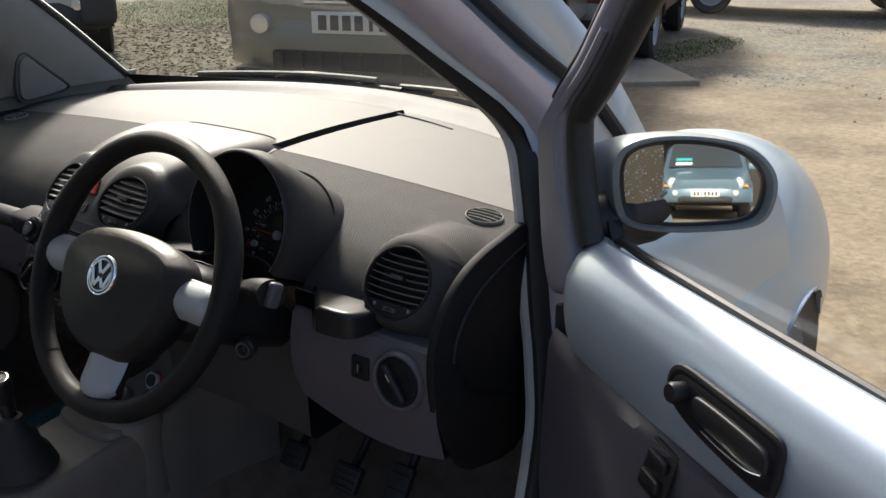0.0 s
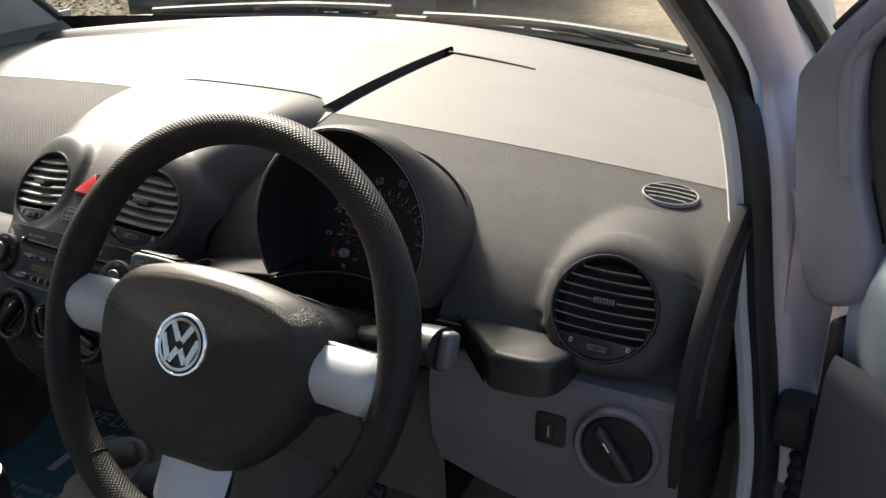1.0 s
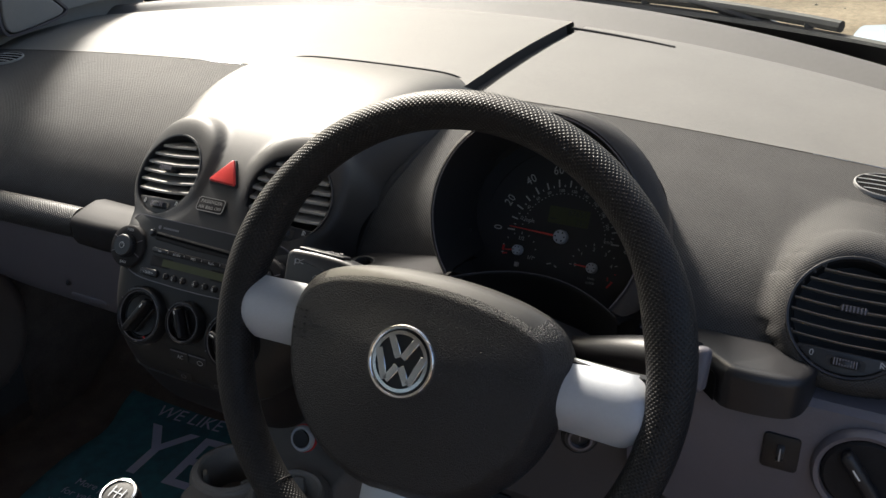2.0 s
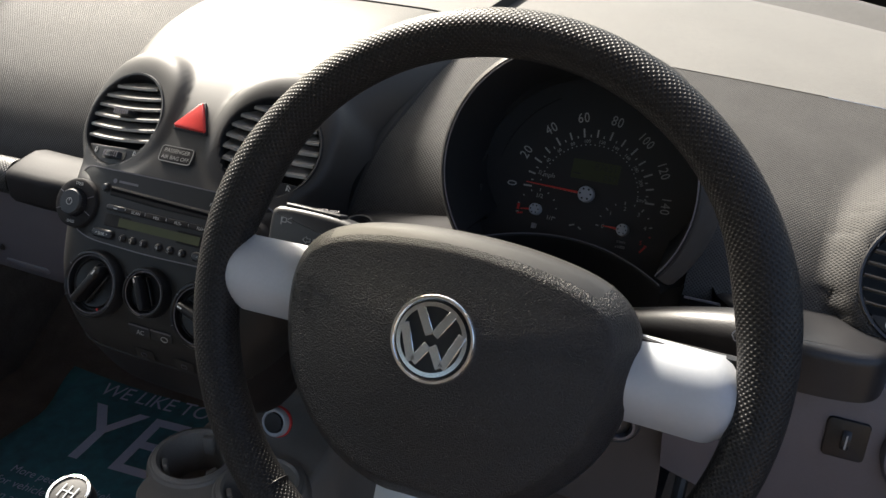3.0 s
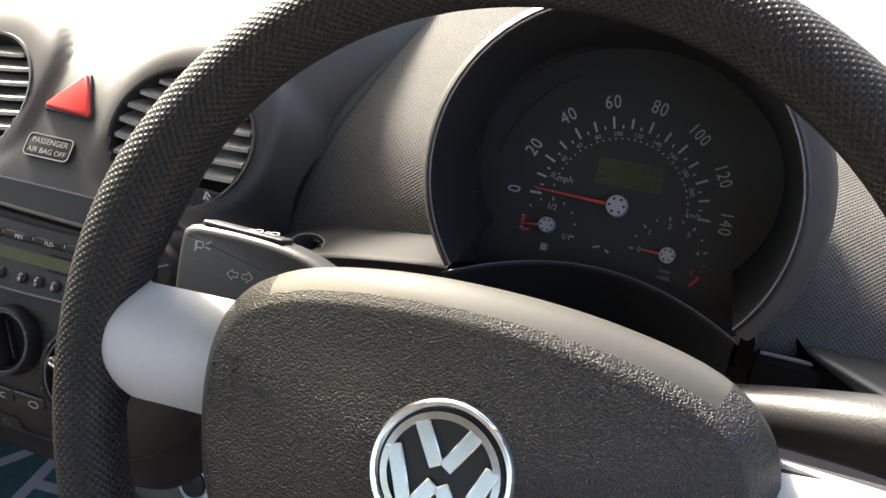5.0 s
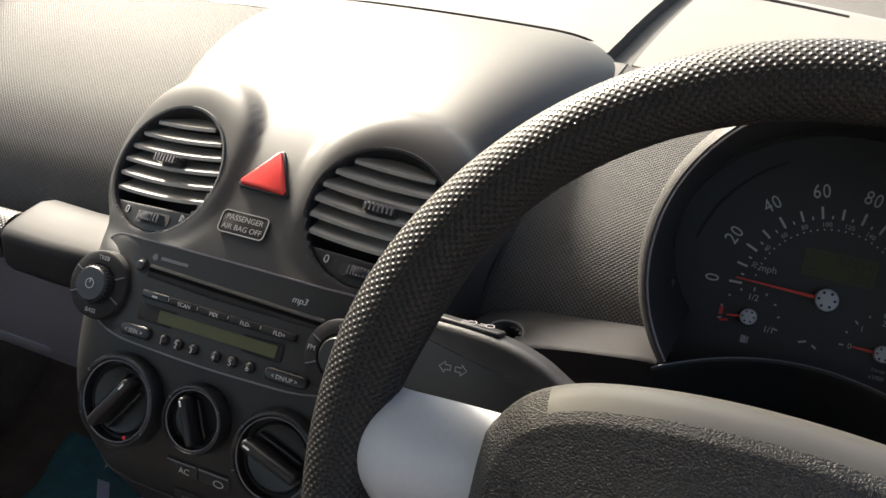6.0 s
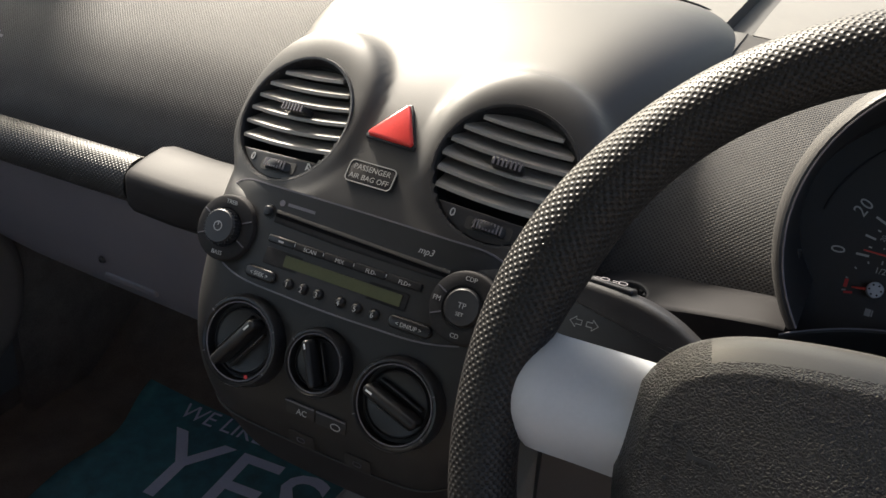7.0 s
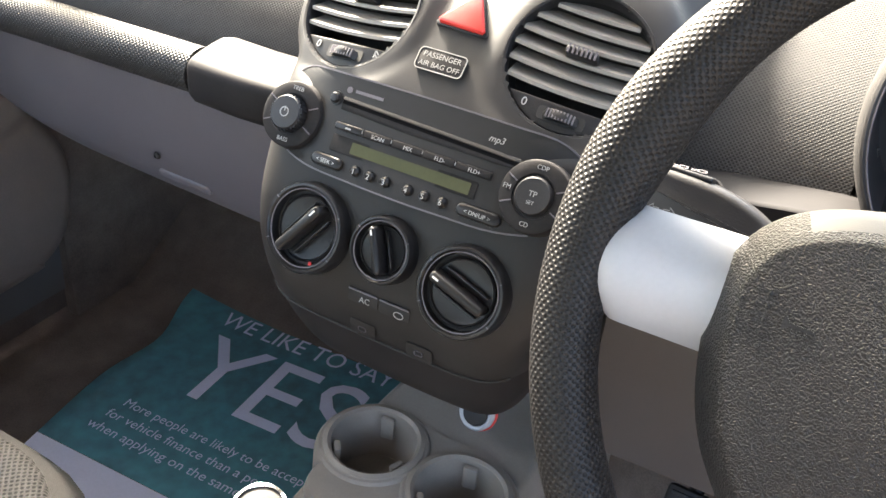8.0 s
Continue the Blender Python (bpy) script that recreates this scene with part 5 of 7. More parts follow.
bar_line = smooth([(-0.222, 0.172, 0.850), (-0.30, 0.170, 0.850), (-0.40, 0.169, 0.849), (-0.50, 0.170, 0.846), (-0.60, 0.178, 0.842), (-0.69, 0.195, 0.836)], 40)
uv_tube("grip", bar_line, 0.0185, GRIPLEATHER, bar, 24, "black grip skin with fine dots")
profile = ((0.154, 0.832), (0.150, 0.838), (0.1495, 0.846), (0.1497, 0.8575), (0.1506, 0.8612), (0.1530, 0.8640), (0.157, 0.8658), (0.166, 0.8680), (0.178, 0.8702), (0.192, 0.8716), (0.205, 0.868), (0.205, 0.835), (0.16, 0.830))
bracket = [[(x, 0.178 + (y - 0.178) * k + dy, 0.850 + (z - 0.850) * k + 0.002) for y, z in profile] for x, dy, k in ((-0.2175, 0.001, 0.86), (-0.2168, 0.0005, 0.93), (-0.2150, 0, 0.975), (-0.2115, -0.001, 1.0), (-0.17, -0.003, 1.0), (-0.125, -0.001, 1.0), (-0.10, 0.004, 1.0))]
part("bracket", loft(bracket, close_u=True, caps=True), BRACKET, bar, "smooth satin end bracket", angle=60)

glove = thing("glove_box", (-0.42, 0.24, 0.68), "closed mid-grey glove box lid with lock", "glove box")
rows = []
for y, z in ((0.235, 0.845), (0.205, 0.832), (0.200, 0.80), (0.208, 0.75), (0.218, 0.71), (0.228, 0.685), (0.245, 0.672), (0.30, 0.670)):
    rows.append([(x, y + 0.06 * max(0.0, (-x - 0.4) / 0.3) ** 2, z - 0.012 * (x + 0.12) / 0.5 * (1 if z < 0.7 else 0.4)) for x in [-0.70 + 0.03 * k for k in range(21)]])
part("lid", loft(rows), GREY, glove, angle=180)
part("lock", moved(lathe([(0.0040, 0), (0.0036, 0.0015), (0.002, 0.0025), (0.0018, 0.001), (0, 0.001)], 20), facing((-0.3205, 0.2108, 0.729), (0, -0.985, -0.17))), BLACK, glove)
part("lower_lip", moved(slab(rounded(0.064, 0.010, 0.0045), 0.003, 0.0025, 3), facing((-0.297, 0.2205, 0.706), (0, -0.96, -0.2))), GREY, glove)
BADGE = facing((-0.459, 0.2462, 0.9025), (0, -0.62, 0.785))
badge = thing("airbag_badge", BADGE, "small oval silver airbag mark", "badge", local=True)
part("oval", moved(lathe([(0, 0.002), (0.012, 0.002), (0.0135, 0.0008), (0.0135, -0.002)], 28), Matrix.Diagonal((1, 0.42, 1, 1))), SILVER, badge)
part("mark", box(0.016, 0.003, 0.0006, at=(0, 0, 0.0021)), GREY, badge)

# ---- driver's lower panel with light switch ----
knee = thing("lower_dashboard", (0.56, 0.2, 0.68), "mid-grey lower dashboard panel below the driver's vent", "dashboard panel")
rows = []
for t in [k / 14 for k in range(15)]:
    x = 0.44 + 0.253 * t
    zb = 0.700 - 0.03 * math.sin(math.pi * t * 0.8)
    rows.append([(x, y, z) for y, z in ((0.215, 0.844), (0.187, 0.843), (0.181, 0.838), (0.1745, 0.81), (0.1725, 0.78), (0.178, 0.74), (0.195, zb), (0.26, zb - 0.01))])
part("panel", loft(rows), GREY, knee, angle=30)
part("inner_cheek", loft([[(0.44, 0.215, 0.842), (0.44, 0.18, 0.83), (0.44, 0.18, 0.74), (0.44, 0.2, 0.70), (0.44, 0.30, 0.70)], [(0.43, 0.30, 0.842), (0.43, 0.30, 0.83), (0.43, 0.30, 0.74), (0.43, 0.30, 0.70), (0.43, 0.36, 0.70)]]), BLACK, knee)
LS = facing((0.6355, 0.1725, 0.792), (0.02, -0.995, 0.08))
ls = thing("light_switch", LS, "round black headlamp switch in a grey collar", "switch", local=True)
part("collar", lathe([(0.041, -0.002), (0.0405, 0.004), (0.038, 0.007), (0.0345, 0.006), (0.033, 0.001)], 52), GREY, ls)
dial = part("dial", lathe([(0.033, 0.0), (0.0325, 0.004), (0.030, 0.006), (0.010, 0.0055), (0, 0.0055)], 48), BRACKET, ls)
part("grip", moved(box(0.011, 0.056, 0.013, 0.004, 3), pose(0, 0, 0.011, 0, 0, 38)), BLACK, dial)
part("pointer", moved(box(0.0013, 0.010, 0.0004), pose(0, 0, 0.0177, 0, 0, 38) @ Matrix.Translation((0, 0.010, 0))), WHITE, dial)
SS = facing((0.5705, 0.1735, 0.792), (0.02, -0.995, 0.08))
ss = thing("dimmer_switch", SS, "small square black dimmer wheel switch", "switch", local=True)
part("plate", slab(rounded(0.030, 0.033, 0.004), 0.003, 0.001), GLOSSBLACK, ss)
part("wheel", moved(lathe([(0, -0.003), (0.010, -0.003), (0.0105, 0), (0.010, 0.003), (0, 0.003)], 28), pose(0, 0, -0.003, 0, 90, 0)), BLACK, ss)
part("pointer", box(0.0012, 0.012, 0.0004, at=(0, 0.001, 0.0079)), DIMWHITE, ss)

shelf = thing("column_lever_box", (0.53, 0.15, 0.83), "black rounded moulding beside the steering column", "dashboard panel")
foot = [(p.x, p.y) for p in smooth([(0.450, 0.235, 0), (0.462, 0.205, 0), (0.492, 0.172, 0), (0.517, 0.1455, 0), (0.524, 0.1405, 0), (0.533, 0.1395, 0), (0.552, 0.1405, 0), (0.570, 0.1445, 0), (0.580, 0.154, 0), (0.585, 0.172, 0), (0.587, 0.20, 0), (0.587, 0.235, 0)], 60)]
hood = moved(slab(foot, 0.038, 0.009, 5), Matrix.Translation((0, 0, 0.8445)))
for v in hood.verts:
    v.co.z -= 0.20 * max(0.0, v.co.y - 0.14) * (v.co.z - 0.8445) / 0.038
part("body", hood, BLACK, shelf)
# a black sheet over the same plastic stands for its unlit side
cheek = [(0.4555, 0.2195), (0.4625, 0.2035), (0.492, 0.1713), (0.516, 0.1456)]
part("cheek", loft([[(x - 0.0012, y - 0.0012, z) for z in (0.8455, 0.850, 0.857, 0.864, 0.870)] for x, y in cheek], thick=0.0006), MATTBLACK, shelf, "side towards the column, its shade in a black sheet")
# a black slab before the slope stands for a recess in shade
part("recess", moved(box(0.084, 0.012, 0.034, 0.002), pose(0.476, 0.199, 0.848, 6, 0, 0)), MATTBLACK, shelf)
part("slope_edge", tube([(0.437 + 0.012 * k, 0.1985, 0.8655) for k in range(7)], 0.0012, 6), GREY, shelf, "thin pale lower edge of the slope")

# grey bolster under the steering column
bolster = thing("knee_bolster", (0.28, 0.2, 0.72), "dark taupe panel under the steering column", "dashboard panel")
rows = []
for t in [k / 12 for k in range(13)]:
    x = 0.122 + 0.318 * t
    zb = 0.612 + 0.006 * math.sin(math.pi * t)
    rows.append([(x, y, z) for y, z in ((0.25, 0.80), (0.215, 0.79), (0.203, 0.765), (0.200, 0.72), (0.204, zb + 0.010), (0.218, zb), (0.34, zb + 0.004))])
part("panel", loft(rows), BOLSTER, bolster, angle=40)
part("side_cheek", loft([[(0.122, 0.25, 0.80), (0.122, 0.203, 0.765), (0.122, 0.200, 0.72), (0.122, 0.218, 0.612), (0.122, 0.34, 0.616)], [(0.105, 0.26, 0.80), (0.105, 0.24, 0.765), (0.105, 0.24, 0.72), (0.105, 0.25, 0.616), (0.105, 0.36, 0.616)]]), BOLSTER, bolster)

# ---- instrument cluster ----
cluster = thing("instrument_cluster", (0.338, 0.25, 0.86), "black single-dial instrument cluster under a rounded cowl", "instrument cluster")
A0, A1 = -37, 217


def cowl_row(M, r, z, n=48, squash=1.0, flank=0.0):
    """An arc round the mouth; flank widens it towards the sides."""
    out = []
    for k in range(n + 1):
        a = radians(A0 + (A1 - A0) * k / n)
        k = r + flank * (math.cos(a) if math.cos(a) > 0 else -0.3 * math.cos(a))
        out.append(M @ Vector((k * math.cos(a), k * math.sin(a) * squash, z)))
    return out


BACK = facing((0.338, 0.385, 0.842), (0, -1.0, 0.12))
rim_r = 0.0975
rows = [cowl_row(MOUTH, rim_r - 0.0008, -0.004), cowl_row(MOUTH, rim_r, 0.0002), cowl_row(MOUTH, rim_r + 0.0015, 0.0006), cowl_row(MOUTH, rim_r + 0.003, -0.001)]
rows += [cowl_row(MOUTH, rim_r + 0.0035, -0.003, flank=0.004), cowl_row(MOUTH, rim_r + 0.0038, -0.009, flank=0.009)]
for t in (0.0, 0.2, 0.4, 0.6, 0.8, 1.0):
    a, b = cowl_row(MOUTH, rim_r + 0.0038, -0.020, flank=0.0125), cowl_row(BACK, 0.098, 0.0, flank=-0.010)
    rows.append([p.lerp(q, t) for p, q in zip(a, b)])
part("cowl_rim", loft(rows[:4]), BLACK, cluster)
rows = rows[3:]
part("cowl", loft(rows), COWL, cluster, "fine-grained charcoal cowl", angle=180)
DIALM = facing((0.338, 0.2565, 0.909), (0, -0.876, 0.482))
inner = []
for t in (0.0, 0.3, 0.6, 1.0):
    a = cowl_row(MOUTH, rim_r - 0.0006, -0.002)
    b = [DIALM @ Vector((0.094 * math.cos(radians(A0 + (A1 - A0) * k / 48)), 0.022 + 0.078 * math.sin(radians(A0 + (A1 - A0) * k / 48)), -0.004)) for k in range(49)]
    inner.append([p.lerp(q, t) for p, q in zip(a, b)])
part("inner_shroud", loft(inner), DIAL, cluster, angle=180)
part("mouth_edge", tube(cowl_row(MOUTH, rim_r - 0.0005, 0.0006), 0.0006, 8), GREY, cluster, "thin bright edge of the cowl")
part("dial_face", moved(slab([(p.x, p.y) for p in smooth([(0.098, 0.02, 0), (0.085, 0.065, 0), (0.045, 0.095, 0), (0, 0.104, 0), (-0.045, 0.095, 0), (-0.085, 0.065, 0), (-0.098, 0.02, 0), (-0.095, -0.055, 0), (-0.05, -0.064, 0), (0, -0.064, 0), (0.05, -0.064, 0), (0.095, -0.055, 0)], 64, True)], 0.002), DIALM @ Matrix.Translation((0, 0, -0.0075))), DIAL, cluster)
EDGE = [(0.338 + 0.083 * s, 0.172 + 0.034 * (1 - s * s), 0.8855 + 0.006 * (1 - s * s)) for s in [j / 14 - 1 for j in range(29)]]
part("lower_lip", loft([[(x, 0.240, 0.850), (x, y + 0.012, z - 0.014), (x, y + 0.003, z - 0.002), (x, y, z), (x, y - 0.0004, z - 0.0018), (x, y + 0.008, z - 0.012), (x, y + 0.016, z - 0.05)] for x, y, z in EDGE]), DARK, cluster)
part("lip_edge", tube([(x, y, z + 0.0002) for x, y, z in EDGE], 0.0005, 6), DOORGREY, cluster)
part("upper_arc", moved(tube([(0.083 * math.cos(radians(a)), 0.083 * math.sin(radians(a)) + 0.004, -0.0045) for a in range(118, 171, 3)], 0.0007, 6), DIALM), DARK, cluster)
FACE = DIALM @ Matrix.Translation((0, 0, -0.0052))


def on_dial(name, bm, mat, parent=cluster):
    return part(name, moved(bm, FACE), mat, parent)


# higher numerals and marks take the dimmer print for shade on the right
for k in range(8):
    a = 181.5 - 25.6 * k
    r = 0.0655 if k else 0.0665
    word = str(20 * k)
    size = 0.0115 if k < 5 else 0.0105
    for q, digit in enumerate(word):
        shift = (q - (len(word) - 1) / 2) * size * 0.56
        on_dial("speed_digit", moved(letters(digit, size, 0.00015), pose(r * math.cos(radians(a)), r * math.sin(radians(a)), 0, 0, 0, a - 90) @ Matrix.Diagonal((0.85, 1.05, 1, 1)) @ Matrix.Translation((shift, 0, 0))), DIALWHITE if k < 4 else DIMWHITE)
for k in range(29):
    a = 181.5 - 6.4 * k
    big, mid = k % 4 == 0, k % 2 == 0
    ln, wd = (0.0075, 0.0014) if big else (0.0065, 0.0013) if mid else (0.002, 0.0009)
    r = 0.0535
    on_dial("speed_mark", moved(box(ln, wd, 0.0003), pose((r - 0.001 + ln / 2 - 0.0035) * math.cos(radians(a)), (r - 0.001 + ln / 2 - 0.0035) * math.sin(radians(a)), 0, 0, 0, a)), DIALWHITE if k < 16 else DIMWHITE)
for k in range(1, 11):
    a = 181.5 - 15.9 * k
    on_dial("small_number", moved(letters(str(20 * k), 0.0040, 0.0001), pose(0.0455 * math.cos(radians(a)), 0.0455 * math.sin(radians(a)), 0, 0, 0, a - 90)), DIMWHITE)
for k in range(34):
    a = 178 - 5.3 * k
    on_dial("dot_mark", moved(box(0.001, 0.001, 0.0002), pose(0.0425 * math.cos(radians(a)), 0.0425 * math.sin(radians(a)), 0)), DIMWHITE)
on_dial("unit_word", moved(letters("mph", 0.0060, 0.0001), pose(-0.036, 0.0105, 0)), DIMWHITE)
on_dial("unit_word", moved(letters("km/h", 0.0045, 0.0001), pose(0.046, 0.0035, 0)), DIMWHITE)
lcd = on_dial("display", moved(slab(rounded(0.041, 0.0165, 0.001), 0.0004), Matrix.Translation((0.003, 0.0205, 0))), LCD)
on_dial("digits", join(moved(letters("87651", 0.0080, 0.0001, align="RIGHT"), pose(0.0215, 0.0243, 0.0006)), moved(letters("557", 0.0072, 0.0001, align="RIGHT"), pose(0.0215, 0.0162, 0.0006)), box(0.0065, 0.0012, 0.0002, at=(-0.0125, 0.0165, 0.0006))), LCDINK, lcd)


def needle(x, y, length, angle, hub):
    n = part("needle", moved(loft([[(-length, -0.0004, 0.0052), (-length, 0.0004, 0.0052), (-length, 0.0004, 0.0047), (-length, -0.0004, 0.0047)], [(0, -0.0010, 0.0058), (0, 0.0010, 0.0058), (0, 0.0010, 0.0046), (0, -0.0010, 0.0046)]], close_u=True, caps=True), FACE @ pose(x, y, 0, 0, 0, angle)), RED, cluster, "red needle")
    h = part("needle_hub", moved(lathe([(hub, 0.0), (hub, 0.0065), (hub * 0.9, 0.0075), (0, 0.0078)], 36), FACE @ Matrix.Translation((x, y, 0))), SILVER, cluster, "silver hub with six dimples")
    for j in range(6):
        a = j * math.pi / 3
        part("dimple", moved(lathe([(0, 0.0003), (hub * 0.13, 0.0003), (hub * 0.13, 0)], 10), FACE @ Matrix.Translation((x + hub * 0.66 * math.cos(a), y + hub * 0.66 * math.sin(a), 0.0076))), DARK, h)


needle(0, 0, 0.053, -1.5, 0.0068)
needle(-0.0405, -0.0205, 0.013, 8, 0.0050)
needle(0.0362, -0.0235, 0.017, -1, 0.0050)
for k in range(9):
    a = 195 - 26 * k
    on_dial("fuel_mark", moved(box(0.0024 if k % 4 == 0 else 0.0015, 0.0009, 0.0002), pose(-0.0405 + 0.0172 * math.cos(radians(a)), -0.0205 + 0.0172 * math.sin(radians(a)), 0, 0, 0, a)), DIMWHITE)
on_dial("fuel_word", moved(letters("1/2", 0.0052, 0.0001), pose(-0.0405, -0.0085, 0)), DIALWHITE)
on_dial("fuel_word", moved(letters("1/1", 0.0052, 0.0001), pose(-0.0275, -0.0255, 0)), DIALWHITE)
on_dial("reserve_mark", join(moved(box(0.0022, 0.0052, 0.0002), pose(-0.0570, -0.0205, 0)), moved(box(0.005, 0.0014, 0.0002), pose(-0.0545, -0.0258, 0, 0, 0, 12))), REDMARK)
on_dial("pump_mark", join(box(0.0034, 0.0045, 0.0002, at=(-0.0405, -0.0345, 0)), moved(box(0.0008, 0.0040, 0.0002), pose(-0.0380, -0.0345, 0))), DIMWHITE)
for k in range(11):
    a = 180 - 20.5 * k
    on_dial("rev_mark", moved(box(0.0026 if k % 2 == 0 else 0.0015, 0.0009, 0.0002), pose(0.0362 + 0.0225 * math.cos(radians(a)), -0.0235 + 0.0225 * math.sin(radians(a)), 0, 0, 0, a)), DIMWHITE if k < 9 else REDMARK)
for k in range(6):
    a = 180 - 41 * k
    on_dial("rev_number", moved(letters(str(k), 0.0048, 0.0001), pose(0.0362 + 0.0178 * math.cos(radians(a)), -0.0235 + 0.0178 * math.sin(radians(a)), 0)), DIMWHITE if k < 5 else REDMARK)
on_dial("redline", moved(box(0.0016, 0.0065, 0.0002), pose(0.0362 + 0.0225 * math.cos(radians(-35)), -0.0235 + 0.0225 * math.sin(radians(-35)), 0, 0, 0, -35)), REDMARK)
on_dial("unit_word", join(moved(letters("1/min", 0.0034, 0.0001), pose(0.0362, -0.0335, 0)), moved(letters("x1000", 0.0034, 0.0001), pose(0.0362, -0.0378, 0))), DIMWHITE)
on_dial("lamp_mark", join(moved(box(0.0045, 0.0012, 0.0002), pose(-0.0075, -0.0275, 0, 0, 0, 20)), moved(box(0.003, 0.0012, 0.0002), pose(-0.0005, -0.029, 0, 0, 0, -30))), DIMWHITE)

# ---- steering wheel ----
TILT_W = radians(27.1)
WHEEL = basis((0.333, 0.0, 0.929), (1, 0, 0), (0, math.sin(TILT_W), math.cos(TILT_W)), (0, -math.cos(TILT_W), math.sin(TILT_W)))
wheel = thing("steering_wheel", WHEEL, "black three-spoke steering wheel with dotted leather rim", "steering wheel", local=True)


def rim():
    n, seg = 160, 28
    R, r = 0.1755, 0.0147
    bm = bmesh.new()
    uv = bm.loops.layers.uv.new("UVMap")
    vs = []
    for i in range(n):
        a = 2 * math.pi * i / n
        grip = sum(math.exp(-((math.degrees(a) - c + 180) % 360 - 180) ** 2 / (2 * 11 ** 2)) for c in (18, 162))
        row = []
        for j in range(seg):
            b = 2 * math.pi * j / seg
            rr = r * (1 + 0.10 * grip)
            inward = 1 + 0.18 * grip * max(0, -math.cos(b))
            row.append(bm.verts.new(((R + rr * inward * math.cos(b)) * math.cos(a), (R + rr * inward * math.cos(b)) * math.sin(a), 1.08 * rr * math.sin(b))))
        vs.append(row)
    for i in range(n):
        for j in range(seg):
            f = bm.faces.new((vs[i][j], vs[(i + 1) % n][j], vs[(i + 1) % n][(j + 1) % seg], vs[i][(j + 1) % seg]))
            for lp, (u, v) in zip(f.loops, ((i, j), (i + 1, j), (i + 1, j + 1), (i, j + 1))):
                lp[uv].uv = (u / n * 2 * math.pi * R, v / seg * 2 * math.pi * r * 1.03)
    return bm


rim_ob = part("rim", rim(), RIMLEATHER, wheel, "dotted black leather rim", angle=180)
for a in (-128, -52):
    c, s = math.cos(radians(a)), math.sin(radians(a))
    part("rim_seam", moved(lathe([(0.0150, -0.0007), (0.0157, 0), (0.0150, 0.0007)], 28), basis((0.1755 * c, 0.1755 * s, 0), (c, s, 0), (0, 0, 1), (s, -c, 0))), BLACK, rim_ob)

hub_line = [(0, 0.0535), (0.045, 0.0510), (0.084, 0.0430), (0.106, 0.0285), (0.1155, 0.0050), (0.1125, -0.030), (0.100, -0.063), (0.072, -0.094), (0.037, -0.1105), (0, -0.1135)]
HUB_X = -0.0058
full = [(a * 0.985 + HUB_X, b) for a, b in hub_line] + [(-a * 0.985 + HUB_X, b) for a, b in hub_line[-2:0:-1]]
outline = smooth([(a, b, 0) for a, b in full], 96, True)


def inset(d):
    """The hub's outline drawn inwards by d."""
    out = []
    for i, p in enumerate(outline):
        t = outline[(i + 1) % len(outline)] - outline[i - 1]
        nrm = Vector((t.y, -t.x, 0)).normalized()
        if nrm.dot(p - Vector((HUB_X, -0.012, 0))) < 0:
            nrm = -nrm
        out.append(p - nrm * d)
    return out


rows = [[(p.x, p.y, h) for p in inset(d)] for d, h in ((0.006, -0.032), (0.002, -0.018), (0.0, -0.006), (0.0008, 0.0015), (0.0042, 0.0080), (0.0085, 0.0145), (0.0115, 0.0186), (0.0128, 0.0198), (0.0150, 0.0207), (0.025, 0.0219))]
last = rows[-1]
rows += [[(HUB_X + (p[0] - HUB_X) * k, -0.012 + (p[1] + 0.012) * k, h) for p in last] for k, h in ((0.88, 0.0240), (0.74, 0.0268), (0.58, 0.0298), (0.42, 0.0322), (0.26, 0.0337), (0.12, 0.0344), (0.01, 0.0345))]
HUB_POINTS = [Vector(q) for row in rows[3:] for q in row]
# only the upper arc takes the paler skin, as if sunlit
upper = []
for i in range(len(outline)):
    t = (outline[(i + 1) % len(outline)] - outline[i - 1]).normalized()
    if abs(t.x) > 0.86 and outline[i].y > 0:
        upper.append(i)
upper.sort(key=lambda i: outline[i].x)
ring = [i for i in range(len(outline)) if i not in upper[1:-1]]
while ring[0] not in (upper[0], upper[-1]) or ring[-1] not in (upper[0], upper[-1]):
    ring = ring[1:] + ring[:1]
cover = join(loft(rows[5:], close_u=True), loft([[row[i] for i in ring] for row in rows[:6]]))
bmesh.ops.remove_doubles(cover, verts=cover.verts, dist=1e-6)
bmesh.ops.recalc_face_normals(cover, faces=cover.faces)
hub = part("hub_cover", cover, PADLEATHER, wheel, "pebbled black airbag cover", angle=180)
part("upper_roll", loft([[row[i] for i in upper] for row in rows[:6]]), ROLLSKIN, hub, "smooth rolled upper edge of the airbag cover, paler for the sun", angle=180)


def hub_h(x, y):
    """Height of the hub's skin at a place, from its three nearest knots."""
    near = sorted(((q.x - x) ** 2 + (q.y - y) ** 2 + 1e-9, q.z) for q in HUB_POINTS)[:3]
    return sum(z / d for d, z in near) / sum(1 / d for d, z in near)


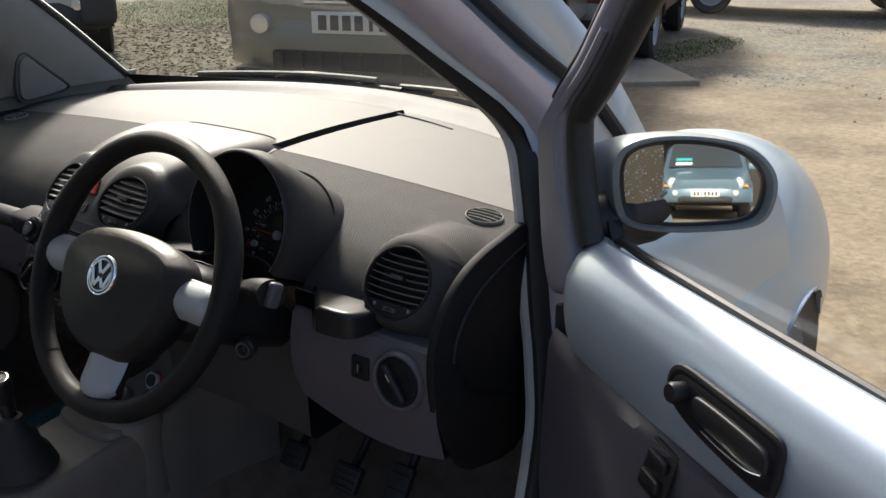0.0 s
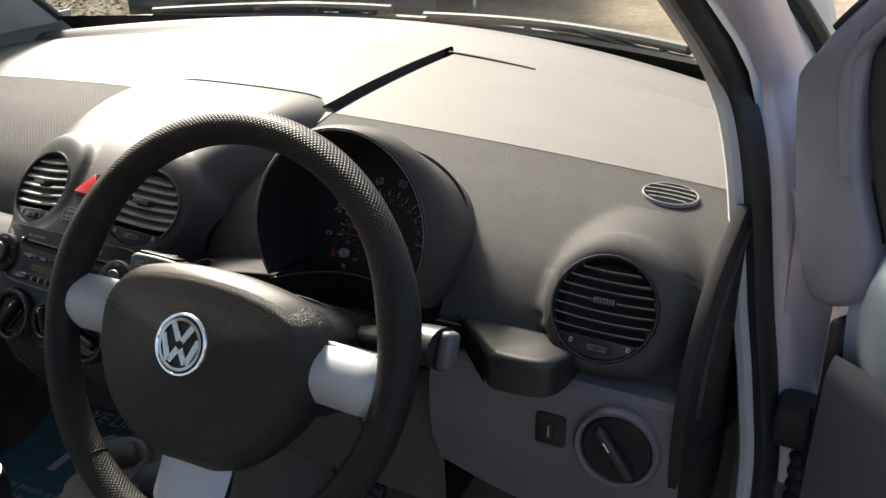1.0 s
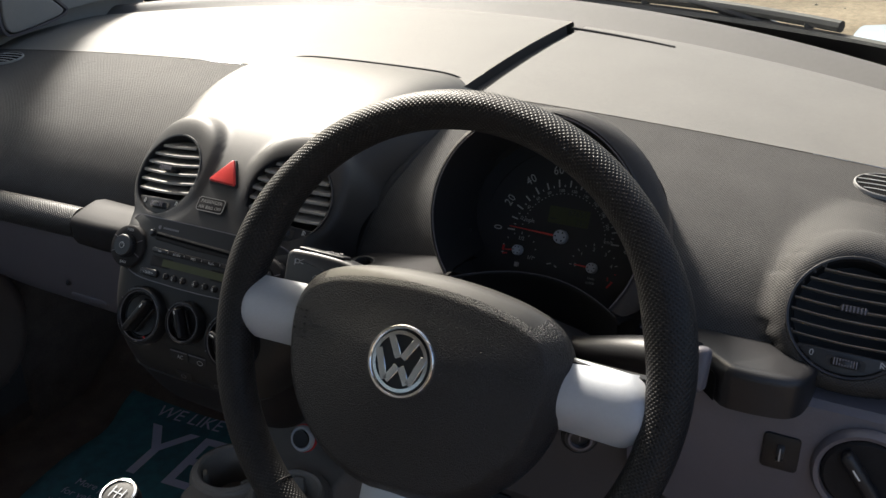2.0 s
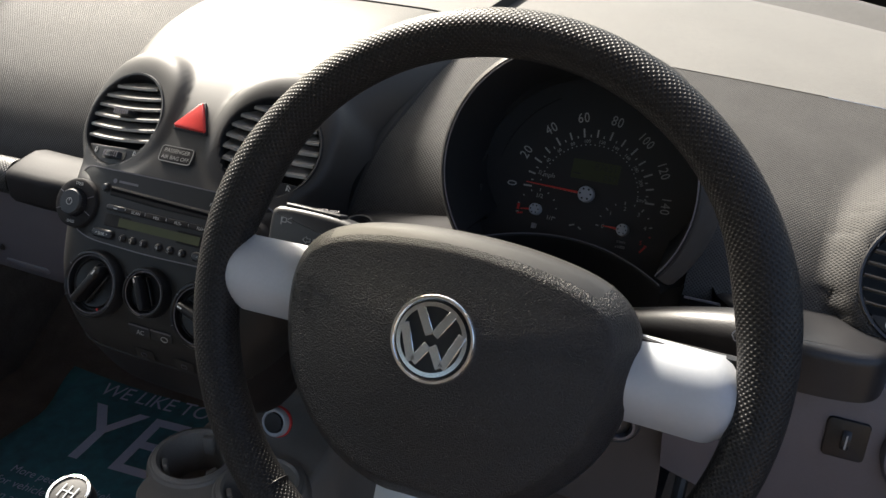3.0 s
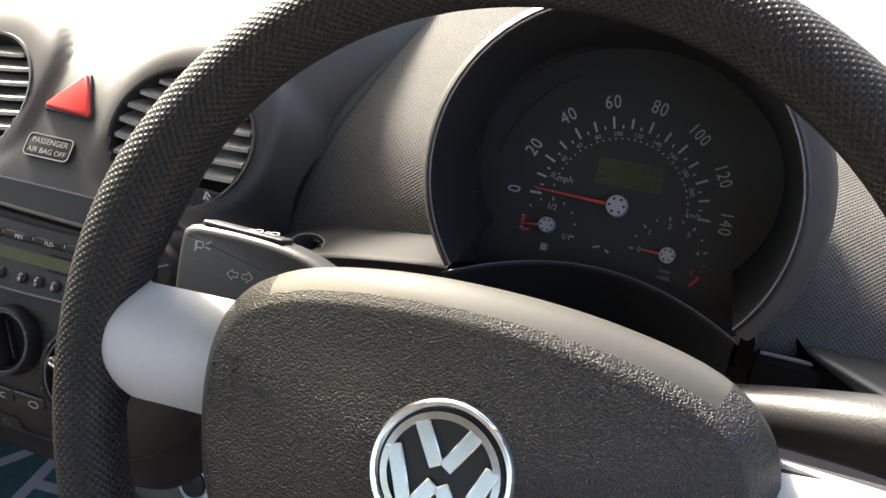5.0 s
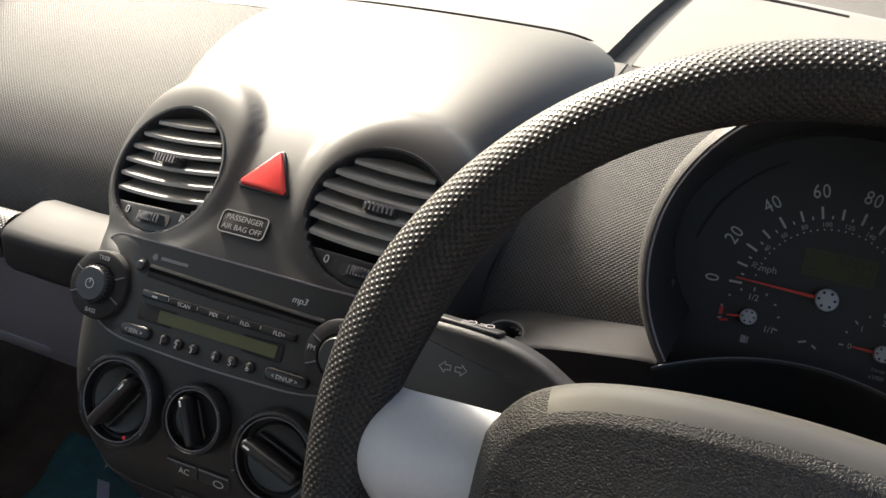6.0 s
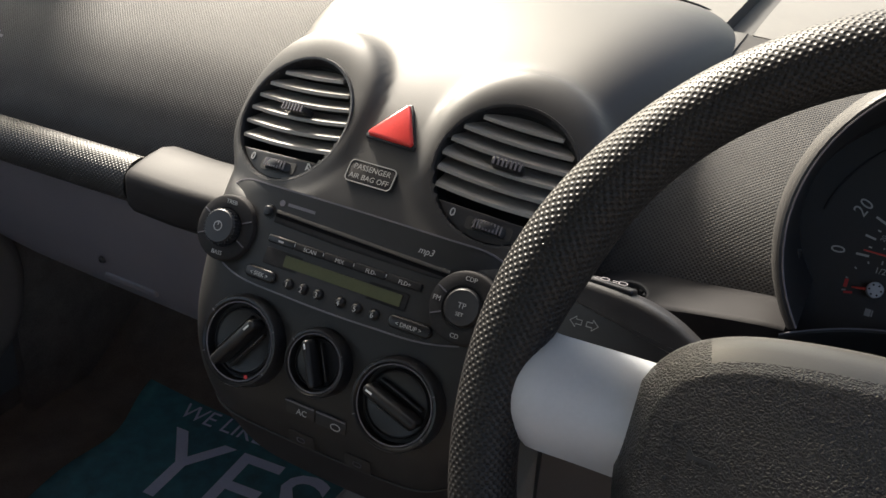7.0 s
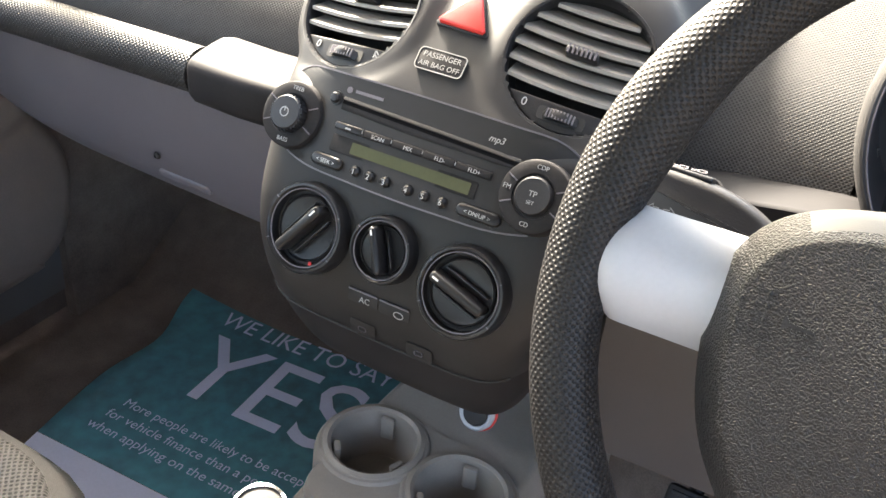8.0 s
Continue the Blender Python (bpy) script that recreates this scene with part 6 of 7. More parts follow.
for j in range(5):
    for k in range(3):
        x, y = -0.1066 + 0.0048 * k + 0.00033 * j, 0.0069 - 0.0050 * j - 0.0001 * k
        part("horn_dot", moved(lathe([(0.0010, -0.0006), (0.0008, 0.0004), (0.0005, 0.0008), (0, 0.0009)], 10), Matrix.Translation((x, y, hub_h(x, y) + 0.0002))), PADLEATHER, hub)
for s in (-1, 1):
    x, y = -0.004 + 0.0805 * s, -0.0018
    bell = [(-0.0054, 0.0032), (-0.0048, 0.0032), (-0.0028, 0.0009), (0.0052, 0.0009), (0.0060, 0.0002), (0.0052, -0.0006), (-0.0028, -0.0006), (-0.0048, -0.0020), (-0.0054, -0.0020)]
    tilt = pose(x, y, hub_h(x, y) + 0.0007, 0, -6 if s < 0 else 6, 0)
    part("horn_mark", moved(join(slab(bell, 0.0004), moved(ring_plate(rounded(0.0058, 0.0022, 0.0010), 0.0006, 0.0004), Matrix.Translation((0.0008, -0.0016, 0)))), tilt), BLACK, hub)
oval_line = [(0.018 * math.cos(2 * math.pi * j / 40), 0.0042 * math.sin(2 * math.pi * j / 40)) for j in range(40)]
part("moulded_mark", moved(ring_plate(oval_line, 0.0008, 0.0008), Matrix.Translation((-0.0088, -0.0636, hub_h(0, -0.0636) - 0.0004)) @ pose(0, 0, 0, 12, 0, 0)), BLACK, hub)
EM = Matrix.Translation((-0.0045, -0.0095, 0.0335)) @ pose(0, 0, 0, -2, 0, 0)
badge_ob = part("badge", moved(lathe([(0.0262, -0.001), (0.0262, 0.0022), (0.0252, 0.0034), (0.0238, 0.0034), (0.0228, 0.0022)], 64), EM), CHROME, hub, "round chrome wheel badge")
part("badge_ground", moved(lathe([(0.0230, 0.0016), (0.0, 0.0020)], 48), EM), GLOSSBLACK, badge_ob)
part("badge_ring", moved(lathe([(0.0218, 0.0012), (0.0216, 0.0034), (0.0190, 0.0036), (0.0188, 0.0012)], 56), EM), EMBLEM, badge_ob)


def badge_bar(x0, y0, x1, y1, w=0.0059):
    d = Vector((x1 - x0, y1 - y0, 0))
    return moved(box(d.length, w, 0.0022, 0.0005, 1), EM @ pose((x0 + x1) / 2, (y0 + y1) / 2, 0.0026, 0, 0, math.degrees(math.atan2(d.y, d.x))))


for bar_pts in ((-0.0102, 0.0168, -0.0014, 0.0022), (0.0102, 0.0168, 0.0014, 0.0022), (-0.0182, 0.0062, -0.0094, -0.0150), (0.0182, 0.0062, 0.0094, -0.0150), (-0.0086, -0.0152, -0.0012, -0.0034), (0.0086, -0.0152, 0.0012, -0.0034)):
    part("badge_bar", badge_bar(*bar_pts), EMBLEM, badge_ob)


def spoke(M, length0, length1, half0, half1, label):
    """A satin spoke trim, rounded across; x runs outwards."""
    rows = []
    for i in range(13):
        t = i / 12
        x = length0 + (length1 - length0) * t
        h = half0 + (half1 - half0) * t
        row = []
        for j in range(15):
            s = j / 14 * 2 - 1
            end = 0.014 * t ** 3 * abs(s) ** 2.6
            row.append((x - end, h * s, 0.0085 + 0.0065 * t ** 2 - (0.017 - 0.004 * t) * abs(s) ** 2.4 - 0.009 * t ** 10))
        rows.append(row)
    bm = loft(rows)
    bmesh.ops.solidify(bm, geom=bm.faces[:], thickness=0.004)
    return part("spoke", moved(bm, M), SILVER, wheel, label)


spoke(pose(0, -0.0026, 0, 0, 0, 180), 0.108, 0.1722, 0.0256, 0.0250, "satin silver spoke trim")
spoke(pose(0, -0.0083, 0), 0.096, 0.1655, 0.0256, 0.0250, "satin silver spoke trim")
spoke(pose(0.0, 0, 0, 0, 0, -90), 0.100, 0.1660, 0.0380, 0.0350, "satin silver lower spoke trim")
part("hub_back", moved(lathe([(0.035, -0.075), (0.038, -0.05), (0.042, -0.030), (0.044, -0.012), (0.0, -0.010)], 40), Matrix.Diagonal((1.1, 0.95, 1, 1))), BLACK, wheel)
for s in (-1, 1):
    part("spoke_back", moved(box(0.075, 0.044, 0.016, 0.006), pose(0.13 * s, -0.005, -0.010)), BLACK, wheel)
part("spoke_back", moved(box(0.064, 0.07, 0.014, 0.006), pose(0.004, -0.135, -0.010)), BLACK, wheel)

# ---- steering column, stalks, ignition ----
column = thing("steering_column", (0.333, 0.14, 0.8), "black plastic steering column shroud", "steering column")
rows = []
for d, w, up, dn in ((0.055, 0.066, 0.028, 0.060), (0.062, 0.072, 0.034, 0.066), (0.10, 0.078, 0.038, 0.070), (0.14, 0.080, 0.037, 0.068), (0.20, 0.078, 0.028, 0.064), (0.26, 0.076, 0.015, 0.06)):
    row = []
    for j in range(36):
        a = 2 * math.pi * j / 36
        c, s = math.cos(a), math.sin(a)
        e = 0.62
        row.append(WHEEL @ Vector((w * math.copysign(abs(c) ** e, c), (up if s > 0 else dn) * math.copysign(abs(s) ** e, s) - 0.006, -d)))
    rows.append(row)
part("shroud", loft(rows, close_u=True, caps=True), BLACK, column)
part("shroud_joint", tube([WHEEL @ Vector((0.079 * math.cos(a), 0.0385 * math.sin(a) - 0.004, -0.115)) for a in [math.pi * k / 20 for k in range(21)]], 0.0009, 6), GREY, column)
shelf_rows = []
for x, y, z in smooth([(0.145, 0.142, 0.883), (0.173, 0.149, 0.888), (0.204, 0.162, 0.888), (0.242, 0.169, 0.890), (0.257, 0.174, 0.888)], 36):
    shelf_rows.append([(x, y + 0.010, z - 0.08), (x, y + 0.006, z - 0.03), (x, y + 0.001, z - 0.004), (x, y, z - 0.001), (x, y + 0.0015, z)] + [(x, y + 0.0015 + 0.003 * j, z - 0.0003 * j) for j in range(1, 13)] + [(x, y + 0.06, z - 0.010), (x, 0.262, z - 0.018)])
shelf_bm = loft(shelf_rows)
HOLE = facing((0.170, 0.1665, 0.8868), (0, -0.1, 1.0))
bmesh.ops.delete(shelf_bm, geom=[f for f in shelf_bm.faces if (HOLE.inverted() @ f.calc_center_median()).length < 0.0092], context="FACES")
part("side_shelf", shelf_bm, BRACKET, column, "smooth black ledge beside the column", angle=50)
part("peg_hole", moved(lathe([(0.0114, 0.0000), (0.0112, 0.0005), (0.0098, 0.0004), (0.0090, -0.001), (0.0088, -0.028), (0, -0.028)], 32), HOLE), DARK, column)
ign = part("ignition_lock", moved(lathe([(0.016, 0), (0.016, 0.012), (0.013, 0.015), (0.009, 0.015), (0.009, 0.012), (0, 0.012)], 28), facing((0.412, 0.118, 0.800), (0.35, -0.85, 0.1))), BLACK, column)
part("lock_barrel", moved(join(ring_plate([(0.0095 * math.cos(2 * math.pi * j / 24), 0.0095 * math.sin(2 * math.pi * j / 24)) for j in range(24)], 0.002, 0.017), box(0.0012, 0.008, 0.0005, at=(0, 0, 0.0125))), facing((0.412, 0.118, 0.800), (0.35, -0.85, 0.1))), GREY, ign)

STALK = facing((0.163, 0.109, 0.8955), (0.0, -0.90, 0.43), 3)
stalk = thing("indicator_stalk", STALK, "black indicator stalk with arrow marks", "control stalk", local=True)
paddle = [(-0.040, 0.014), (-0.037, 0.0205), (-0.028, 0.0225), (0.0, 0.0215), (0.025, 0.0185), (0.045, 0.012), (0.070, -0.001), (0.112, -0.010), (0.115, -0.020), (0.105, -0.026), (0.05, -0.024), (-0.025, -0.0225), (-0.038, -0.020), (-0.0405, -0.012)]
paddle = [(p.x, p.y) for p in smooth([(a, b, 0) for a, b in paddle], 60, True)]
part("paddle", moved(slab(paddle, 0.020, 0.005, 3), Matrix.Translation((0, 0, -0.014))), BLACK, stalk)
part("top_strip", moved(box(0.050, 0.0032, 0.014, 0.0014, 3), pose(-0.004, 0.0222, -0.004, 0, 0, -4)), BLACK, stalk)
for x in (0.004, 0.014):
    part("beam_mark", moved(join(ring_plate(rounded(0.0045, 0.0035, 0.0015), 0.0006, 0.0003), box(0.003, 0.0006, 0.0003, at=(-0.0045, 0.001, 0)), box(0.003, 0.0006, 0.0003, at=(-0.0045, -0.001, 0))), pose(x, 0.0239, -0.001, -70, 0, 0)), GREY, stalk)
arrow = [(0.0045, 0.0018), (0.0, 0.0018), (0.0, 0.0042), (-0.0048, 0.0), (0.0, -0.0042), (0.0, -0.0018), (0.0045, -0.0018)]
part("arrow_mark", join(moved(ring_plate([(0.7 * a, 0.7 * b) for a, b in arrow], 0.0005, 0.0003), pose(-0.0045, -0.001, 0.006)), moved(ring_plate([(-0.7 * a, 0.7 * b) for a, b in arrow], 0.0005, 0.0003), pose(0.0045, -0.001, 0.006))), DIMWHITE, stalk)
part("lamp_mark", join(moved(box(0.0009, 0.006, 0.0003), pose(-0.029, 0.011, 0.0062)), moved(ring_plate(rounded(0.004, 0.0035, 0.001), 0.0007, 0.0003), pose(-0.0265, 0.0118, 0.006)), moved(box(0.004, 0.0007, 0.0003), pose(-0.0215, 0.0135, 0.0062, 0, 0, 25)), moved(box(0.004, 0.0007, 0.0003), pose(-0.0215, 0.0105, 0.0062, 0, 0, -15))), DIMWHITE, stalk)

WIPE = smooth([(0.385, 0.122, 0.874), (0.42, 0.107, 0.889), (0.455, 0.094, 0.903), (0.485, 0.086, 0.911), (0.507, 0.081, 0.914)], 14)
ws = thing("wiper_stalk", (0.47, 0.09, 0.89), "black wiper stalk with grey end and worn mark", "control stalk")
part("lever", tube(WIPE, [0.0090 + 0.00085 * k - 0.0012 * max(0, k - 10) / 3 for k in range(14)], 18, up=(0, -1, 0.5), flat=1.15), BLACK, ws)
part("end_cap", moved(box(0.013, 0.020, 0.033, 0.005, 3), pose(0.5115, 0.080, 0.914, -27, 0, 0)), DOORGREY, ws, "grey end cap")
WM = facing((0.488, 0.0675, 0.9218), (0.1, -0.85, 0.5))
part("wash_mark", moved(join(ring_plate([(0.005 * math.cos(radians(a)), 0.004 * math.sin(radians(a))) for a in range(0, 181, 20)] + [(-0.003, -0.003), (0.003, -0.003)], 0.0007, 0.0003), box(0.0006, 0.006, 0.0003, at=(0, 0.003, 0))), WM), DIMWHITE, ws)

# ---- centre tunnel, cup holders, gear lever ----
tunnel = thing("centre_tunnel", (0, 0.1, 0.42), "warm grey plastic centre tunnel moulding with cup holders", "centre console")
CUP_Z = 0.545
cups = ((-0.052, 0.178, 0.0385), (0.040, 0.168, 0.0385))


TUNNEL = smooth([(-0.60, 0.095, 0.50), (-0.30, 0.092, 0.505), (-0.10, 0.086, 0.51), (0.02, 0.086, 0.522), (0.08, 0.088, 0.532), (0.22, 0.0885, 0.541), (0.28, 0.083, 0.548), (0.32, 0.083, 0.56), (0.38, 0.086, 0.60), (0.46, 0.090, 0.66)], 150)


def tunnel_shape():
    across = [(-1.06, None), (-1.04, 0.05), (-1.0, 0.022), (-0.93, 0.007)] + [(-0.86 + 0.0215 * k, 0.002) for k in range(81)] + [(0.93, 0.007), (1.0, 0.022), (1.04, 0.05), (1.06, None)]
    return [[(p.y * c, p.x, 0.28 if d is None else p.z - d) for c, d in across] for p in TUNNEL]


def with_wells(bm):
    for x, y, r in cups:
        pierce(bm, Matrix.Translation((x, y, CUP_Z)), r + 0.004, 0.03)
    return bm


part("moulding", with_wells(loft(tunnel_shape())), WARMGREY, tunnel, angle=50)
plinth = smooth([(-0.074, 0.0, 0), (-0.068, 0.045, 0), (-0.045, 0.060, 0), (0.0, 0.058, 0), (0.045, 0.060, 0), (0.068, 0.045, 0), (0.074, 0.0, 0), (0.070, -0.06, 0), (0.0, -0.075, 0), (-0.070, -0.06, 0)], 120, True)
part("holder_plinth", with_wells(moved(loft([[(p.x * k, p.y * k, h) for p in plinth] for k, h in [(1.03, -0.03), (1.0, -0.006), (0.985, -0.001)] + [(0.97 - 0.03 * j, 0.001) for j in range(33)]], close_u=True), Matrix.Translation((-0.004, 0.165, CUP_Z - 0.003)))), WARMGREY, tunnel, "raised grey cup holder plinth")
for x, y, r in cups:
    h = part("cup_holder", moved(lathe([(r + 0.010, -0.004), (r + 0.007, 0.002), (r + 0.003, 0.0035), (r, 0.0015), (r - 0.002, -0.006), (r - 0.005, -0.055), (0, -0.058)], 56), Matrix.Translation((x, y, CUP_Z))), WARMGREY, tunnel, "round grey cup well")
    part("boss", moved(lathe([(r + 0.020, -0.150), (r + 0.0165, -0.050), (r + 0.0150, -0.012), (r + 0.0135, -0.004), (r + 0.010, 0.0005), (r + 0.006, 0.0012)], 56), Matrix.Translation((x, y, CUP_Z))), WARMGREY, h, "rounded outer wall of the cup well")
    part("well_floor", moved(lathe([(r - 0.0045, -0.050), (0, -0.052)], 40), Matrix.Translation((x, y, CUP_Z))), WARMGREY, h)
    for a in (100, 340, 220):
        part("grip_tab", moved(box(0.006, 0.013, 0.024, 0.002), pose(x, y, CUP_Z) @ pose((r - 0.006) * math.cos(radians(a)), (r - 0.006) * math.sin(radians(a)), -0.012, 0, 0, a)), WARMGREY, h)
lighter = thing("power_socket", facing((0.018, 0.239, 0.572), (0, -0.9, 0.45)), "chrome-ringed power socket with red edge", "socket", local=True)
part("chrome_ring", lathe([(0.0165, 0.0), (0.0165, 0.006), (0.0145, 0.0085), (0.012, 0.008), (0.0115, 0.0)], 36), SILVER, lighter)
part("red_ring", lathe([(0.0178, -0.002), (0.0178, 0.001), (0.0166, 0.002)], 36), REDMARK, lighter)
part("plug", lathe([(0.0115, 0.002), (0.011, 0.010), (0, 0.011)], 30), BLACK, lighter)

gear = thing("gear_lever", (0.0, -0.02, 0.53), "black gear lever with silver shift pattern disc", "gear lever")
part("gaiter", moved(lathe([(0.062, -0.005), (0.058, 0.004), (0.050, 0.022), (0.042, 0.030), (0.036, 0.052), (0.025, 0.060), (0.018, 0.085), (0.012, 0.088)], 28), pose(0, -0.02, 0.53)), RUBBER, gear, "black folded gaiter")
part("rod", tube([(0, -0.02, 0.60), (-0.007, -0.024, 0.65)], 0.009, 14), BLACK, gear)
knob = part("knob", moved(lathe([(0.011, -0.05), (0.014, -0.035), (0.018, -0.016), (0.0198, 0.0), (0.0190, 0.008), (0.0170, 0.012), (0, 0.012)], 36), facing((-0.008, -0.024, 0.669), (0.05, -0.2, 1.0))), BLACK, gear)
part("knob_ring", moved(lathe([(0.0182, 0.010), (0.0180, 0.0135), (0.0158, 0.014), (0.0154, 0.0115)], 40), facing((-0.008, -0.024, 0.669), (0.05, -0.2, 1.0))), CHROME, knob)
part("pattern_disc", moved(lathe([(0.0158, 0.0125), (0, 0.0135)], 36), facing((-0.008, -0.024, 0.669), (0.05, -0.2, 1.0))), GLOSSBLACK, knob)
lines = [box(0.0010, 0.013, 0.0004, at=(x, 0, 0.0142)) for x in (-0.0065, 0, 0.0065)] + [box(0.0140, 0.0010, 0.0004, at=(0, 0, 0.0142))]
part("shift_lines", moved(join(*lines), facing((-0.008, -0.024, 0.669), (0.05, -0.2, 1.0))), SILVER, knob)

# ---- paper floor mat with advertisement, in the passenger's footwell ----
TEAL = material("teal_printed_paper", (0.085, 0.290, 0.325), 0.75, vary=0.18, scale=3.2, dirt=(0.070, 0.110, 0.130))
PAPER = material("white_paper", (0.80, 0.79, 0.92), 0.8, vary=0.06, scale=20)
PAPERINK = material("pale_lilac_ink", (0.74, 0.73, 0.88), 0.75, vary=0.06, scale=20)
# the sheet's own axes: x along the lines of print, y towards the firewall
SHEET_O = Vector((-0.400, 0.360, 0.0))
SHEET_X = Vector((0.9976, 0.07, 0))
SHEET_Y = Vector((-0.07, 0.9976, 0))


def sheet_z(p):
    return 0.271 + 0.003 * math.sin(9 * p.x + 5 * p.y) + 0.9 * max(0.0, p.y - 0.55) ** 1.5


def sheet(u, v, lift=0.0):
    p = SHEET_O + SHEET_X * u + SHEET_Y * v
    p.z = sheet_z(p) + lift
    return p


def lay(bm, lift):
    for q in bm.verts:
        q.co = sheet(q.co.x, q.co.y, lift + q.co.z)
    return bm


def edge_u(v):
    """The sheet's outer edge, where it was laid askew and bent."""
    return -0.164 - 0.11 * (v + 0.168) + 0.025 * math.exp(-((v - 0.06) / 0.07) ** 2)


def patch(u1, v0, v1, lift, n=20):
    return loft([[sheet(edge_u(v0 + (v1 - v0) * j / n) * (1 - i / n) + u1 * i / n, v0 + (v1 - v0) * j / n, lift) for i in range(n + 1)] for j in range(n + 1)], thick=0.0006)


def fitted(body, width, lift, at, height=None, bold=0.0):
    """Letters drawn out to a given width (and height), their lower left corner at a place on the sheet."""
    bm = letters(body, 1.0, 0.0, align="LEFT", bold=bold)
    lo = Vector((min(v.co.x for v in bm.verts), min(v.co.y for v in bm.verts), 0))
    hi = Vector((max(v.co.x for v in bm.verts), max(v.co.y for v in bm.verts), 0))
    kx = width / (hi.x - lo.x)
    ky = height / (hi.y - lo.y) if height else kx
    for v in bm.verts:
        v.co = Vector((at[0] + (v.co.x - lo.x) * kx, at[1] + (v.co.y - lo.y) * ky, 0))
    return lay(bm, lift)


flyer = thing("paper_floor_mat", (-0.4, 0.36, 0.27), "teal printed paper floor mat with large pale lettering", "paper mat")
part("sheet", patch(0.275, -0.166, 0.222, 0.002), TEAL, flyer, angle=180)
part("white_foot", patch(0.275, -0.262, -0.167, 0.002), PAPER, flyer, "white lower margin")
part("headline", fitted("WE LIKE TO SAY", 0.290, 0.0036, (-0.1133, 0.131), 0.0315), PAPERINK, flyer)
part("headline", fitted("YES", 0.264, 0.0036, (-0.0962, -0.019), 0.130), PAPERINK, flyer)
for k, line in enumerate(("More people are likely to be accept", "for vehicle finance than a person", "when applying on the same fin")):
    part("small_print", fitted(line, 0.285 - 0.012 * k, 0.0036, (-0.1086 - 0.0072 * k, -0.081 - 0.0255 * k), 0.019), PAPERINK, flyer)

dmat = thing("driver_paper_mat", (0.33, 0.4, 0.26), "blue-teal paper sheet on the driver's floor", "paper mat")
part("sheet", loft([[(x, y, 0.272 + max(0, y - 0.50) * 0.5 + 0.004 * math.sin(20 * x)) for x in [0.33 + 0.02 * k for k in range(14)]] for y in [0.22 + 0.03 * k for k in range(10)]], thick=0.0008), TEAL, dmat)

# ---- pedals ----
for x, w, name, label in ((0.20, 0.055, "clutch_pedal", "black rubber clutch pedal"), (0.33, 0.06, "brake_pedal", "black rubber brake pedal"), (0.44, 0.045, "accelerator_pedal", "long black accelerator pedal")):
    pd = thing(name, (x, 0.40, 0.36), label, "pedal")
    long = 0.12 if name.startswith("acc") else 0.05
    part("pad", moved(box(w, long, 0.016, 0.005), pose(x, 0.40, 0.40, 55, 0, 0)), RUBBER, pd)
    part("arm", tube(smooth([(x, 0.405, 0.40), (x, 0.47, 0.46), (x, 0.50, 0.56), (x, 0.50, 0.68)], 10), 0.008, 8), BLACK, pd)
    for k in range(4):
        part("tread", moved(box(w * 0.8, 0.004, 0.004, 0.001), pose(x, 0.40, 0.40, 55, 0, 0) @ Matrix.Translation((0, -long * 0.35 + long * 0.7 * k / 3, 0.0095))), RUBBER, pd)

# ---- passenger seat ----
seat = thing("passenger_seat", (-0.37, -0.35, 0.28), "grey cloth passenger seat with ribbed bolsters", "car seat")


def cushion(M, w, d, h, r):
    rows = []
    base = [(p[0], p[1]) for p in rounded(w, d, r, 8)]
    for k, z in ((0.97, 0.0), (1.0, 0.03), (1.0, h * 0.6), (0.985, h * 0.85), (0.94, h * 0.97), (0.86, h), (0.6, h * 0.99), (0.3, h * 0.97), (0.02, h * 0.96)):
        rows.append([(a * k, b * k, z) for a, b in base])
    return moved(loft(rows, close_u=True), M)


part("cushion", cushion(pose(-0.385, -0.270, 0.36), 0.50, 0.58, 0.20, 0.14), FABRIC, seat, angle=180)
weave = leather("ribbed_seat_weave", (0.115, 0.107, 0.097), 0.9, 0.0042, 0.9, True, spec=0.2)
centre = [(p[0], p[1]) for p in rounded(0.44, 0.54, 0.125, 8)]
rows = [[(-0.385 + a * k, -0.274 + b * k, z) for a, b in centre] for k, z in ((1.0, 0.556), (0.985, 0.5625), (0.95, 0.5645), (0.85, 0.565), (0.65, 0.565), (0.4, 0.564), (0.2, 0.563), (0.02, 0.563))]
pad = part("seat_centre", loft(rows, close_u=True), weave, seat, "ribbed woven grey cloth", angle=180)
layer = pad.data.uv_layers["UVMap"].data
for loop in pad.data.loops:
    v = pad.data.vertices[loop.vertex_index].co
    layer[loop.index].uv = (v.x, v.y)
part("backrest", cushion(pose(-0.385, -0.62, 0.50, 72, 0, 0), 0.50, 0.62, 0.14, 0.12), FABRIC, seat, angle=180)
part("seat_base", moved(box(0.42, 0.5, 0.10, 0.02), pose(-0.385, -0.30, 0.31)), BLACK, seat)

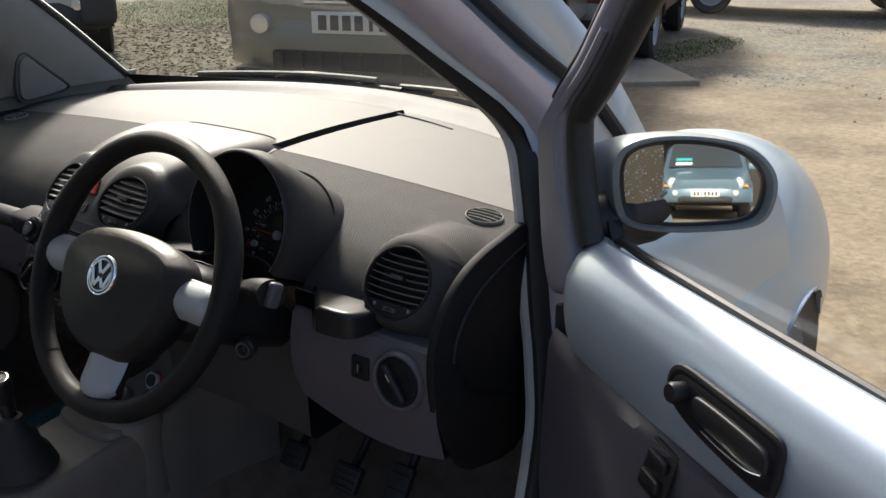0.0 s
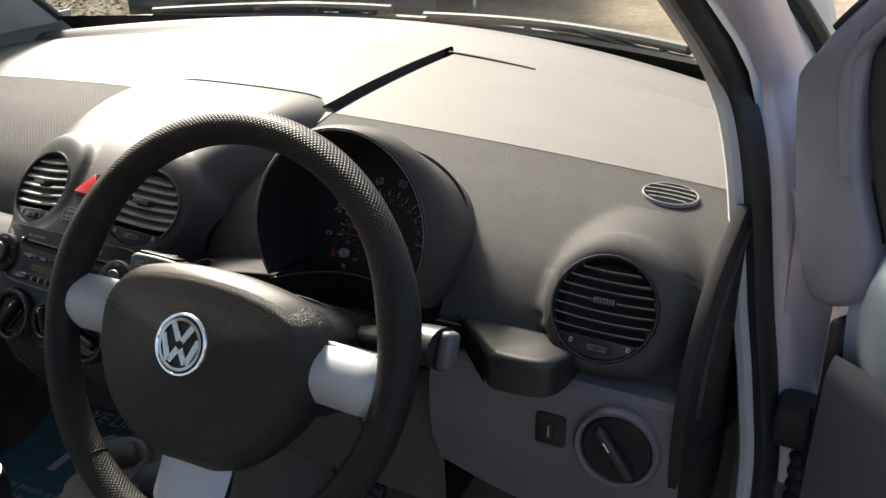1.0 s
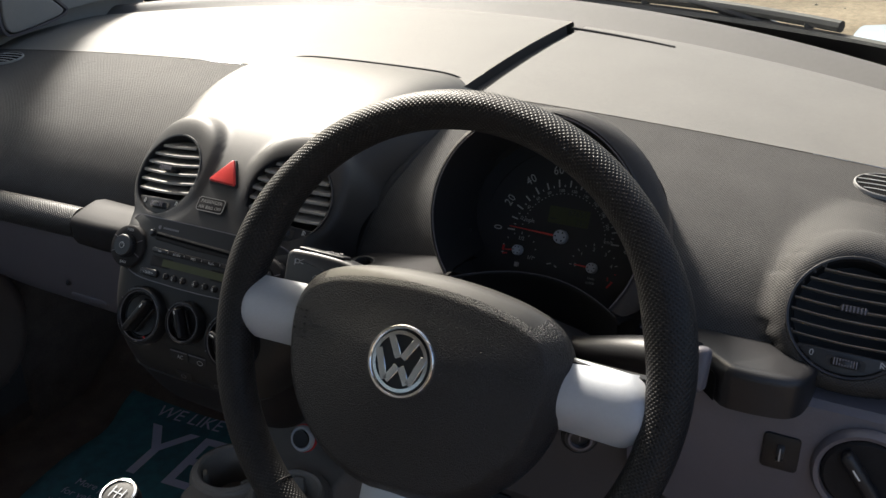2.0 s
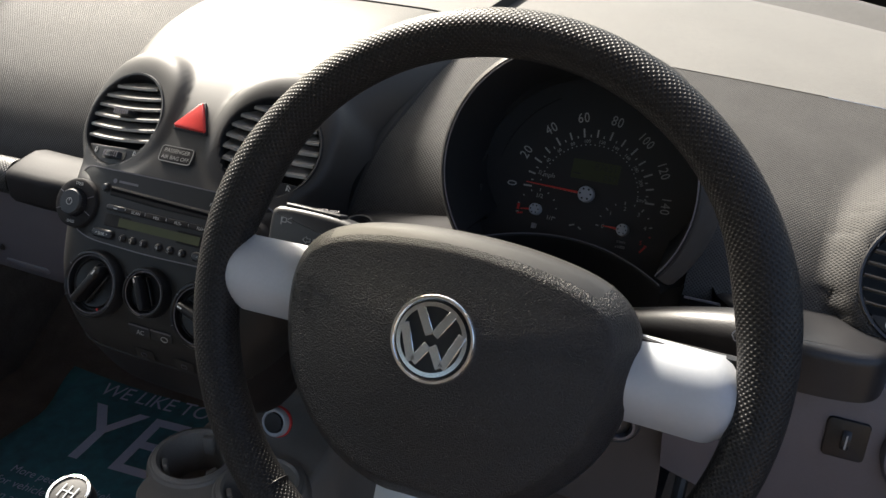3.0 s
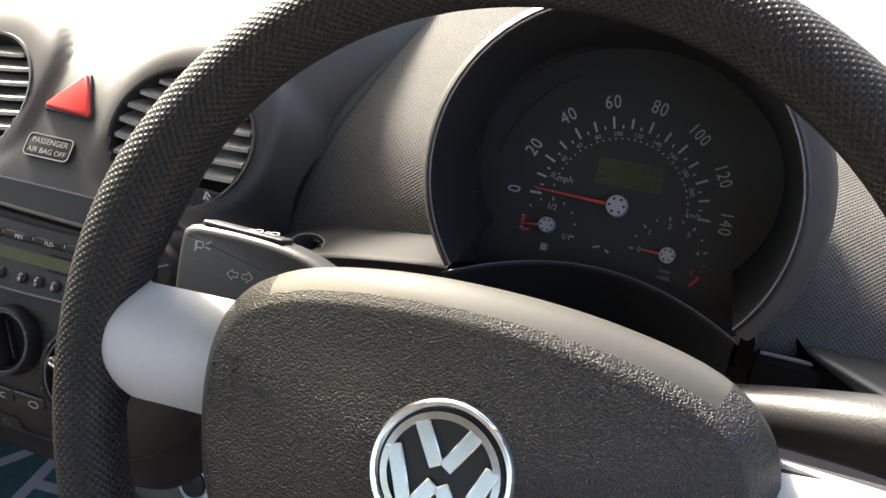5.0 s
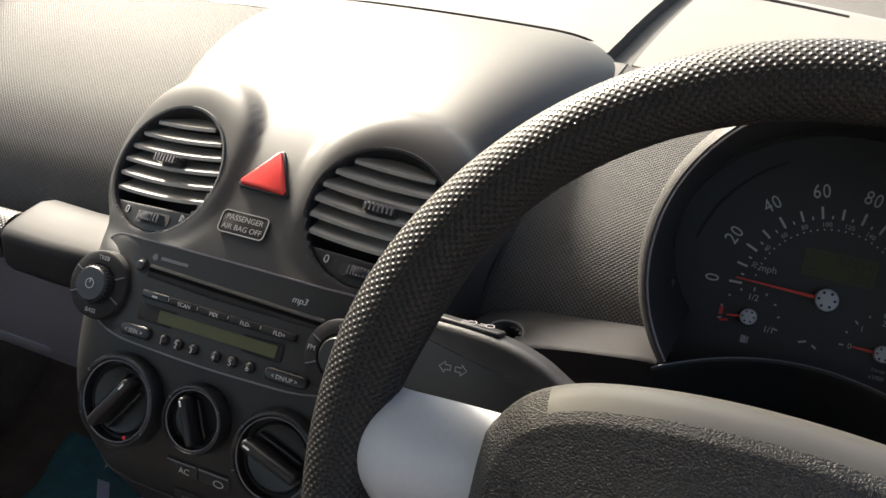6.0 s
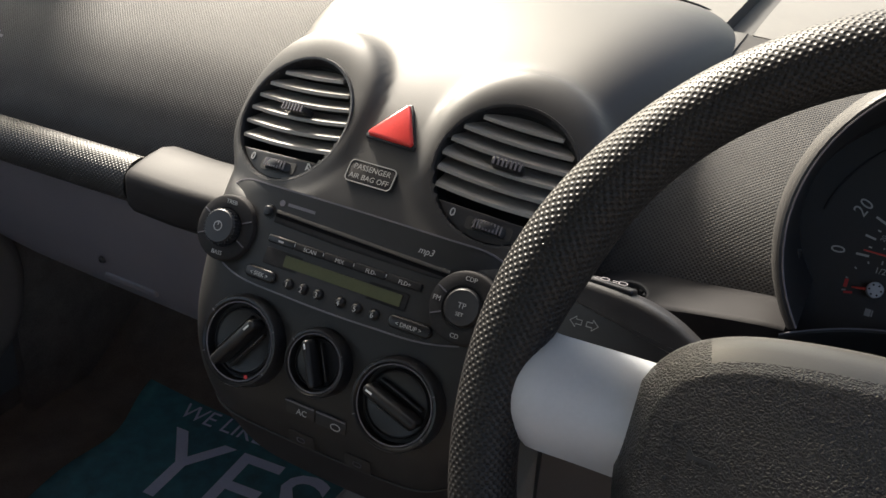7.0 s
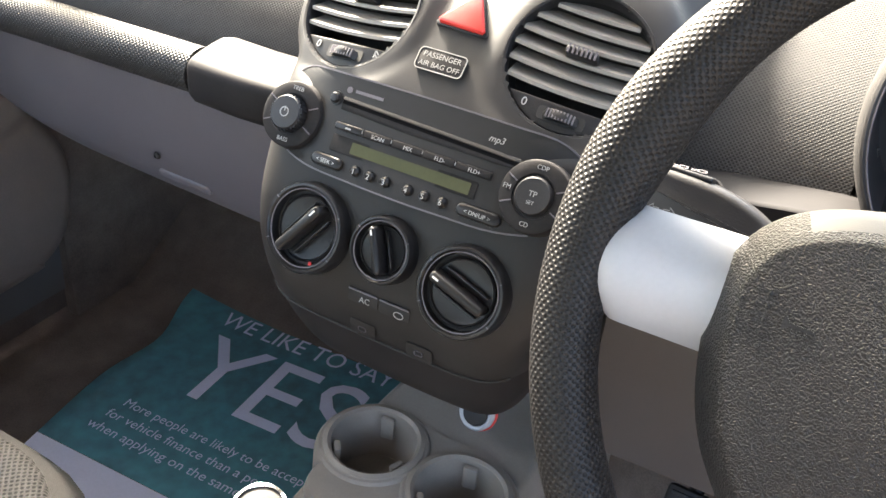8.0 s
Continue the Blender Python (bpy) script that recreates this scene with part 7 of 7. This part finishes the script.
# ---- wipers on the windscreen ----
def wiper(x0, x1, pivot, label):
    w = thing("windscreen_wiper", pivot, label, "wiper", "windscreen wipers")

    def on_glass(x, up):
        return Vector((x, screen_y(x) + 0.03 - 0.55 * up, 0.978 + up * 0.62))
    line = [on_glass(x0 + (x1 - x0) * k / 16, -0.006 + 0.012 * (k / 16)) for k in range(17)]
    part("blade", tube(line, 0.0085, 8), RUBBER, w)
    part("frame", tube([p + Vector((0, 0.006, 0.012 + 0.006 * math.sin(math.pi * k / 16))) for k, p in enumerate(line[2:15])], 0.0085, 8), RUBBER, w)
    for k in (4, 7, 10, 13):
        part("claw", moved(box(0.014, 0.009, 0.018, 0.003), Matrix.Translation(line[k] + Vector((0, 0.003, 0.006)))), BLACK, w)
    mid = line[8]
    part("arm", tube(smooth([Vector(pivot), Vector(pivot).lerp(mid, 0.5) + Vector((0, 0.01, 0.03)), mid + Vector((0, 0.008, 0.022))], 12), [0.016, 0.016, 0.0155, 0.015, 0.014, 0.013, 0.012, 0.011, 0.010, 0.009, 0.008, 0.007], 10, flat=0.6), SATINBLACK, w)
    part("pivot_cap", moved(lathe([(0.018, -0.01), (0.018, 0.01), (0.013, 0.016), (0, 0.017)], 24), Matrix.Translation(pivot)), BLACK, w)


wiper(-0.10, 0.60, (0.57, 0.86, 0.925), "black windscreen wiper in front of the driver")
wiper(-0.62, 0.0, (-0.08, 1.04, 0.945), "black windscreen wiper in front of the passenger")

# ---- parked cars round the yard ----
LAMP = material("headlamp_lens", (0.75, 0.77, 0.78), 0.12, metal=0.6, vary=0.1)
AMBER = material("amber_lens", (0.6, 0.25, 0.03), 0.25, vary=0.1)
CARGLASS = material("dark_car_glass", (0.03, 0.035, 0.04), 0.08, vary=0.1, spec=0.8)
PLATEWHITE = material("reflective_plate", (0.7, 0.7, 0.66), 0.4, vary=0.05)
PLATEINK = material("plate_ink", (0.03, 0.03, 0.03), 0.5, vary=0.1)


def car_paint(name, colour):
    return material(name, colour, 0.32, metal=0.2, vary=0.06, scale=3, coat=0.35)


def parked_car(M, paint, label, tall=True, width=1.75, round_nose=False, grille_bars=5, lower=None, roof=None):
    """A car with its nose at the origin, facing -y; lower: the paint of its bumper and arches."""
    c = thing("parked_car", M, label, "car", "parked cars", local=True)
    h = roof or (1.75 if tall else 1.48)
    w = width / 2
    plate_z = 0.60 if tall else 0.515
    prof = [(0.0, 0.42), (-0.06, 0.55), (-0.05, 0.78), (0.06, 0.98 if tall else 0.80), (0.9, 1.10 if tall else 0.95), (1.25, 1.12 if tall else 0.98), (1.85, h - 0.04), (2.4, h), (3.6, h - 0.06), (4.2, h * 0.66), (4.3, 0.8), (4.3, 0.42)]
    rows = []
    for i in range(21):
        s = i / 10 - 1
        e = abs(s) ** 6
        row = []
        for y, z in prof:
            tuck = 0.16 * max(0.0, (z - 0.95) / 0.8)
            nose = (0.22 if not round_nose else 0.42) * e * (1 if y < 0.3 else 0)
            row.append((s * (w - tuck), y + nose - (0.3 * e if y > 4.1 else 0), z - (0.05 if not round_nose else 0.12) * e * (1 if z > 0.7 else 0)))
        rows.append(row)
    body = part("body", loft(rows, close_u=True, caps=True), paint, c, angle=35)
    part("windscreen", loft([[(s * (w - 0.13), 1.24, 1.15 if tall else 1.01), (s * (w - 0.22), 1.80, h - 0.055)] for s in [k / 6 - 1 for k in range(13)]], thick=0.01), CARGLASS, c)
    for sx in (-1, 1):
        part("side_window", loft([[(sx * (w - 0.016), 1.55, 1.08), (sx * (w - 0.016), 3.6, 1.08)], [(sx * (w + 0.19 - 0.2 * (h - 0.12) + 0.012), 2.0, h - 0.12), (sx * (w + 0.19 - 0.2 * (h - 0.12) + 0.012), 3.4, h - 0.14)]], thick=0.012), CARGLASS, c)
        lamp = part("headlamp", moved(lathe([(0, 0.05), (0.08, 0.045), (0.115, 0.02), (0.125, -0.03)], 30), pose(sx * (w - 0.24), 0.03 if tall else 0.05, 0.80 if tall else 0.70, 90, 0, 0) @ Matrix.Diagonal((1.3 if not round_nose else 0.8, 0.9, 1, 1))), LAMP, c)
        part("lamp_ring", moved(lathe([(0.125, -0.02), (0.132, 0.015), (0.118, 0.022)], 30), pose(sx * (w - 0.24), 0.03 if tall else 0.05, 0.80 if tall else 0.70, 90, 0, 0) @ Matrix.Diagonal((1.3 if not round_nose else 0.8, 0.9, 1, 1))), CHROME, lamp)
        part("indicator", moved(box(0.10, 0.04, 0.05, 0.012), pose(sx * (w - 0.12), 0.07, 0.66, 0, 0, sx * 25)), AMBER, c)
        part("fog_lamp", moved(lathe([(0, 0.03), (0.05, 0.025), (0.055, -0.02)], 24), pose(sx * (w - 0.30), -0.055, 0.58 if tall else 0.52, 90, 0, 0)), LAMP, c)
        part("mirror", moved(box(0.20, 0.10, 0.15, 0.04, 3), pose(sx * (w + 0.08), 1.45, 1.12 if tall else 1.02)), paint, c)
        for y in (0.78, 3.45):
            r = 0.37 if tall else 0.31
            t = part("tyre", moved(lathe([(r * 0.62, -0.11), (r * 0.9, -0.12), (r, -0.09), (r, 0.09), (r * 0.9, 0.12), (r * 0.62, 0.11)], 40), pose(sx * (w - 0.11), y, r, 0, 90, 0)), RUBBER, c)
            rim_p = part("wheel_rim", moved(lathe([(r * 0.62, 0.08), (r * 0.56, 0.03), (r * 0.2, 0.07), (0, 0.075)], 32), pose(sx * (w - 0.08), y, r, 0, sx * 90, 0)), SILVER, t)
            part("arch_lip", tube([(sx * (w + 0.005), y + (r + 0.08) * math.cos(radians(a)), r + (r + 0.08) * math.sin(radians(a))) for a in range(-5, 186, 10)], 0.03, 8), BLACK if tall else paint, c)
    part("bumper", moved(loft([[(s * w * 0.98, -0.09 + 0.24 * abs(s) ** 4 + dy, z) for dy, z in ((0.03, 0.34), (0.0, 0.38), (-0.01, 0.50), (0.02, 0.60), (0.10, 0.62), (0.12, 0.34))] for s in [k / 10 - 1 for k in range(21)]], close_u=True, caps=True), Matrix.Identity(4)), lower or paint, c)
    if lower:
        for sx in (-1, 1):
            part("bumper_corner", moved(box(0.36, 0.42, 0.46, 0.09, 4), pose(sx * (w - 0.15), 0.12, 0.60, 0, 0, sx * 14)), lower, c, "rounded grey bumper corner")
    gr = part("grille", moved(box(0.66 if tall else 0.9, 0.04, 0.16 if tall else 0.10, 0.02), pose(0, -0.055 if tall else -0.085, 0.76 if tall else 0.42)), DARK, c)
    for k in range(grille_bars):
        part("grille_bar", box(0.64 if tall else 0.86, 0.02, 0.014, 0.004, at=(0, -0.075 if tall else -0.105, (0.70 if tall else 0.385) + 0.026 * k * (1 if tall else 0.6))), CHROME if tall else BLACK, gr)
    low = part("lower_grille", moved(box(1.0, 0.05, 0.10, 0.015), pose(0, -0.085, 0.40)), DARK, c)
    for k in range(9):
        part("grille_bar", box(0.02, 0.02, 0.09, 0.004, at=(-0.44 + 0.11 * k, -0.112, 0.40)), BLACK, low)
    pl = part("number_plate", moved(box(0.52, 0.012, 0.111, 0.003), pose(0, -0.115, plate_z)), PLATEWHITE, c)
    for k in range(7):
        part("plate_bar", box(0.045 if k != 4 else 0.02, 0.003, 0.075, at=(-0.20 + 0.066 * k, -0.1225, plate_z)), PLATEINK, pl)
    part("underside", moved(box(width * 0.86, 3.9, 0.16, 0.03), pose(0, 2.15, 0.36)), DARK, c)
    return c


# a silver estate-type off-roader ahead, beyond the bonnet
silver = parked_car(pose(-2.563, 3.92, 0, 0, 0, 21) @ Matrix.Scale(1.22, 4), car_paint("pale_champagne_paint", (0.20, 0.20, 0.175)), "pale silver off-road car parked nose towards the yard", roof=1.42)
# an added black strip stands for the shadow below the bumper
part("bumper_shade", box(1.50, 0.10, 0.20, 0.03, at=(0, -0.02, 0.255)), RUBBER, silver, "black strip for the shadow below the bumper")
parked_car(pose(-3.05, 7.20, 0, 0, 0, 16), car_paint("maroon_paint", (0.12, 0.040, 0.040)), "maroon off-road car with grey bumper and chrome grille", width=1.8, lower=car_paint("warm_grey_bumper_paint", (0.21, 0.205, 0.185)), roof=1.5)
parked_car(pose(-7.0, 4.1, 0, 0, 0, 57), car_paint("white_paint", (0.62, 0.64, 0.66)), "white van-like car with dark bumper and amber lamps", lower=material("dark_bumper_plastic", (0.045, 0.044, 0.050), 0.6))
parked_car(pose(-4.6, 13.5, 0, 0, 0, -70), car_paint("dark_grey_paint", (0.05, 0.05, 0.055)), "dark car parked at the far side of the yard", tall=False)
# a small round-nosed car and an open garage off to the driver's side, as the mirror shows
ASIDE = pose(14.85, -9.55, 0, 0, 0, -23.0) @ pose(-12.9, 2.35, 0)     # their corner of the yard
blue = parked_car(ASIDE @ pose(12.9, -2.35, 0, 0, 0, -103), car_paint("pale_blue_paint", (0.095, 0.145, 0.185)), "pale blue round-nosed small car facing the yard", tall=False, width=1.72, round_nose=True, roof=1.55)
for z, mat, name in ((1.16, material("teal_card", (0.02, 0.30, 0.28), 0.6), "teal_card"), (1.075, PLATEWHITE, "white_card")):
    part(name, moved(box(0.32, 0.006, 0.08, 0.001), pose(0.42, 1.20 + 1.2 * (z - 1.03) - 0.008, z + 0.012, -52, 0, 0)), mat, blue, "price card behind the windscreen")

# Brown walls coloured very dark to stand for the garage's shaded inside.
BLOCK = material("shaded_brown_garage_wall", (0.036, 0.028, 0.021), 0.9, vary=0.15, scale=1.2, bump=0.6, grain=60)
STEEL = material("corrugated_steel", (0.30, 0.31, 0.30), 0.5, metal=0.5, vary=0.2, scale=2)
garage = thing("garage_building", ASIDE @ pose(17, -9, 0), "brown open garage building, its walls darkened as an unlit inside", "building", kind="structure")
part("wall_back", moved(box(0.25, 24.0, 4.6, 0.02), ASIDE @ pose(19.5, -2.5, 2.3)), BLOCK, garage)
part("wall_side", moved(box(6.0, 0.25, 3.2, 0.02), ASIDE @ pose(16.6, -14.4, 1.6)), BLOCK, garage)
part("wall_front", moved(box(0.25, 3.0, 3.2, 0.02), ASIDE @ pose(14.8, -13.0, 1.6)), BLOCK, garage)
part("roof", moved(box(6.6, 12.6, 0.14, 0.02), ASIDE @ pose(16.9, -8.5, 3.3, 0, -3, 0)), STEEL, garage)
for k in range(20):
    part("roof_rib", moved(box(6.6, 0.05, 0.04, 0.01), ASIDE @ pose(16.9, -14.3 + 0.61 * k, 3.39, 0, -3, 0)), STEEL, garage)
crate = thing("tool_crate", ASIDE @ pose(18.2, -6.5, 0), "red and black workshop clutter against the wall", "crate")
part("box", moved(box(0.5, 0.6, 0.5, 0.03), ASIDE @ pose(18.4, -6.5, 0.25)), BLACK, crate)
part("lid", moved(box(0.52, 0.62, 0.06, 0.02), ASIDE @ pose(18.4, -6.5, 0.53)), RED, crate)
ladder = thing("step_ladder", ASIDE @ pose(18.6, -5.4, 0), "folded aluminium step ladder leaning on the wall", "ladder")
for y in (-5.6, -5.2):
    part("rail", moved(tube([(18.3, y, 0.0), (19.2, y, 2.1)], 0.03, 8), ASIDE), SILVER, ladder)
for k in range(6):
    part("rung", moved(tube([(18.38 + 0.13 * k, -5.6, 0.2 + 0.3 * k), (18.38 + 0.13 * k, -5.2, 0.2 + 0.3 * k)], 0.02, 8), ASIDE), SILVER, ladder)

# grass tufts along the yard's edge
GRASS = material("dull_grass", (0.105, 0.125, 0.045), 0.9, vary=0.4, scale=4)


def grass(cx, cy, rx, ry, n, base=0.0, name="grass"):
    verts, faces = [], []
    for k in range(n):
        a, r = random.uniform(0, 2 * math.pi), random.random() ** 0.75
        x, y = cx + rx * r * math.cos(a), cy + ry * r * math.sin(a)
        h, d, t = base + random.uniform(0.006, 0.022), random.uniform(0, 2 * math.pi), random.uniform(0.02, 0.08)
        i = len(verts)
        verts += [(x - 0.006 * math.cos(d), y - 0.006 * math.sin(d), base - 0.01), (x + 0.006 * math.cos(d), y + 0.006 * math.sin(d), base - 0.01), (x + t * math.sin(d), y - t * math.cos(d), h)]
        faces.append((i, i + 1, i + 2))
    me = bpy.data.meshes.new(name)
    me.from_pydata(verts, [], faces)
    me.materials.append(GRASS)
    return tagged(new(name, me), "short scruffy green grass at the yard's edge", "grass", kind="stuff")


grass(-2.38, 9.2, 0.38, 1.3, 2000)
grass(-8.6, 9.3, 3.2, 2.6, 34000, 0.055)
slabm = material("old_concrete", (0.28, 0.235, 0.18), 0.9, vary=0.25, scale=2, bump=0.6, grain=60)
whole("concrete_slab", moved(box(3.2, 1.8, 0.10, 0.02), pose(-3.28, 6.69, -0.02, 0, 0, 41.8)), slabm, "worn low concrete slab in the dirt", "pavement", kind="structure")

# loose stones in the gravel
PEBBLE = material("grey_tan_pebbles", (0.19, 0.172, 0.138), 0.9, vary=0.5, scale=6, dirt=(0.10, 0.088, 0.07))
verts, faces = [], []
for k in range(9000):
    x, y = random.uniform(-2.5, 6.0), random.uniform(4.6, 15.0)
    if noise.noise((x * 0.5, y * 0.9, 7)) + 0.25 * noise.noise((x * 2, y * 2, 1)) < (0.05 if y > 7.2 else 0.32):
        continue
    r = random.uniform(0.006, 0.022)
    z, i, d = 0.05 * max(0.0, 1 - max(abs(x), abs(y)) / 25) * noise.noise((x * 0.45, y * 0.45, 3)) - 0.01, len(verts), random.uniform(0, 6.3)
    verts += [(x + r * random.uniform(0.7, 1.2) * math.cos(d + a * 1.2566), y + r * random.uniform(0.7, 1.2) * math.sin(d + a * 1.2566), z - 0.2 * r) for a in range(5)] + [(x + 0.2 * r, y, z + r * random.uniform(0.4, 0.8))]
    faces += [(i + a, i + (a + 1) % 5, i + 5) for a in range(5)]
me = bpy.data.meshes.new("pebbles")
me.from_pydata(verts, [], faces)
me.materials.append(PEBBLE)
tagged(new("pebbles", me), "loose grey and tan pebbles on the muddy yard", "gravel", kind="stuff")

# leaf litter and thin grass between the parked cars
LITTER = material("brown_leaf_litter", (0.075, 0.056, 0.036), 0.95, vary=0.5, scale=9.0, bump=1.0, grain=40, dirt=(0.040, 0.040, 0.020))
rows = []
for k in range(25):
    r = k / 24
    rows.append([(-6.6 + (2.9 + 0.5 * noise.noise((math.cos(a) * 2, math.sin(a) * 2, 5))) * r * math.cos(a) * 0.85, 6.6 + (3.4 + 0.6 * noise.noise((math.cos(a) * 2, math.sin(a) * 2, 9))) * r * math.sin(a), 0.055 + 0.012 * noise.noise((r * 6 * math.cos(a), r * 6 * math.sin(a), 2)) - 0.06 * r ** 6) for a in [2 * math.pi * j / 60 for j in range(60)]])
whole("leaf_litter", loft(rows, close_u=True), LITTER, "brown leaf litter and mud on the bare ground", "ground", kind="structure", angle=180)

LEAF = material("dead_brown_leaves", (0.105, 0.077, 0.048), 0.9, vary=0.5, scale=12, dirt=(0.045, 0.033, 0.020))
verts, faces = [], []
for k in range(9000):
    a, r = random.uniform(0, 2 * math.pi), math.sqrt(random.random())
    x, y, d, s = -6.3 + 2.6 * r * math.cos(a), 5.9 + 2.2 * r * math.sin(a), random.uniform(0, 2 * math.pi), random.uniform(0.012, 0.034)
    c, q, i = math.cos(d), math.sin(d), len(verts)
    lift = random.uniform(0.056, 0.074)
    verts += [(x + s * c, y + s * q, lift), (x - 0.5 * s * q, y + 0.5 * s * c, lift + random.uniform(-0.006, 0.012)), (x - s * c, y - s * q, lift), (x + 0.5 * s * q, y - 0.5 * s * c, lift + random.uniform(-0.006, 0.012))]
    faces.append((i, i + 1, i + 2, i + 3))
me = bpy.data.meshes.new("dead_leaves")
me.from_pydata(verts, [], faces)
me.materials.append(LEAF)
tagged(new("dead_leaves", me), "small dead brown leaves scattered over the dirt", "leaves", kind="stuff")
